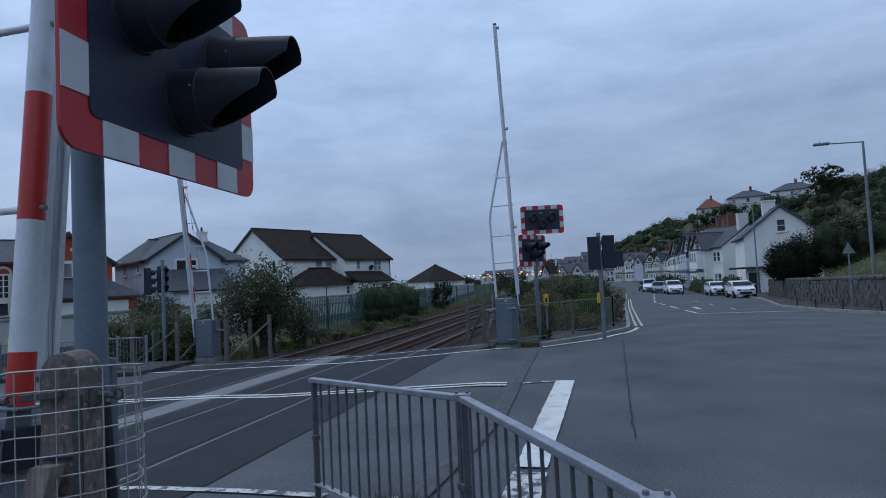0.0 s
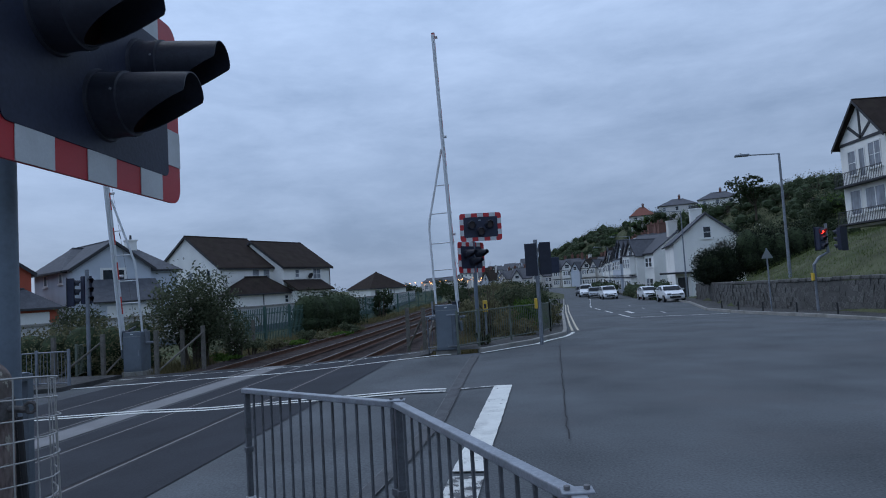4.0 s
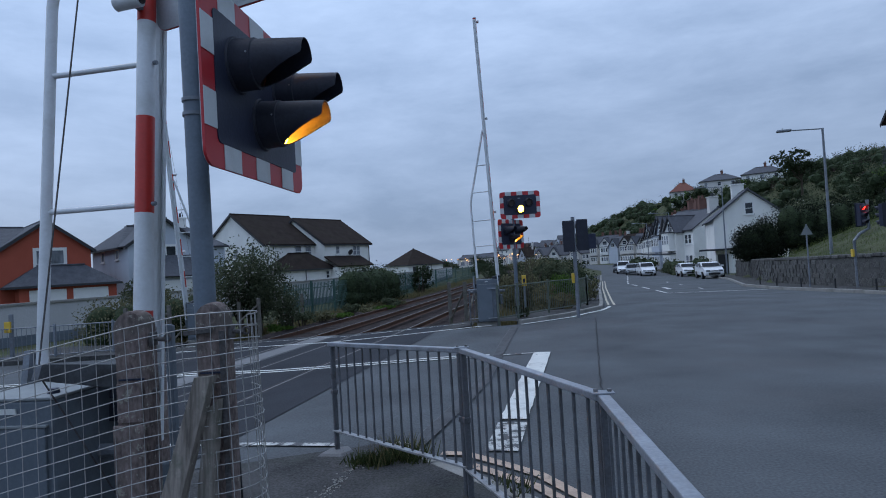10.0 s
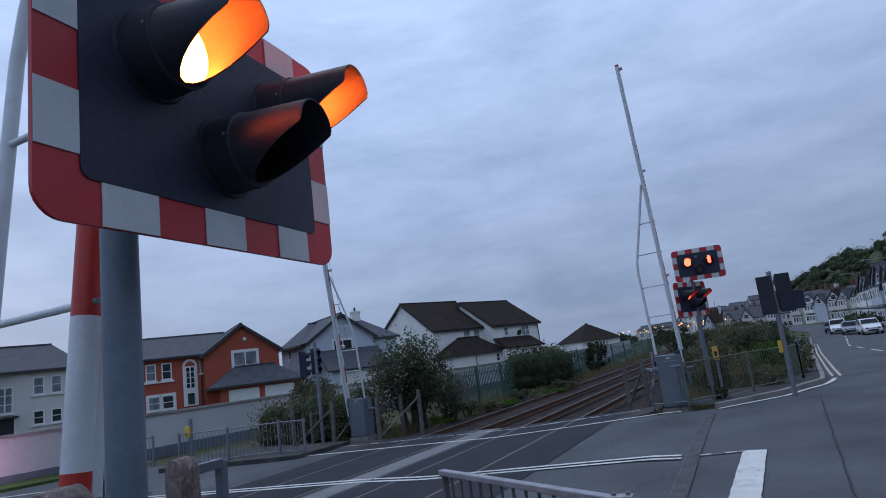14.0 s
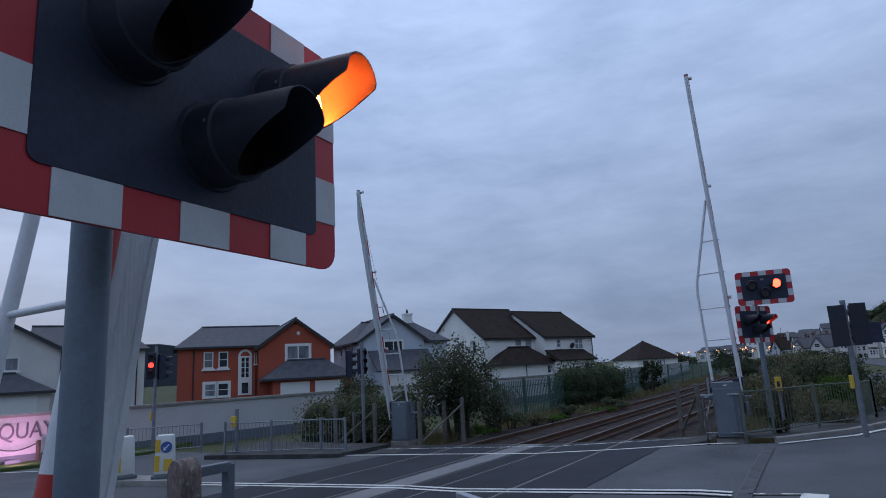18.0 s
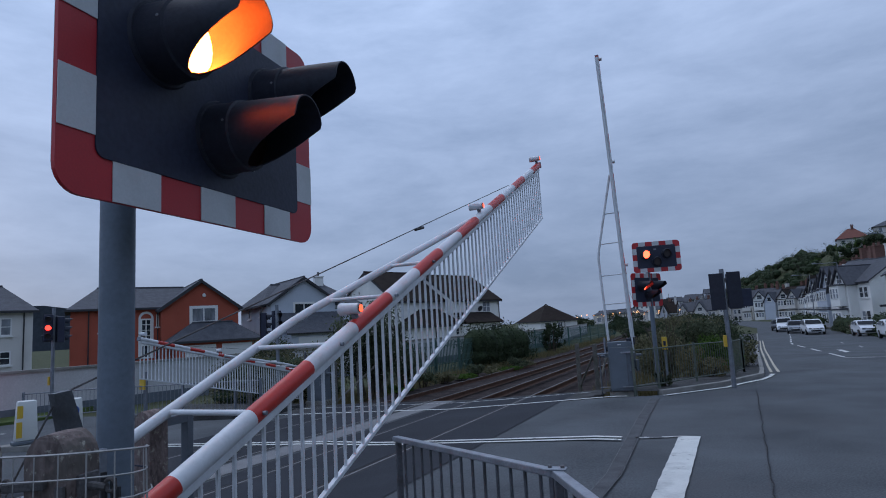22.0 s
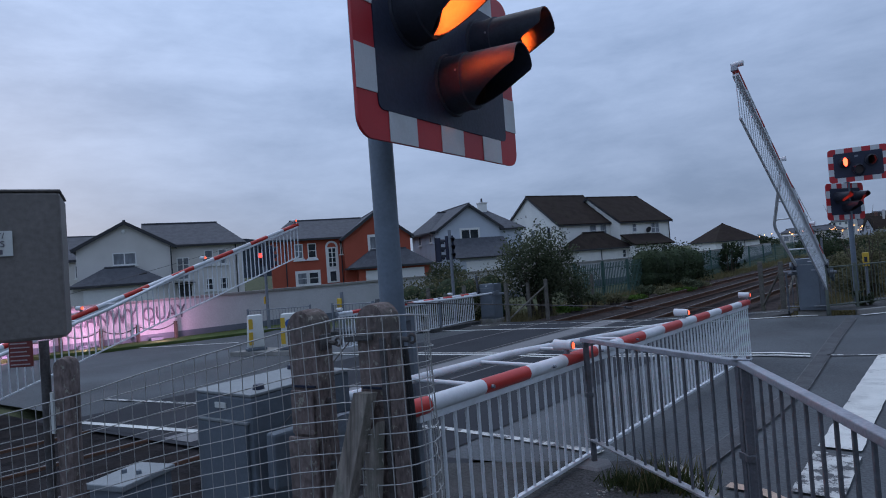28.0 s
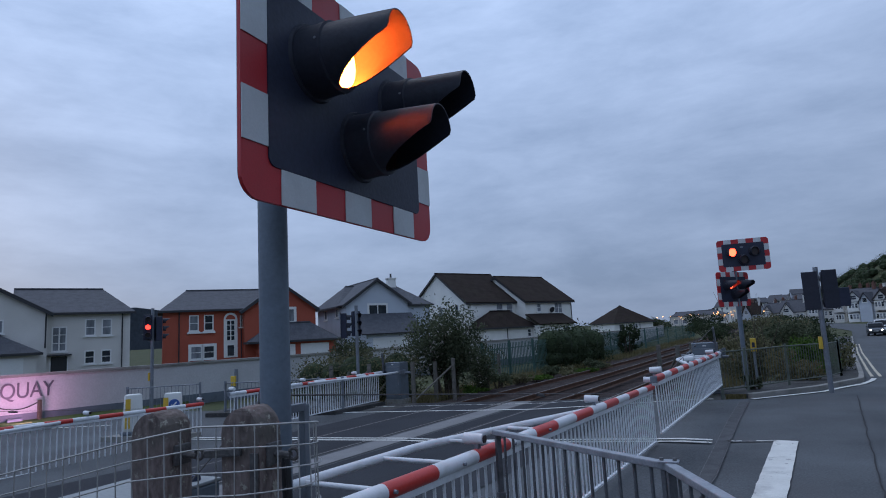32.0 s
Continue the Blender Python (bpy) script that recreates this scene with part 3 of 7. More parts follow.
for nm, ylo, yhi in (("ballast_bed", 17.4, 190.0), ("ballast_bed", -60.0, 4.4)):
    bm = bmesh.new()
    v = []
    n = 40 if ylo > 0 else 14
    for i in range(n + 1):
        y = ylo + (yhi - ylo) * (i / n) ** (1.6 if ylo > 0 else 1)
        v.append([bm.verts.new((rail_x(q, y), y, (-0.36 if ylo > 0 else -0.3) + h)) for q, h in ((-12.6 if ylo > 0 else -15.5, -0.42 if ylo > 0 else 0.02), (-10.6, -0.32 if ylo > 0 else 0.01), (-9.4, 0.0), (-6.2, -0.05), (-2.6, 0.0), (-1.6, -0.3), (-0.2, -0.42))])
    for r0, r1 in zip(v, v[1:]):
        for k in range(6):
            bm.faces.new((r0[k], r0[k + 1], r1[k + 1], r1[k]))
    solid(nm, bm, "ballast" if ylo > 0 else "ballast_dark", "brown stone ballast of the railway", "ballast", kind="structure")


def rail(q, label):
    bm = bmesh.new()
    prof = [(-0.035, 0.15), (0.035, 0.15), (0.035, 0.11), (0.01, 0.1), (0.01, 0.03), (0.07, 0.0), (-0.07, 0.0), (-0.01, 0.03), (-0.01, 0.1), (-0.035, 0.11)]
    prev = None
    for i in range(61):
        y = -60 + 250 * i / 60
        x = rail_x(q, y)
        cz = gz(min(x, -2.0), min(max(y, 4), 17)) - 0.145
        cur = [bm.verts.new((x + px, y, cz + pz)) for px, pz in prof]
        if prev:
            for k in range(10):
                bm.faces.new((prev[k], prev[(k + 1) % 10], cur[(k + 1) % 10], cur[k]))
        prev = cur
    ob = thing("rail", label, "rail", group="railway rails")
    part("rail_body", bm, "rust", ob)
    bm = bmesh.new()
    prev = None
    for i in range(61):
        y = -60 + 250 * i / 60
        x = rail_x(q, y)
        cz = gz(min(x, -2.0), min(max(y, 4), 17)) + 0.009
        cur = [bm.verts.new((x - 0.02, y, cz)), bm.verts.new((x + 0.02, y, cz))]
        if prev:
            bm.faces.new((prev[0], prev[1], cur[1], cur[0]))
        prev = cur
    part("running_surface", bm, "steel", ob, "bright worn top of the rail")
    return ob


bm = bmesh.new()
edge_x = [-12.5, -10.8, -9.6, -8, -6.5, -5.5, -4.5, -3.5, -2.6]
for x0, x1 in zip(edge_x, edge_x[1:]):
    bm_poly(bm, [(x0, 2.6, gz(x0, 4.4) - 0.4), (x1, 2.6, gz(x1, 4.4) - 0.4), (x1, 2.6, gz(x1, 4.4) - 0.03), (x0, 2.6, gz(x0, 4.4) - 0.03)], (0, 1.95, 0))
solid("deck_edge", bm, "ballast_dark", "dark tarred apron at the end of the crossing deck", "crossing deck", kind="structure")
for q in (-8.18, -6.66, -5.18, -3.66):
    rail(q, "rusty steel railway rail with a polished top")

# pavement round the near corner and the far corner
def slab(name, outline, z, m, label):
    return solid(name, poly([(x, y, z) for x, y in outline], (0, 0, -0.3)), m, label, "pavement", kind="structure")


near_outline = [(x, y) for y, x in LEFT_KERB if -6.1 < y < 5]
slab("pavement", [(-30, -25), (1.8, -25)] + [(x - 0.13, y) for x, y in near_outline] + [(-1.12, 4.74), (-1.5, 4.6), (-2.6, 4.1), (-2.9, -3), (-30, -6)], 0.1, "pavement", "dark tarmac pavement behind the guard rail")
for (x0, y0), (x1, y1) in zip(near_outline + [], near_outline[1:]):
    n = max(1, int(math.dist((x0, y0), (x1, y1)) / 0.9))
    for i in range(n):
        a = Vector((lerp(x0, x1, i / n), lerp(y0, y1, i / n), 0))
        b = Vector((lerp(x0, x1, (i + 1) / n), lerp(y0, y1, (i + 1) / n), 0))
        d = (b - a)
        m = Matrix.Translation(a) @ Matrix.Rotation(math.atan2(d.y, d.x), 4, "Z")
        solid("kerb_stone", box(0.006, d.length - 0.006, 0.0, 0.13, -0.2, 0.105, 0.012), "kerb", "weathered concrete kerb stone", "kerb", m, group="near kerb stones", kind="structure")
far_pts = [(x, y) for y, x in LEFT_KERB if 15.7 < y < 100]
bm = bmesh.new()
v = []
for x, y in far_pts:
    v.append([bm.verts.new((q, y, gz(x, y) + 0.1)) for q in (x - 0.13, x - 1.9)])
for r0, r1 in zip(v, v[1:]):
    bm.faces.new((r0[0], r0[1], r1[1], r1[0]))
solid("pavement", bm, "pavement", "tarmac pavement along the main road", "pavement", kind="structure")
for (x0, y0), (x1, y1) in zip(far_pts, far_pts[1:]):
    a = Vector((x0, y0, gz(x0, y0)))
    b = Vector((x1, y1, gz(x1, y1)))
    d = b - a
    m = Matrix.Translation(a) @ d.to_track_quat("X", "Z").to_matrix().to_4x4()
    solid("kerb_stone", box(0.005, d.length - 0.005, 0.0, 0.13, -0.2, 0.11, 0.012), "kerb", "weathered concrete kerb stone", "kerb", m, group="far kerb stones", kind="structure")
rk = [(x, y) for y, x in RIGHT_KERB if 15 < y < 170]
rk = [(13.0, 12.0)] + rk
bm = bmesh.new()
v = []
for x, y in rk:
    v.append([bm.verts.new((q, y, gz(x, y) + 0.11)) for q in (x + 0.13, x + 1.9)])
for r0, r1 in zip(v, v[1:]):
    bm.faces.new((r0[0], r0[1], r1[1], r1[0]))
solid("pavement", bm, "pavement", "tarmac pavement below the stone wall", "pavement", kind="structure")
for (x0, y0), (x1, y1) in zip(rk, rk[1:]):
    a = Vector((x0, y0, gz(x0, y0)))
    b = Vector((x1, y1, gz(x1, y1)))
    d = b - a
    m = Matrix.Translation(a) @ d.to_track_quat("X", "Z").to_matrix().to_4x4()
    solid("kerb_stone", box(0.005, d.length - 0.005, -0.13, 0.0, -0.2, 0.12, 0.012), "kerb", "weathered concrete kerb stone", "kerb", m, group="right kerb stones", kind="structure")




# ---------------- crossing signals ----------------
FLIPS = []


def lamp_unit(ob, y, z, r, x, glow, name="lamp", depth=0.25, pieces=28):
    """One signal lamp facing +X on a board: drum, clamping ring with screws and a tapering hood, cut back below."""
    out = x + 0.095
    drum = bmesh.new()
    bm_tube(drum, (x - 0.004, y, z), (x + 0.012, y, z), r * 1.2, r * 1.14, pieces)
    bm_tube(drum, (x + 0.008, y, z), (out, y, z), r * 1.07, r * 1.02, pieces, cap=False)
    body = part(name, drum, "visor", ob, "black lamp housing", smooth=True)
    ring = bmesh.new()
    bm_tube(ring, (out - 0.012, y, z), (out + 0.012, y, z), r * 1.05, r * 1.05, pieces, cap=False)
    bm_tube(ring, (out + 0.012, y, z), (out + 0.016, y, z), r * 1.05, r * 0.96, pieces, cap=False)
    part("clamp_ring", ring, "visor", body, smooth=True)
    for a in (170, 50, 290):
        sy, sz = math.cos(radians(a)), math.sin(radians(a))
        part("screw", tube((out, y + sy * r * 1.03, z + sz * r * 1.03), (out, y + sy * r * 1.07, z + sz * r * 1.07), 0.005, seg=6), "galv", body, "small bright screw")
    bm = bmesh.new()
    rings = []
    n, m = 30, 6
    for i in range(n + 1):
        a = radians(-90 + 360 * i / n)
        full = max(0.0, min(1.0, (math.sin(a) + 1.0) / 0.92))
        ln = depth * (0.07 + 0.93 * full ** 0.9)
        outer, inner = [], []
        for k in range(m + 1):
            q = ln * k / m
            f = q / depth
            rad = r * lerp(0.99, 0.71, f ** 1.15)
            for row, dr in ((outer, 0.0), (inner, -0.004)):
                row.append(bm.verts.new((out + q, y + (rad + dr) * math.cos(a) + 0.02 * q, z + (rad + dr) * math.sin(a) + 0.085 * q)))
        rings.append(outer + inner[::-1])
    w = 2 * (m + 1)
    for p, q in zip(rings, rings[1:]):
        for k in range(w):
            bm.faces.new((p[k], p[(k + 1) % w], q[(k + 1) % w], q[k]))
    for p in (rings[0], rings[-1]):
        bm.faces.new(p)
    part("hood", bm, "visor", body, "black sun hood", smooth=True)
    return body


def lens(ob, y, z, r, x, glow, fill=0.945):
    """The lens disc: glowing on one face, dark on the other."""
    bm = bmesh.new()
    bm_tube(bm, (-0.004, 0, 0), (0.004, 0, 0), r * fill, seg=24)
    me = done("lens", bm, "lens_dark")
    me.materials.append(M[glow])
    for p in me.polygons:
        p.material_index = 1 if p.normal.x > 0.9 else 0
    d = new("lens", me)
    d.parent = ob
    d["label"] = "round signal lens, lit on its front"
    d.location = (x, y, z)
    return d


def rounded(w, h, r, n=6):
    pts = []
    for cx, cz, a0 in ((w / 2 - r, h / 2 - r, 0), (-w / 2 + r, h / 2 - r, 90), (-w / 2 + r, -h / 2 + r, 180), (w / 2 - r, -h / 2 + r, 270)):
        for i in range(n + 1):
            a = radians(a0 + 90 * i / n)
            pts.append((cx + r * math.cos(a), cz + r * math.sin(a)))
    return pts


def signal_board(parent, m, w, h, lamps, border=0.115, r=0.12, cols=7, rows=5, depth=0.25):
    """A chequer-bordered board in the YZ plane of m, facing its +X; lamps are (y, z, glow, key)."""
    base = thing("signal_board", "", "")
    base.parent = parent
    base.matrix_basis = m
    base["label"] = "red and white chequered signal board"
    part("backing", poly([(0, y, z) for y, z in rounded(w, h, 0.075)], (-0.012, 0, 0)), "red", base, "red reflective border")
    us = [-w / 2 + border * 1.5 + (w - 3 * border) * i / (cols - 2) for i in range(cols - 1)]
    for i in range(0, cols - 2, 2):
        for z0, z1 in ((-h / 2, -h / 2 + border), (h / 2 - border, h / 2)):
            part("chequer", box(0.001, 0.004, us[i], us[i + 1], z0 + 0.001, z1 - 0.001), "white", base, "white reflective square")
    vs = [-h / 2 + border * 1.5 + (h - 3 * border) * i / (rows - 2) for i in range(rows - 1)]
    for i in range(0, rows - 2, 2):
        for y0, y1 in ((-w / 2, -w / 2 + border), (w / 2 - border, w / 2)):
            part("chequer", box(0.001, 0.004, y0 + 0.001, y1 - 0.001, vs[i], vs[i + 1]), "white", base, "white reflective square")
    part("black_panel", poly([(0.0, y, z) for y, z in rounded(w - 2 * border, h - 2 * border, 0.03, 4)], (0.005, 0, 0)), "black", base, "matt black centre panel")
    part("back_sheet", poly([(-0.013, y, z) for y, z in rounded(w - 0.004, h - 0.004, 0.075)], (-0.003, 0, 0)), "sheet_back", base, "bare grey aluminium back")
    part("stiffener", box(-0.04, -0.017, -w / 2 + 0.08, w / 2 - 0.08, h / 4 - 0.02, h / 4 + 0.02), "galv", base)
    part("stiffener", box(-0.04, -0.017, -w / 2 + 0.08, w / 2 - 0.08, -h / 4 - 0.02, -h / 4 + 0.02), "galv", base)
    for y, z, glow, key in lamps:
        lamp_unit(base, y, z, r, 0.004, glow, depth=depth)
        d = lens(base, y, z, r, 0.101, glow)
        FLIPS.append((d, key))
    return base


def signal_mast(label, x, y, z0, top, lean=(0, 0), rad=0.057):
    ob = thing("crossing_signal", label, "crossing signal", Matrix.Translation((x, y, z0)), group="crossing signals")
    bm = bmesh.new()
    bm_tube(bm, (0, 0, -0.1), (lean[0], lean[1], top), rad, rad * 0.96, 20)
    part("post", bm, "grey_paint", ob, "grey painted steel post", smooth=True)
    for f in (0.637, 0.655):
        bm = bmesh.new()
        bm_tube(bm, (lean[0] * f, lean[1] * f, top * f - 0.009), (lean[0] * f, lean[1] * f, top * f + 0.009), rad + 0.006, seg=20)
        part("clamp", bm, "galv", ob, smooth=True)
    return ob


near_signal = signal_mast("grey steel post with a chequered level crossing signal", -1.143, 2.018, 0.0, 4.05, (-0.04, 0.03), 0.0545)
signal_board(near_signal, Matrix.Translation((0.253, 0.172, 2.66)), 1.22, 0.84, [(-0.262, 0.108, "glow_red", "L1"), (0.302, 0.115, "glow_red", "L2"), (0.02, -0.118, "glow_amber", "A")], r=0.116)
signal_board(near_signal, Matrix.Translation((0.15, 0.2, 3.6)) @ Matrix.Rotation(radians(70), 4, "Z"), 1.22, 0.84, [(-0.32, 0.08, "glow_red", "L2"), (0.32, 0.08, "glow_red", "L1"), (0.0, -0.13, "glow_amber", "A")], r=0.115)
for z in (2.5, 2.8):
    part("bracket", box(-0.02, 0.16, 0.0, 0.24, z - 0.02, z + 0.02), "galv", near_signal)
far_signal = signal_mast("grey steel post with two chequered level crossing signals", 0.55, 16.95, -0.02, 3.72, rad=0.055)
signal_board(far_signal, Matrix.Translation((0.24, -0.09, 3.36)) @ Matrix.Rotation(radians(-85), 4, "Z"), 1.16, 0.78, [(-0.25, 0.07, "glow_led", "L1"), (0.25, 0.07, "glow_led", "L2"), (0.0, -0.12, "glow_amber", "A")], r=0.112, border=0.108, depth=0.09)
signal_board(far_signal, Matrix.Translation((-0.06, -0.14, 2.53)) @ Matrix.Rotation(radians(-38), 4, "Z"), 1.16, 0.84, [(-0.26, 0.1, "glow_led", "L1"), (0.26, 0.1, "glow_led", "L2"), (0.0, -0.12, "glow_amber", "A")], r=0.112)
for z in (3.2, 3.55, 2.4, 2.7):
    part("bracket", box(-0.03, 0.25 if z > 3 else 0.06, -0.1, -0.04, z - 0.02, z + 0.02), "galv", far_signal)


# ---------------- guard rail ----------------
def guard_rail(name, pts, label, bar_step, z_foot, material="galv_rail", group="", bars="galv_dark"):
    """Bolted panels of upright bars between a flat handrail and a flat bottom rail; each panel has its own end posts."""
    ob = thing(name, label, "guard rail", group=group)
    for i, ((x0, y0, z0), (x1, y1, z1)) in enumerate(zip(pts, pts[1:])):
        a, b = Vector((x0, y0, z0)), Vector((x1, y1, z1))
        d = b - a
        ang = Matrix.Rotation(math.atan2(d.y, d.x), 4, "Z")
        m = Matrix.Translation(a) @ d.to_track_quat("X", "Z").to_matrix().to_4x4()
        # flat rails and uprights get separate tones that stand in for sky light
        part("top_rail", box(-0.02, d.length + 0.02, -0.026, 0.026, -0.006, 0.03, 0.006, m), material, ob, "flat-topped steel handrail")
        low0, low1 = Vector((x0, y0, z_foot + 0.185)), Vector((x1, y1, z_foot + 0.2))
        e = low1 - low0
        part("bottom_rail", box(0, e.length, -0.027, 0.027, -0.008, 0.008, 0.003, Matrix.Translation(low0) @ e.to_track_quat("X", "Z").to_matrix().to_4x4()), "galv_skylit", ob, "pale flat bottom rail")
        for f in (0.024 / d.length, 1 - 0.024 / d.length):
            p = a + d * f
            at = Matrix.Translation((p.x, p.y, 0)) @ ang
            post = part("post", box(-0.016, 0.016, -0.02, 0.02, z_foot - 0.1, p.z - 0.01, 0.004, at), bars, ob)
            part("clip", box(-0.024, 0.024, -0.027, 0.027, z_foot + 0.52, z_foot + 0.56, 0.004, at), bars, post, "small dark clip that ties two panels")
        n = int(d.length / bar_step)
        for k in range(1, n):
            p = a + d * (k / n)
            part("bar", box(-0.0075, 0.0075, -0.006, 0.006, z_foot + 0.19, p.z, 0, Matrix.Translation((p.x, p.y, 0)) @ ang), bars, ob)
    for x, y, z in pts[1:-1]:
        part("joint_plate", box(-0.05, 0.05, -0.03, 0.03, 0.03, 0.038, 0.003, Matrix.Translation((x, y, z))), material, ob, "bolted joint plate")
        for o in (-0.03, 0.03):
            part("bolt", tube((x + o, y, z + 0.037), (x + o, y, z + 0.05), 0.01, seg=8), "steel", ob)
    return ob


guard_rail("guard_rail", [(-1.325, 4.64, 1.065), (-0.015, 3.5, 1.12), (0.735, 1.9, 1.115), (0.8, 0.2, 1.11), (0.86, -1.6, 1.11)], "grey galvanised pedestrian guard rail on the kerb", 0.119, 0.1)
# worn concrete pad at the foot of its end post
bm = bmesh.new()
low = [(-1.5, 4.43), (-1.2, 4.4), (-1.1, 4.58), (-1.2, 4.76), (-1.42, 4.7)]
ring0 = [bm.verts.new((x, y, 0.06)) for x, y in low]
ring1 = [bm.verts.new((lerp(x, -1.28, 0.35), lerp(y, 4.6, 0.35), 0.118)) for x, y in low]
for k in range(5):
    bm.faces.new((ring0[k], ring0[(k + 1) % 5], ring1[(k + 1) % 5], ring1[k]))
bm.faces.new(ring1)
solid("post_footing", bm, "panel", "rough concrete pad round the end post", "footing")


# ---------------- barriers ----------------
HINGED, LOWERED = [], []


def boom(name_key, label, stripes, truss_side, truss_len, skirt_bars, group, first="boom_red", flat=0.011, edge=0.008, drop=0.76, channel=0.042):
    """A lifting barrier along +Y from its pivot at the origin, at rest level; stripes are its band ends."""
    a, tip = stripes[0], stripes[-1]
    ob = thing("crossing_barrier", label, "barrier", group=group)
    names = ["boom_red", "boom_white"] if first == "boom_red" else ["boom_white", "boom_red"]
    for i, (y0, y1) in enumerate(zip(stripes, stripes[1:])):
        r0, r1 = lerp(0.05, 0.046, y0 / tip), lerp(0.05, 0.046, y1 / tip)
        part("boom_section", tube((0, y0, 0), (0, y1, 0), r0, r1, 18), names[i % 2], ob, "red band" if names[i % 2] == "boom_red" else "white band", smooth=True)
    part("butt_plate", box(-0.065, 0.065, a - 0.012, a, -0.065, 0.065, 0.004), "galv", ob)
    # side tube, parallel to the boom and then bending in to meet it
    s, k = truss_side, truss_len / 4.5
    w = 0.63 if k == 1 else 0.58
    side = [(w, 0.3), (w, 2.4 * k), (w - 0.03, 2.65 * k), (0.06, (5.0 if k == 1 else 4.6) * k)]
    part("truss_tube", path_tube([(s * x, y, 0) for x, y in side], 0.031, 12), "boom_white", ob, smooth=True)
    for y in (1.19, 1.99 * k, 2.82 * k, 3.6 * k):
        x = s * table([(y_, x_) for x_, y_ in side], y)
        part("strut", tube((x, y, 0), (0, y, 0), 0.016, seg=10), "boom_white", ob, smooth=True)
        part("bolt", tube((0, y, 0.0), (-s * 0.07, y, 0.0), 0.012, seg=8), "galv", ob)
    for q, tail in ((0.0, -0.42), (0.66, -0.06)):
        arm = poly([(s * q, tail, -0.07), (s * q, 0.0, -0.09), (s * q, a + 0.02, -0.05), (s * q, a + 0.02, 0.05), (s * q, 0.0, 0.08), (s * q, tail, 0.05)], (s * 0.04, 0, 0))
        part("pivot_arm", arm, "galv", ob, "grey steel pivot arm")
    part("counterweight", box(-s * 0.005, -s * 0.07, -0.46, -0.2, -0.14, 0.1, 0.012), "cab_grey", ob, "dark grey counterweight")
    part("cross_bar", box(s * 0.04, s * 0.66, 0.04, 0.14, -0.05, 0.05, 0.006), "visor", ob, "dark steel cross bar")
    mast = part("stay_mast", poly([(s * 0.035, 0.2, 0.03), (s * 0.035, 0.33, 0.03), (s * 0.035, 0.38, 0.6), (s * 0.035, 0.315, 0.62)], (s * 0.035, 0, 0)), "galv_dark", ob, "dark grey cable mast plate")
    part("mast_foot", box(s * -0.04, s * 0.15, 0.16, 0.32, -0.07, 0.06, 0.006), "visor", mast)
    part("stay_wire", tube((s * 0.055, 0.34, 0.6), (s * 0.03, tip * 0.8, 0.05), 0.004, seg=6), "old_iron", ob, "thin grey stay cable")
    part("stay_wire", tube((s * 0.055, 0.34, 0.6), (s * 0.1, -0.4, 0.0), 0.004, seg=6), "old_iron", ob, "thin grey stay cable")
    part("turnbuckle", tube((s * 0.042, tip * 0.44, 0.304), (s * 0.041, tip * 0.44 + 0.16, 0.277), 0.013, seg=8), "cable", ob)
    # hanging skirt: bars hinged under the boom, held by a bottom rail that stays parallel to it
    y0, y1 = a + 0.22, tip - 0.05
    part("skirt_channel", box(-channel, channel, y0 - 0.1, y1, -0.085, -0.04, 0.004), "boom_white", ob, "white channel that carries the hanging bars")
    bar_mesh = done("skirt_bar", box(-flat, flat, -edge, edge, -drop, 0.0), "boom_white")
    for i in range(skirt_bars):
        bar = new("skirt_bar", bar_mesh)
        bar.parent = ob
        bar.location = (0, y0 + (y1 - y0) * i / (skirt_bars - 1), -0.085)
        HINGED.append((bar, name_key))
    low = part("skirt_rail", box(-0.017, 0.017, y0, y1, -0.013, 0.013, 0.003), "boom_white", ob)
    low.location = (0, 0, -0.06 - drop)
    LOWERED.append((low, name_key, drop))
    for y in (2.3 * tip / 8.16, 5.15 * tip / 8.16, tip - 0.06):
        lamp = part("boom_lamp", tube((-0.1, y, 0.115), (0.05, y, 0.115), 0.043, 0.036, 16), "boom_white", ob, "small white lamp housing", smooth=True)
        part("lamp_bracket", box(-0.015, 0.015, y - 0.02, y + 0.02, 0.045, 0.08), "galv", lamp)
        d = lens(lamp, y + 0.008, 0.112, 0.031, 0.054, "glow_soft", 0.88)
        FLIPS.append((d, "B"))
    part("tip_cap", box(-0.045, 0.045, tip - 0.002, tip + 0.02, -0.045, 0.045, 0.006), "galv", ob)
    return ob


def bands(a, tip, n):
    return [a + (tip - a) * i / n for i in range(n + 1)]


HEAD = -5.24
near_boom = boom("near", "red and white striped barrier with hanging white bars and side tube", [0.4, 0.61, 1.14, 1.68, 2.23, 2.77, 3.31, 3.85, 4.39, 4.95, 5.48, 6.02, 6.56, 7.1, 7.64, 8.16], -1, 4.5, 64, "crossing barriers", flat=0.008, drop=0.72, channel=0.022)
NEAR_PIVOT = (-1.61, 2.162, 0.991)
far_boom = boom("far", "red and white barrier beyond the crossing, lowered last", bands(0.35, 7.52, 14), 1, 4.3, 44, "crossing barriers", "boom_white", 0.007, 0.006, 0.6)
FAR_PIVOT = (0.05, 16.2, 1.02)
northwest_boom = boom("nw", "red and white barrier across the tracks beside the shrubs", bands(0.35, 7.1, 13), -1, 4.2, 60, "crossing barriers", "boom_white")
NW_PIVOT = (-10.1, 18.0, 0.64)
southwest_boom = boom("sw", "red and white barrier across the tracks before the lettered wall", bands(0.35, 8.1, 14), 1, 4.4, 60, "crossing barriers", "boom_white")
SW_PIVOT = (-11.5, 3.5, 0.62)


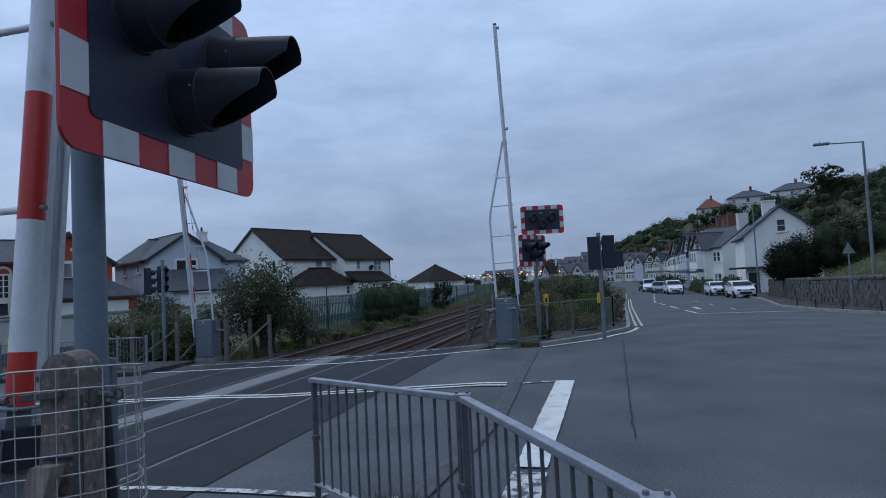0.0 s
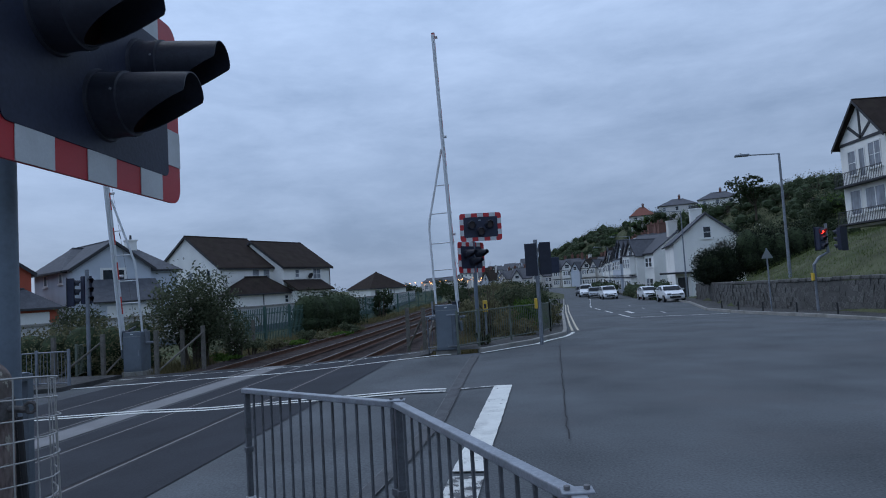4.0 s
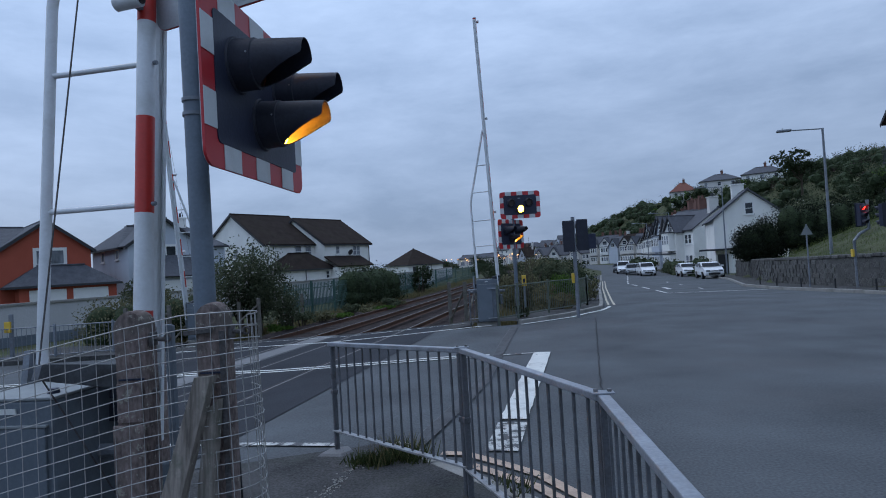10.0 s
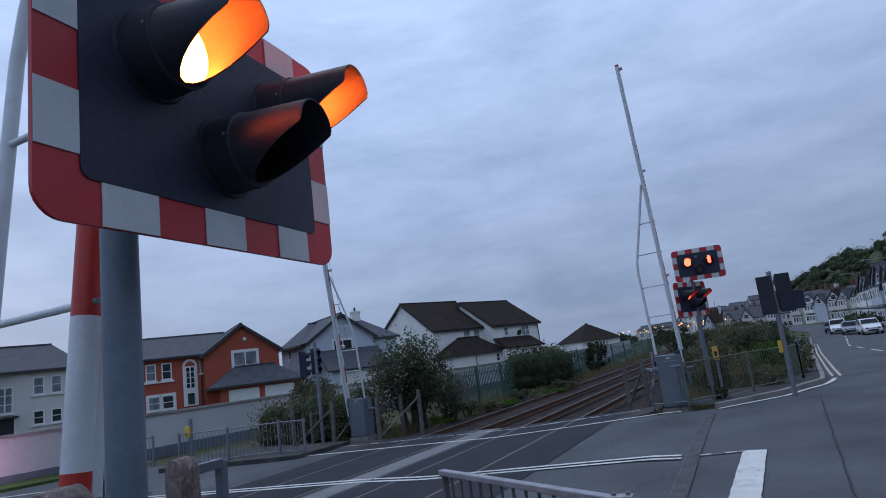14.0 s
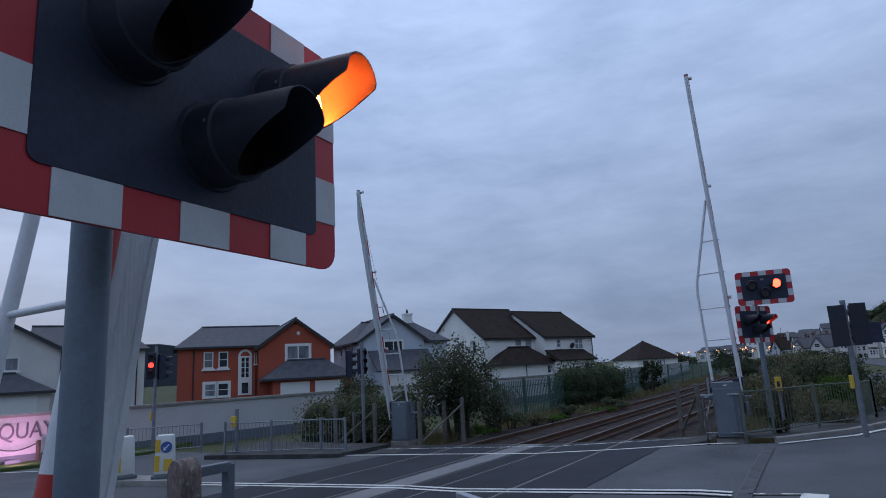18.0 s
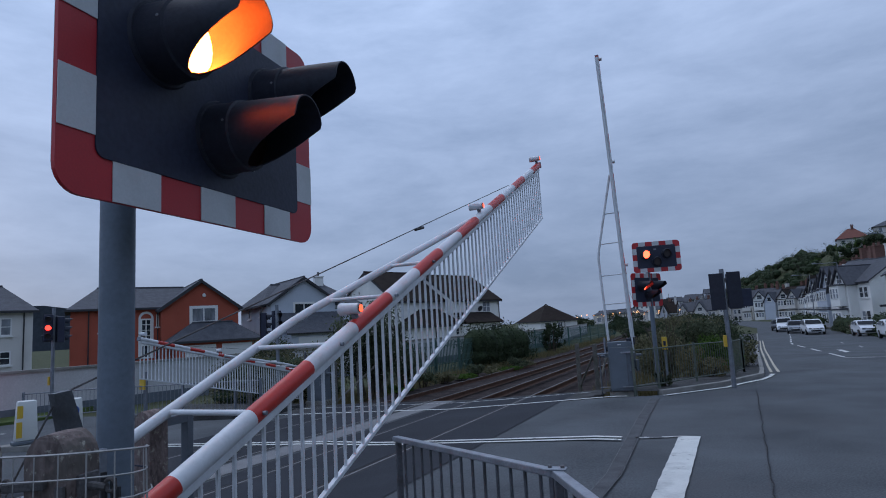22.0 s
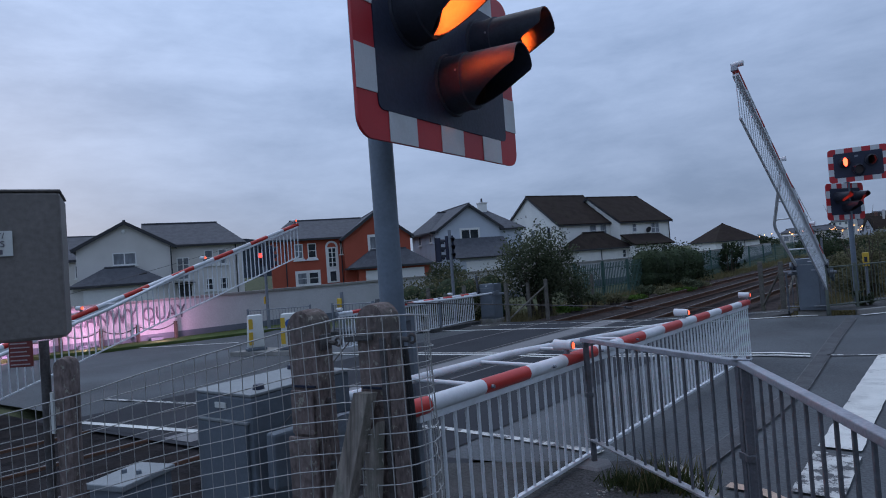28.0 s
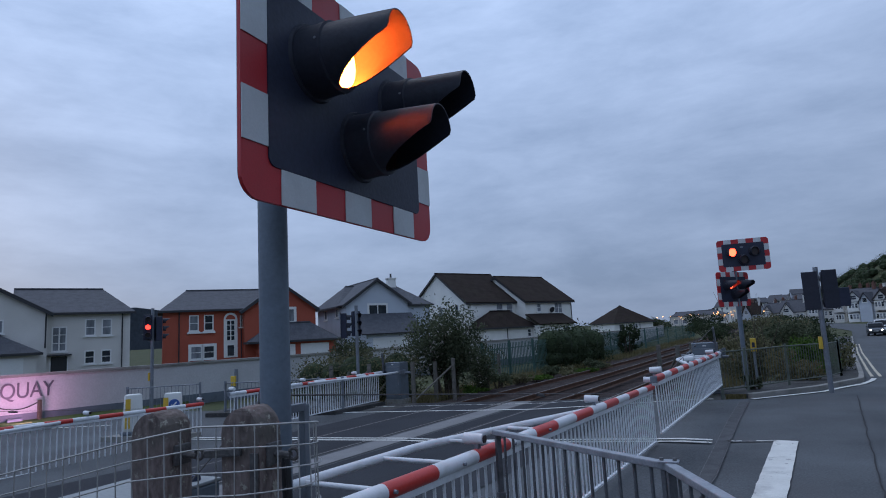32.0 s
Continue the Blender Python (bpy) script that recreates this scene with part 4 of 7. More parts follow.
def arm_pose(p, heading, lift, lean=0.0):
    return Matrix.Translation(p) @ Matrix.Rotation(radians(heading), 4, "Z") @ Matrix.Rotation(radians(lean), 4, "Y") @ Matrix.Rotation(radians(lift), 4, "X")


NEAR_LIFT = [(0, 85.2), (16.2, 85.2), (16.8, 85.0), (17.6, 84.2), (18.0, 82), (18.3, 76.8), (18.6, 70), (19, 64.1), (19.5, 57), (20, 49.8), (20.5, 43.4), (21, 37), (21.5, 30.3), (22, 23.4), (22.5, 17), (23, 10.9), (23.5, 4.2), (24, 0.2), (24.4, -1.0), (25, -1.1), (32, -1.1)]
NW_LIFT = [(0, 82), (16.2, 82), (16.8, 82), (17.6, 80.2), (18, 76.8), (18.3, 70.5), (18.6, 64.5), (19, 57.5), (20, 40.3), (21, 26.7), (22, 10.8), (22.3, 6.5), (22.6, 3), (23, 0.8), (23.4, 0.5), (32, 0.5)]
FAR_LIFT = [(0, 88), (22.8, 88), (23.4, 86), (24, 79), (25, 65.5), (26.0, 52), (26.5, 45), (27.5, 32), (28.5, 18.5), (28.8, 15), (29.2, 9.8), (29.4, 7.3), (29.6, 4.3), (30.0, 2), (30.4, 1), (32, 0.5)]
SW_LIFT = [(0, 84), (23.0, 84), (23.6, 81), (24.5, 69), (25.5, 55.5), (26.3, 45), (26.5, 42), (27.5, 26), (28.5, 9.6), (29.0, 3), (29.4, -0.5), (30, -1.5), (32, -1.5)]


# ---------------- houses ----------------
def house_frame(label, x, y, z, ang, group="", name="house"):
    return thing(name, label, "house", Matrix.Translation((x, y, z)) @ Matrix.Rotation(radians(ang), 4, "Z"), group=group)


def wall_box(h, x0, x1, y0, y1, z0, z1, m):
    return part("wall", box(x0, x1, y0, y1, z0, z1), m, h)


def gable_wall(h, x0, x1, y0, y1, z0, eave, ridge, m, axis="y"):
    """A wall block whose end gables look along axis; the ridge runs along it."""
    if axis == "y":
        pts = [(x0, y0, z0), (x1, y0, z0), (x1, y0, eave), ((x0 + x1) / 2, y0, ridge), (x0, y0, eave)]
        return part("wall", poly(pts, (0, y1 - y0, 0)), m, h)
    pts = [(x0, y0, z0), (x0, y1, z0), (x0, y1, eave), (x0, (y0 + y1) / 2, ridge), (x0, y0, eave)]
    return part("wall", poly(pts, (x1 - x0, 0, 0)), m, h)


def roof_slab(h, a, b, c, d, m, t=0.14):
    """One roof slope from its four corners, with thickness."""
    bm = bmesh.new()
    n = (Vector(b) - Vector(a)).cross(Vector(d) - Vector(a)).normalized()
    if n.z < 0:
        n = -n
    bm_poly(bm, [a, b, c, d], tuple(n * t))
    return part("roof", bm, m, h)


def gable_roof(h, x0, x1, y0, y1, eave, ridge, m, axis="y", over=0.3, barge=True):
    if axis == "y":
        xm = (x0 + x1) / 2
        s = (ridge - eave) / (xm - x0)
        e = eave - over * s
        ya, yb = y0 - over, y1 + over
        roof_slab(h, (x0 - over, ya, e), (xm, ya, ridge), (xm, yb, ridge), (x0 - over, yb, e), m)
        roof_slab(h, (x1 + over, ya, e), (xm, ya, ridge), (xm, yb, ridge), (x1 + over, yb, e), m)
        if barge:
            for sx, q in ((-1, x0), (1, x1)):
                pts = [(q + sx * over, ya - 0.03, e - 0.14), (q + sx * over, ya - 0.03, e + 0.12), (xm, ya - 0.03, ridge + 0.14), (xm, ya - 0.03, ridge - 0.12)]
                part("bargeboard", poly(pts, (0, 0.05, 0)), "fascia", h)
        part("ridge_tiles", box(xm - 0.1, xm + 0.1, ya, yb, ridge + 0.1, ridge + 0.22, 0.03), m, h)
    else:
        ym = (y0 + y1) / 2
        s = (ridge - eave) / (ym - y0)
        e = eave - over * s
        xa, xb = x0 - over, x1 + over
        roof_slab(h, (xa, y0 - over, e), (xa, ym, ridge), (xb, ym, ridge), (xb, y0 - over, e), m)
        roof_slab(h, (xa, y1 + over, e), (xa, ym, ridge), (xb, ym, ridge), (xb, y1 + over, e), m)
        part("gutter", box(xa, xb, y0 - over - 0.06, y0 - over + 0.04, e - 0.1, e + 0.03), "fascia", h)
        if barge:
            for q in (xa - 0.02, xb - 0.03):
                for sy, qy in ((-1, y0), (1, y1)):
                    pts = [(q, qy + sy * over, e - 0.14), (q, qy + sy * over, e + 0.12), (q, ym, ridge + 0.14), (q, ym, ridge - 0.12)]
                    part("bargeboard", poly(pts, (0.05, 0, 0)), "fascia", h)
        part("ridge_tiles", box(xa, xb, ym - 0.1, ym + 0.1, ridge + 0.1, ridge + 0.22, 0.03), m, h)


def hip_roof(h, x0, x1, y0, y1, eave, ridge, m, inset=None, over=0.35, left=True, right=True):
    xa, xb, ya, yb = x0 - over, x1 + over, y0 - over, y1 + over
    ym = (ya + yb) / 2
    i = inset if inset is not None else (yb - ya) / 2
    ra, rb = (xa + i if left else xa), (xb - i if right else xb)
    bm = bmesh.new()
    v = [bm.verts.new(p) for p in ((xa, ya, eave), (xb, ya, eave), (xb, yb, eave), (xa, yb, eave), (ra, ym, ridge), (rb, ym, ridge))]
    for f in ((0, 1, 5, 4), (2, 3, 4, 5), (1, 2, 5), (3, 0, 4), (3, 2, 1, 0)):
        bm.faces.new([v[k] for k in f])
    part("roof", bm, m, h)
    part("fascia", box(xa, xb, ya - 0.04, ya, eave - 0.14, eave + 0.03), "fascia", h)
    part("fascia", box(xa - 0.04, xa, ya, yb, eave - 0.14, eave + 0.03), "fascia", h)
    part("ridge_tiles", box(ra, rb, ym - 0.1, ym + 0.1, ridge - 0.03, ridge + 0.09, 0.03), m, h)


def window(h, x0, x1, z0, z1, y=0.0, cols=2, rows=2, side=False, surround=0.0, frame="upvc", sill=True, name="window"):
    """A framed window on the front (at y) or, with side, on the left wall (at x = y); frame, panes, sill."""
    def bx(a, b, c, d, p, q, bev=0.0):
        return box(p, q, a, b, c, d, bev) if side else box(a, b, p, q, c, d, bev)
    bm = bmesh.new()
    w = 0.09
    def add(a, b, c, d, p, q):
        if side:
            bm_box(bm, p, q, a, b, c, d)
        else:
            bm_box(bm, a, b, p, q, c, d)
    add(x0, x0 + w, z0, z1, y - 0.05, y + 0.04)
    add(x1 - w, x1, z0, z1, y - 0.05, y + 0.04)
    add(x0 + w, x1 - w, z0, z0 + w, y - 0.05, y + 0.04)
    add(x0 + w, x1 - w, z1 - w, z1, y - 0.05, y + 0.04)
    for k in range(1, cols):
        q = x0 + (x1 - x0) * k / cols
        add(q - 0.045, q + 0.045, z0 + w, z1 - w, y - 0.045, y + 0.035)
    for k in range(1, rows):
        q = z0 + (z1 - z0) * k / rows
        add(x0 + w, x1 - w, q - 0.025, q + 0.025, y - 0.04, y + 0.03)
    win = part(name, bm, frame, h)
    pane_look = "curtain_reflection" if (int(abs(x0 * 37 + z0 * 11 + h.matrix_world.translation.y * 3)) % 5) in (0, 2, 3) else "glass"
    for i in range(cols):
        a = x0 + w + (x1 - x0 - 2 * w) * i / cols
        b = x0 + w + (x1 - x0 - 2 * w) * (i + 1) / cols
        part("pane", bx(a, b, z0 + w, z1 - w, y - 0.02, y - 0.008), pane_look, win)
    if sill:
        part("sill", bx(x0 - 0.1, x1 + 0.1, z0 - 0.1, z0 - 0.002, y - 0.13, y + 0.02), frame, win)
    if surround:
        s = surround
        for a, b, c, d in ((x0 - s, x0, z0 - s, z1 + s), (x1, x1 + s, z0 - s, z1 + s), (x0, x1, z1, z1 + s)):
            part("surround", bx(a, b, c, d, y - 0.035, y + 0.02), frame, win)
    return win


def door(h, x0, x1, z0, z1, y=0.0, m="door_dark", name="door"):
    d = part(name, box(x0, x1, y - 0.04, y + 0.03, z0, z1, 0.005), m, h)
    part("door_frame", box(x0 - 0.08, x0, y - 0.05, y + 0.03, z0, z1 + 0.08), "upvc", d)
    part("door_frame", box(x1, x1 + 0.08, y - 0.05, y + 0.03, z0, z1 + 0.08), "upvc", d)
    return d


def garage_door(h, x0, x1, z0, z1, y):
    d = part("garage_door", box(x0, x1, y - 0.03, y + 0.03, z0, z1), "upvc", h, "white garage door")
    n = 5
    for i in range(1, n):
        z = z0 + (z1 - z0) * i / n
        part("rib", box(x0 + 0.03, x1 - 0.03, y - 0.042, y - 0.031, z - 0.02, z + 0.02), "upvc", d)


def downpipe(h, x, y, z0, z1):
    part("downpipe", tube((x, y, z0), (x, y, z1), 0.045, seg=8), "fascia", h)


def chimney(h, x, y, z0, z1, m, w=0.7, d=0.55, pots=2):
    c = part("chimney", box(x - w / 2, x + w / 2, y - d / 2, y + d / 2, z0, z1, 0.01), m, h)
    part("chimney_cap", box(x - w / 2 - 0.07, x + w / 2 + 0.07, y - d / 2 - 0.07, y + d / 2 + 0.07, z1, z1 + 0.14, 0.02), m, c)
    for i in range(pots):
        px = x + (i - (pots - 1) / 2) * 0.3
        part("chimney_pot", tube((px, y, z1 + 0.14), (px, y, z1 + 0.55), 0.11, 0.09, 10), "brick" if m == "brick" else "fascia", c)


def wall_light(h, x, z, y):
    bm = bmesh.new()
    bmesh.ops.create_uvsphere(bm, u_segments=12, v_segments=8, radius=0.15, matrix=Matrix.Translation((x, y - 0.03, z)) @ Matrix.Diagonal((1, 0.4, 1.1, 1)))
    part("alarm_box", bm, "upvc", h, "small white alarm box", smooth=True)


# cream house behind the boundary wall
h = house_frame("cream rendered house with a grey slate roof and hipped garage", -43.0, 27.5, -0.4, 62)
gable_wall(h, -6.4, 0, 0, 9, 0, 5.05, 6.75, "render_cream")
gable_roof(h, -6.4, 0, 0, 9, 5.05, 6.85, "slate")
wall_box(h, 0.003, 5.45, 1.2, 9, 0, 5.05, "render_cream")
hip_roof(h, -1.5, 5.45, 1.2, 9, 5.07, 7.15, "slate", inset=1.7, left=False)
window(h, -4.1, -2.5, 3.7, 4.65, 0, 2, 1)
wall_light(h, -3.3, 6.2, 0)
for a in (2.42, 3.5):
    window(h, a, a + 0.7, 3.35, 4.6, 1.2, 1, 2)
    window(h, a, a + 0.7, 1.3, 2.3, 1.2, 1, 2)
window(h, 0.35, 1.3, 2.3, 4.1, 1.2, 2, 3, frame="upvc")
door(h, 0.35, 1.35, 0, 1.95, 1.2)
part("canopy", box(0.1, 1.6, 0.7, 1.2, 2.0, 2.1, 0.02), "fascia", h)
wall_box(h, -6.6, -0.7, -1.9, -0.003, 0, 2.3, "render_cream")
hip_roof(h, -6.6, -0.7, -1.9, 0.6, 2.3, 3.55, "slate", inset=2.3)
garage_door(h, -6.0, -1.4, 0, 2.0, -1.9)
downpipe(h, -0.1, -0.06, 2.6, 5.0)
downpipe(h, 4.9, 1.14, 0, 5.0)
# its neighbour, partly seen
h = house_frame("cream rendered house with a grey slate roof, farther back", -58.0, 24.0, -0.4, 64)
gable_wall(h, -8, 6, 0, 9, 0, 4.8, 7.0, "render_cream", axis="x")
gable_roof(h, -8, 6, 0, 9, 4.8, 7.0, "slate", axis="x")
for a in (-5, -1, 3):
    window(h, a, a + 1.1, 3.1, 4.3, 0)

# terracotta house
h = house_frame("terracotta rendered house with slate hipped roofs and an arched stair window", -36.3, 40.0, -0.4, 50)
gable_wall(h, -0.28, 5.7, 0, 9.5, 0, 4.98, 7.05, "render_red")
gable_roof(h, -0.28, 5.7, 0, 9.5, 4.98, 7.15, "slate")
wall_box(h, -6.5, -0.283, 1.0, 9.5, 0, 5.1, "render_red")
hip_roof(h, -6.5, 1.8, 1.0, 9.5, 5.12, 7.1, "slate", inset=2.2, right=False)
window(h, 1.95, 3.9, 3.8, 5.0, 0, 2, 1, surround=0.14)
wall_light(h, 2.95, 6.0, 0)
for a in (-4.55, -3.4):
    window(h, a, a + 0.75, 3.4, 4.72, 1.0, 1, 2)
part("sill", box(-4.7, -2.5, 0.86, 1.0, 3.2, 3.3), "upvc", h)
for a in (-4.45, -3.45):
    window(h, a, a + 0.9, 1.1, 2.2, 1.0, 1, 2, surround=0.14)
arch = bmesh.new()
pts = [(-1.85, 1.0, 1.1), (-0.75, 1.0, 1.1), (-0.75, 1.0, 4.3)] + [(-1.3 + 0.55 * math.cos(radians(a)), 1.0, 4.3 + 0.55 * math.sin(radians(a))) for a in range(15, 180, 15)] + [(-1.85, 1.0, 4.3)]
bm_poly(arch, pts, (0, -0.05, 0))
arch_part = part("arched_surround", arch, "upvc", h, "white arched window surround")
pts = [(-1.68, 0.945, 4.28)] + [(-1.3 + 0.38 * math.cos(radians(a)), 0.945, 4.28 + 0.38 * math.sin(radians(a))) for a in range(165, 0, -15)] + [(-0.92, 0.945, 4.28)]
part("arch_infill", poly(pts, (0, -0.01, 0)), "render_red", arch_part)
window(h, -1.68, -0.92, 2.45, 4.25, 0.94, 2, 4, sill=False)
window(h, -1.65, -0.95, 1.15, 2.2, 0.94, 1, 1, sill=False)
window(h, -0.75 + 0.2, -0.35, 3.6, 4.6, 1.0, 1, 1)
wall_box(h, 0.6, 7.0, -1.7, -0.003, 0, 2.2, "render_red")
hip_roof(h, 0.1, 7.0, -1.7, 0.9, 2.25, 3.75, "slate", inset=2.2)
garage_door(h, 1.2, 3.55, 0, 1.95, -1.7)
garage_door(h, 4.0, 6.4, 0, 1.95, -1.7)
downpipe(h, -5.3, 0.94, 0, 5.0)
downpipe(h, -0.45, 0.94, 0, 5.0)

# pale grey house
h = house_frame("pale grey rendered house with slate roofs, half hidden by shrubs", -30.4, 45.8, -0.4, 52)
gable_wall(h, 0, 6.0, 0, 9.2, 0, 5.2, 7.2, "render_blue")
gable_roof(h, 0, 6.0, 0, 9.2, 5.2, 7.3, "slate")
wall_box(h, 6.003, 9.0, 1.5, 9.2, 0, 5.0, "render_blue")
hip_roof(h, -0.1, 9.0, 1.6, 9.2, 5.05, 7.2, "slate", inset=2.2)
window(h, 2.1, 3.9, 3.75, 5.1, 0, 2, 1, surround=0.1)
window(h, 2.2, 3.0, 4.1, 4.95, 0.0, 1, 1, side=True)
window(h, 5.8, 6.7, 4.0, 4.95, 0.0, 1, 1, side=True)
wall_box(h, 1.1, 6.0, -2.0, -0.003, 0, 2.35, "render_blue")
roof_slab(h, (0.6, -2.4, 2.35), (0.6, 0.0, 4.15), (6.3, 0.0, 4.15), (6.3, -2.4, 2.35), "slate")
garage_door(h, 1.7, 5.2, 0, 2.1, -2.0)
chimney(h, 6.6, 5.4, 5.8, 7.9, "render_white", 0.85, 0.6, 1)

# pair of white houses with brown roofs
h = house_frame("white rendered house with a steep brown tiled roof and hipped garage", -25.07, 60.8, -0.3, 62)
gable_wall(h, 0, 8.0, 0, 10.3, 0, 5.25, 8.75, "render_white", axis="x")
gable_roof(h, 0, 8.0, 0, 10.3, 5.25, 8.75, "tile_brown", axis="x", over=0.25)
for a in (4.2, 5.7):
    window(h, a, a + 1.0, 3.7, 5.05, 0, 1, 2)
window(h, 1.4, 2.05, 3.7, 5.1, 0, 1, 2, side=True)
window(h, 4.2, 5.1, 3.9, 5.0, 0, 1, 2, side=True)
wall_box(h, 0.3, 7.7, -2.2, -0.003, 0, 2.3, "render_white")
hip_roof(h, 0.2, 7.7, -2.2, 0.5, 2.35, 4.15, "tile_brown", inset=2.6)
window(h, 6.6, 7.2, 1.2, 2.1, -2.2, 1, 2)
downpipe(h, 7.9, -0.06, 2.4, 5.2)
downpipe(h, 3.6, -2.26, 0, 2.3)
part("satellite_dish", tube((0.63, -0.03, 4.6), (0.63, -0.12, 4.6), 0.32, 0.3, 16), "render_white", h, "pale round wall vent")
h = house_frame("white rendered house with a steep brown tiled roof and porch", -20.25, 66.4, -0.3, 62)
gable_wall(h, 0, 7.6, 0, 9.6, 0, 5.2, 8.3, "render_white", axis="x")
gable_roof(h, 0, 7.6, 0, 9.6, 5.2, 8.3, "tile_brown", axis="x", over=0.28)
window(h, 1.7, 2.4, 3.9, 4.9, 0, 1, 2)
window(h, 4.6, 5.95, 3.7, 4.95, 0, 2, 2)
wall_box(h, 0.2, 5.4, -1.9, -0.003, 0, 2.4, "render_white")
roof_slab(h, (-0.2, -2.2, 2.4), (-0.2, 0.0, 3.6), (5.8, 0.0, 3.6), (5.8, -2.2, 2.4), "tile_brown")
door(h, 3.9, 4.65, 0, 2.1, -1.9)
window(h, 5.7, 6.6, 1.0, 2.3, 0, 1, 2)
downpipe(h, 7.5, -0.06, 0, 5.2)
dish = bmesh.new()
bm_tube(dish, (3.9, -0.35, 4.1), (3.9, -0.25, 4.15), 0.35, 0.3, 16)
bm_tube(dish, (3.9, -0.25, 4.15), (3.9, 0, 4.0), 0.025, seg=6)
part("satellite_dish", dish, "fascia", h, "dark satellite dish")
h = house_frame("small white bungalow with a brown hipped roof", -20.4, 102.9, -0.3, 40)
wall_box(h, 4.1, 11.5, 0, 8, 0, 2.25, "render_white")
hip_roof(h, 4.1, 11.5, 0, 8, 2.25, 5.2, "tile_brown", inset=3.9)
window(h, 7.5, 8.5, 1.0, 2.0, 0, 2, 1)
door(h, 5.0, 5.9, 0, 1.9, 0)
downpipe(h, 8.9, -0.06, 0, 2.2)

# half-timbered house on the bank
h = house_frame("white half-timbered house with iron balconies on the grass bank", 25.6, 41.6, 3.95, -90)
h.scale = (0.8, 0.8, 0.78)
gable_wall(h, 0, 5.6, 0, 9, 0, 7.2, 10.1, "render_white")
gable_roof(h, 0, 5.6, 0, 9, 7.2, 10.2, "tile_brown", over=0.45)
for a, b in (((0.1, 7.05), (5.5, 7.05)), ((2.8, 7.1), (2.8, 9.9)), ((2.8, 7.2), (1.3, 8.4)), ((2.8, 7.2), (4.3, 8.4))):
    bm = bmesh.new()
    d = Vector((b[0] - a[0], 0, b[1] - a[1]))
    mm = Matrix.Translation((a[0], -0.02, a[1])) @ Matrix.Rotation(-math.atan2(d.z, d.x), 4, "Y")
    bm_box(bm, 0, d.length, -0.03, 0.02, -0.12, 0.12, mm)
    part("timber", bm, "fascia", h, "black timber")
window(h, 0.9, 2.0, 4.3, 6.4, 0, 1, 2)
window(h, 2.3, 3.1, 4.0, 6.4, 0, 1, 1)
window(h, 3.5, 5.0, 4.5, 6.6, 0, 2, 2)
window(h, 0.8, 2.2, 1.0, 3.1, 0, 1, 1)
window(h, 2.7, 5.1, 1.2, 3.1, 0, 2, 1)
for z, nm in ((3.55, "balcony"), (0.35, "balcony")):
    b = part(nm, box(-0.1, 5.9, -0.7, -0.003, z - 0.15, z, 0.02), "fascia", h, "dark balcony floor with iron railings")
    part("handrail", box(-0.05, 5.85, -0.68, -0.63, z + 1.0, z + 1.05), "fascia", b)
    for i in range(31):
        part("baluster", box(-0.05 + i * 0.195, -0.02 + i * 0.195, -0.67, -0.64, z, z + 1.0), "fascia", b)


# white house with its gable to the road, and the terrace beyond
h = house_frame("white rendered gable-ended house with a slate roof", 22.2, 66.3, -1.1, -12)
gable_wall(h, 0, 6.9, 0, 9, 0, 5.9, 8.7, "render_white")
gable_roof(h, 0, 6.9, 0, 9, 5.9, 8.75, "slate", over=0.3, barge=False)
window(h, 3.05, 3.9, 6.2, 7.5, 0, 1, 2)
chimney(h, 3.4, 6.4, 7.0, 9.9, "render_white", 1.3, 0.8, 3)
part("porch", box(-1.6, 1.6, -0.9, -0.003, 2.6, 2.8, 0.03), "fascia", h, "dark porch roof")
for x in (-1.5, 1.5):
    part("porch_post", tube((x, -0.8, 0), (x, -0.8, 2.6), 0.06, seg=8), "upvc", h)
door(h, 0.2, 1.2, 0, 2.2, 0)


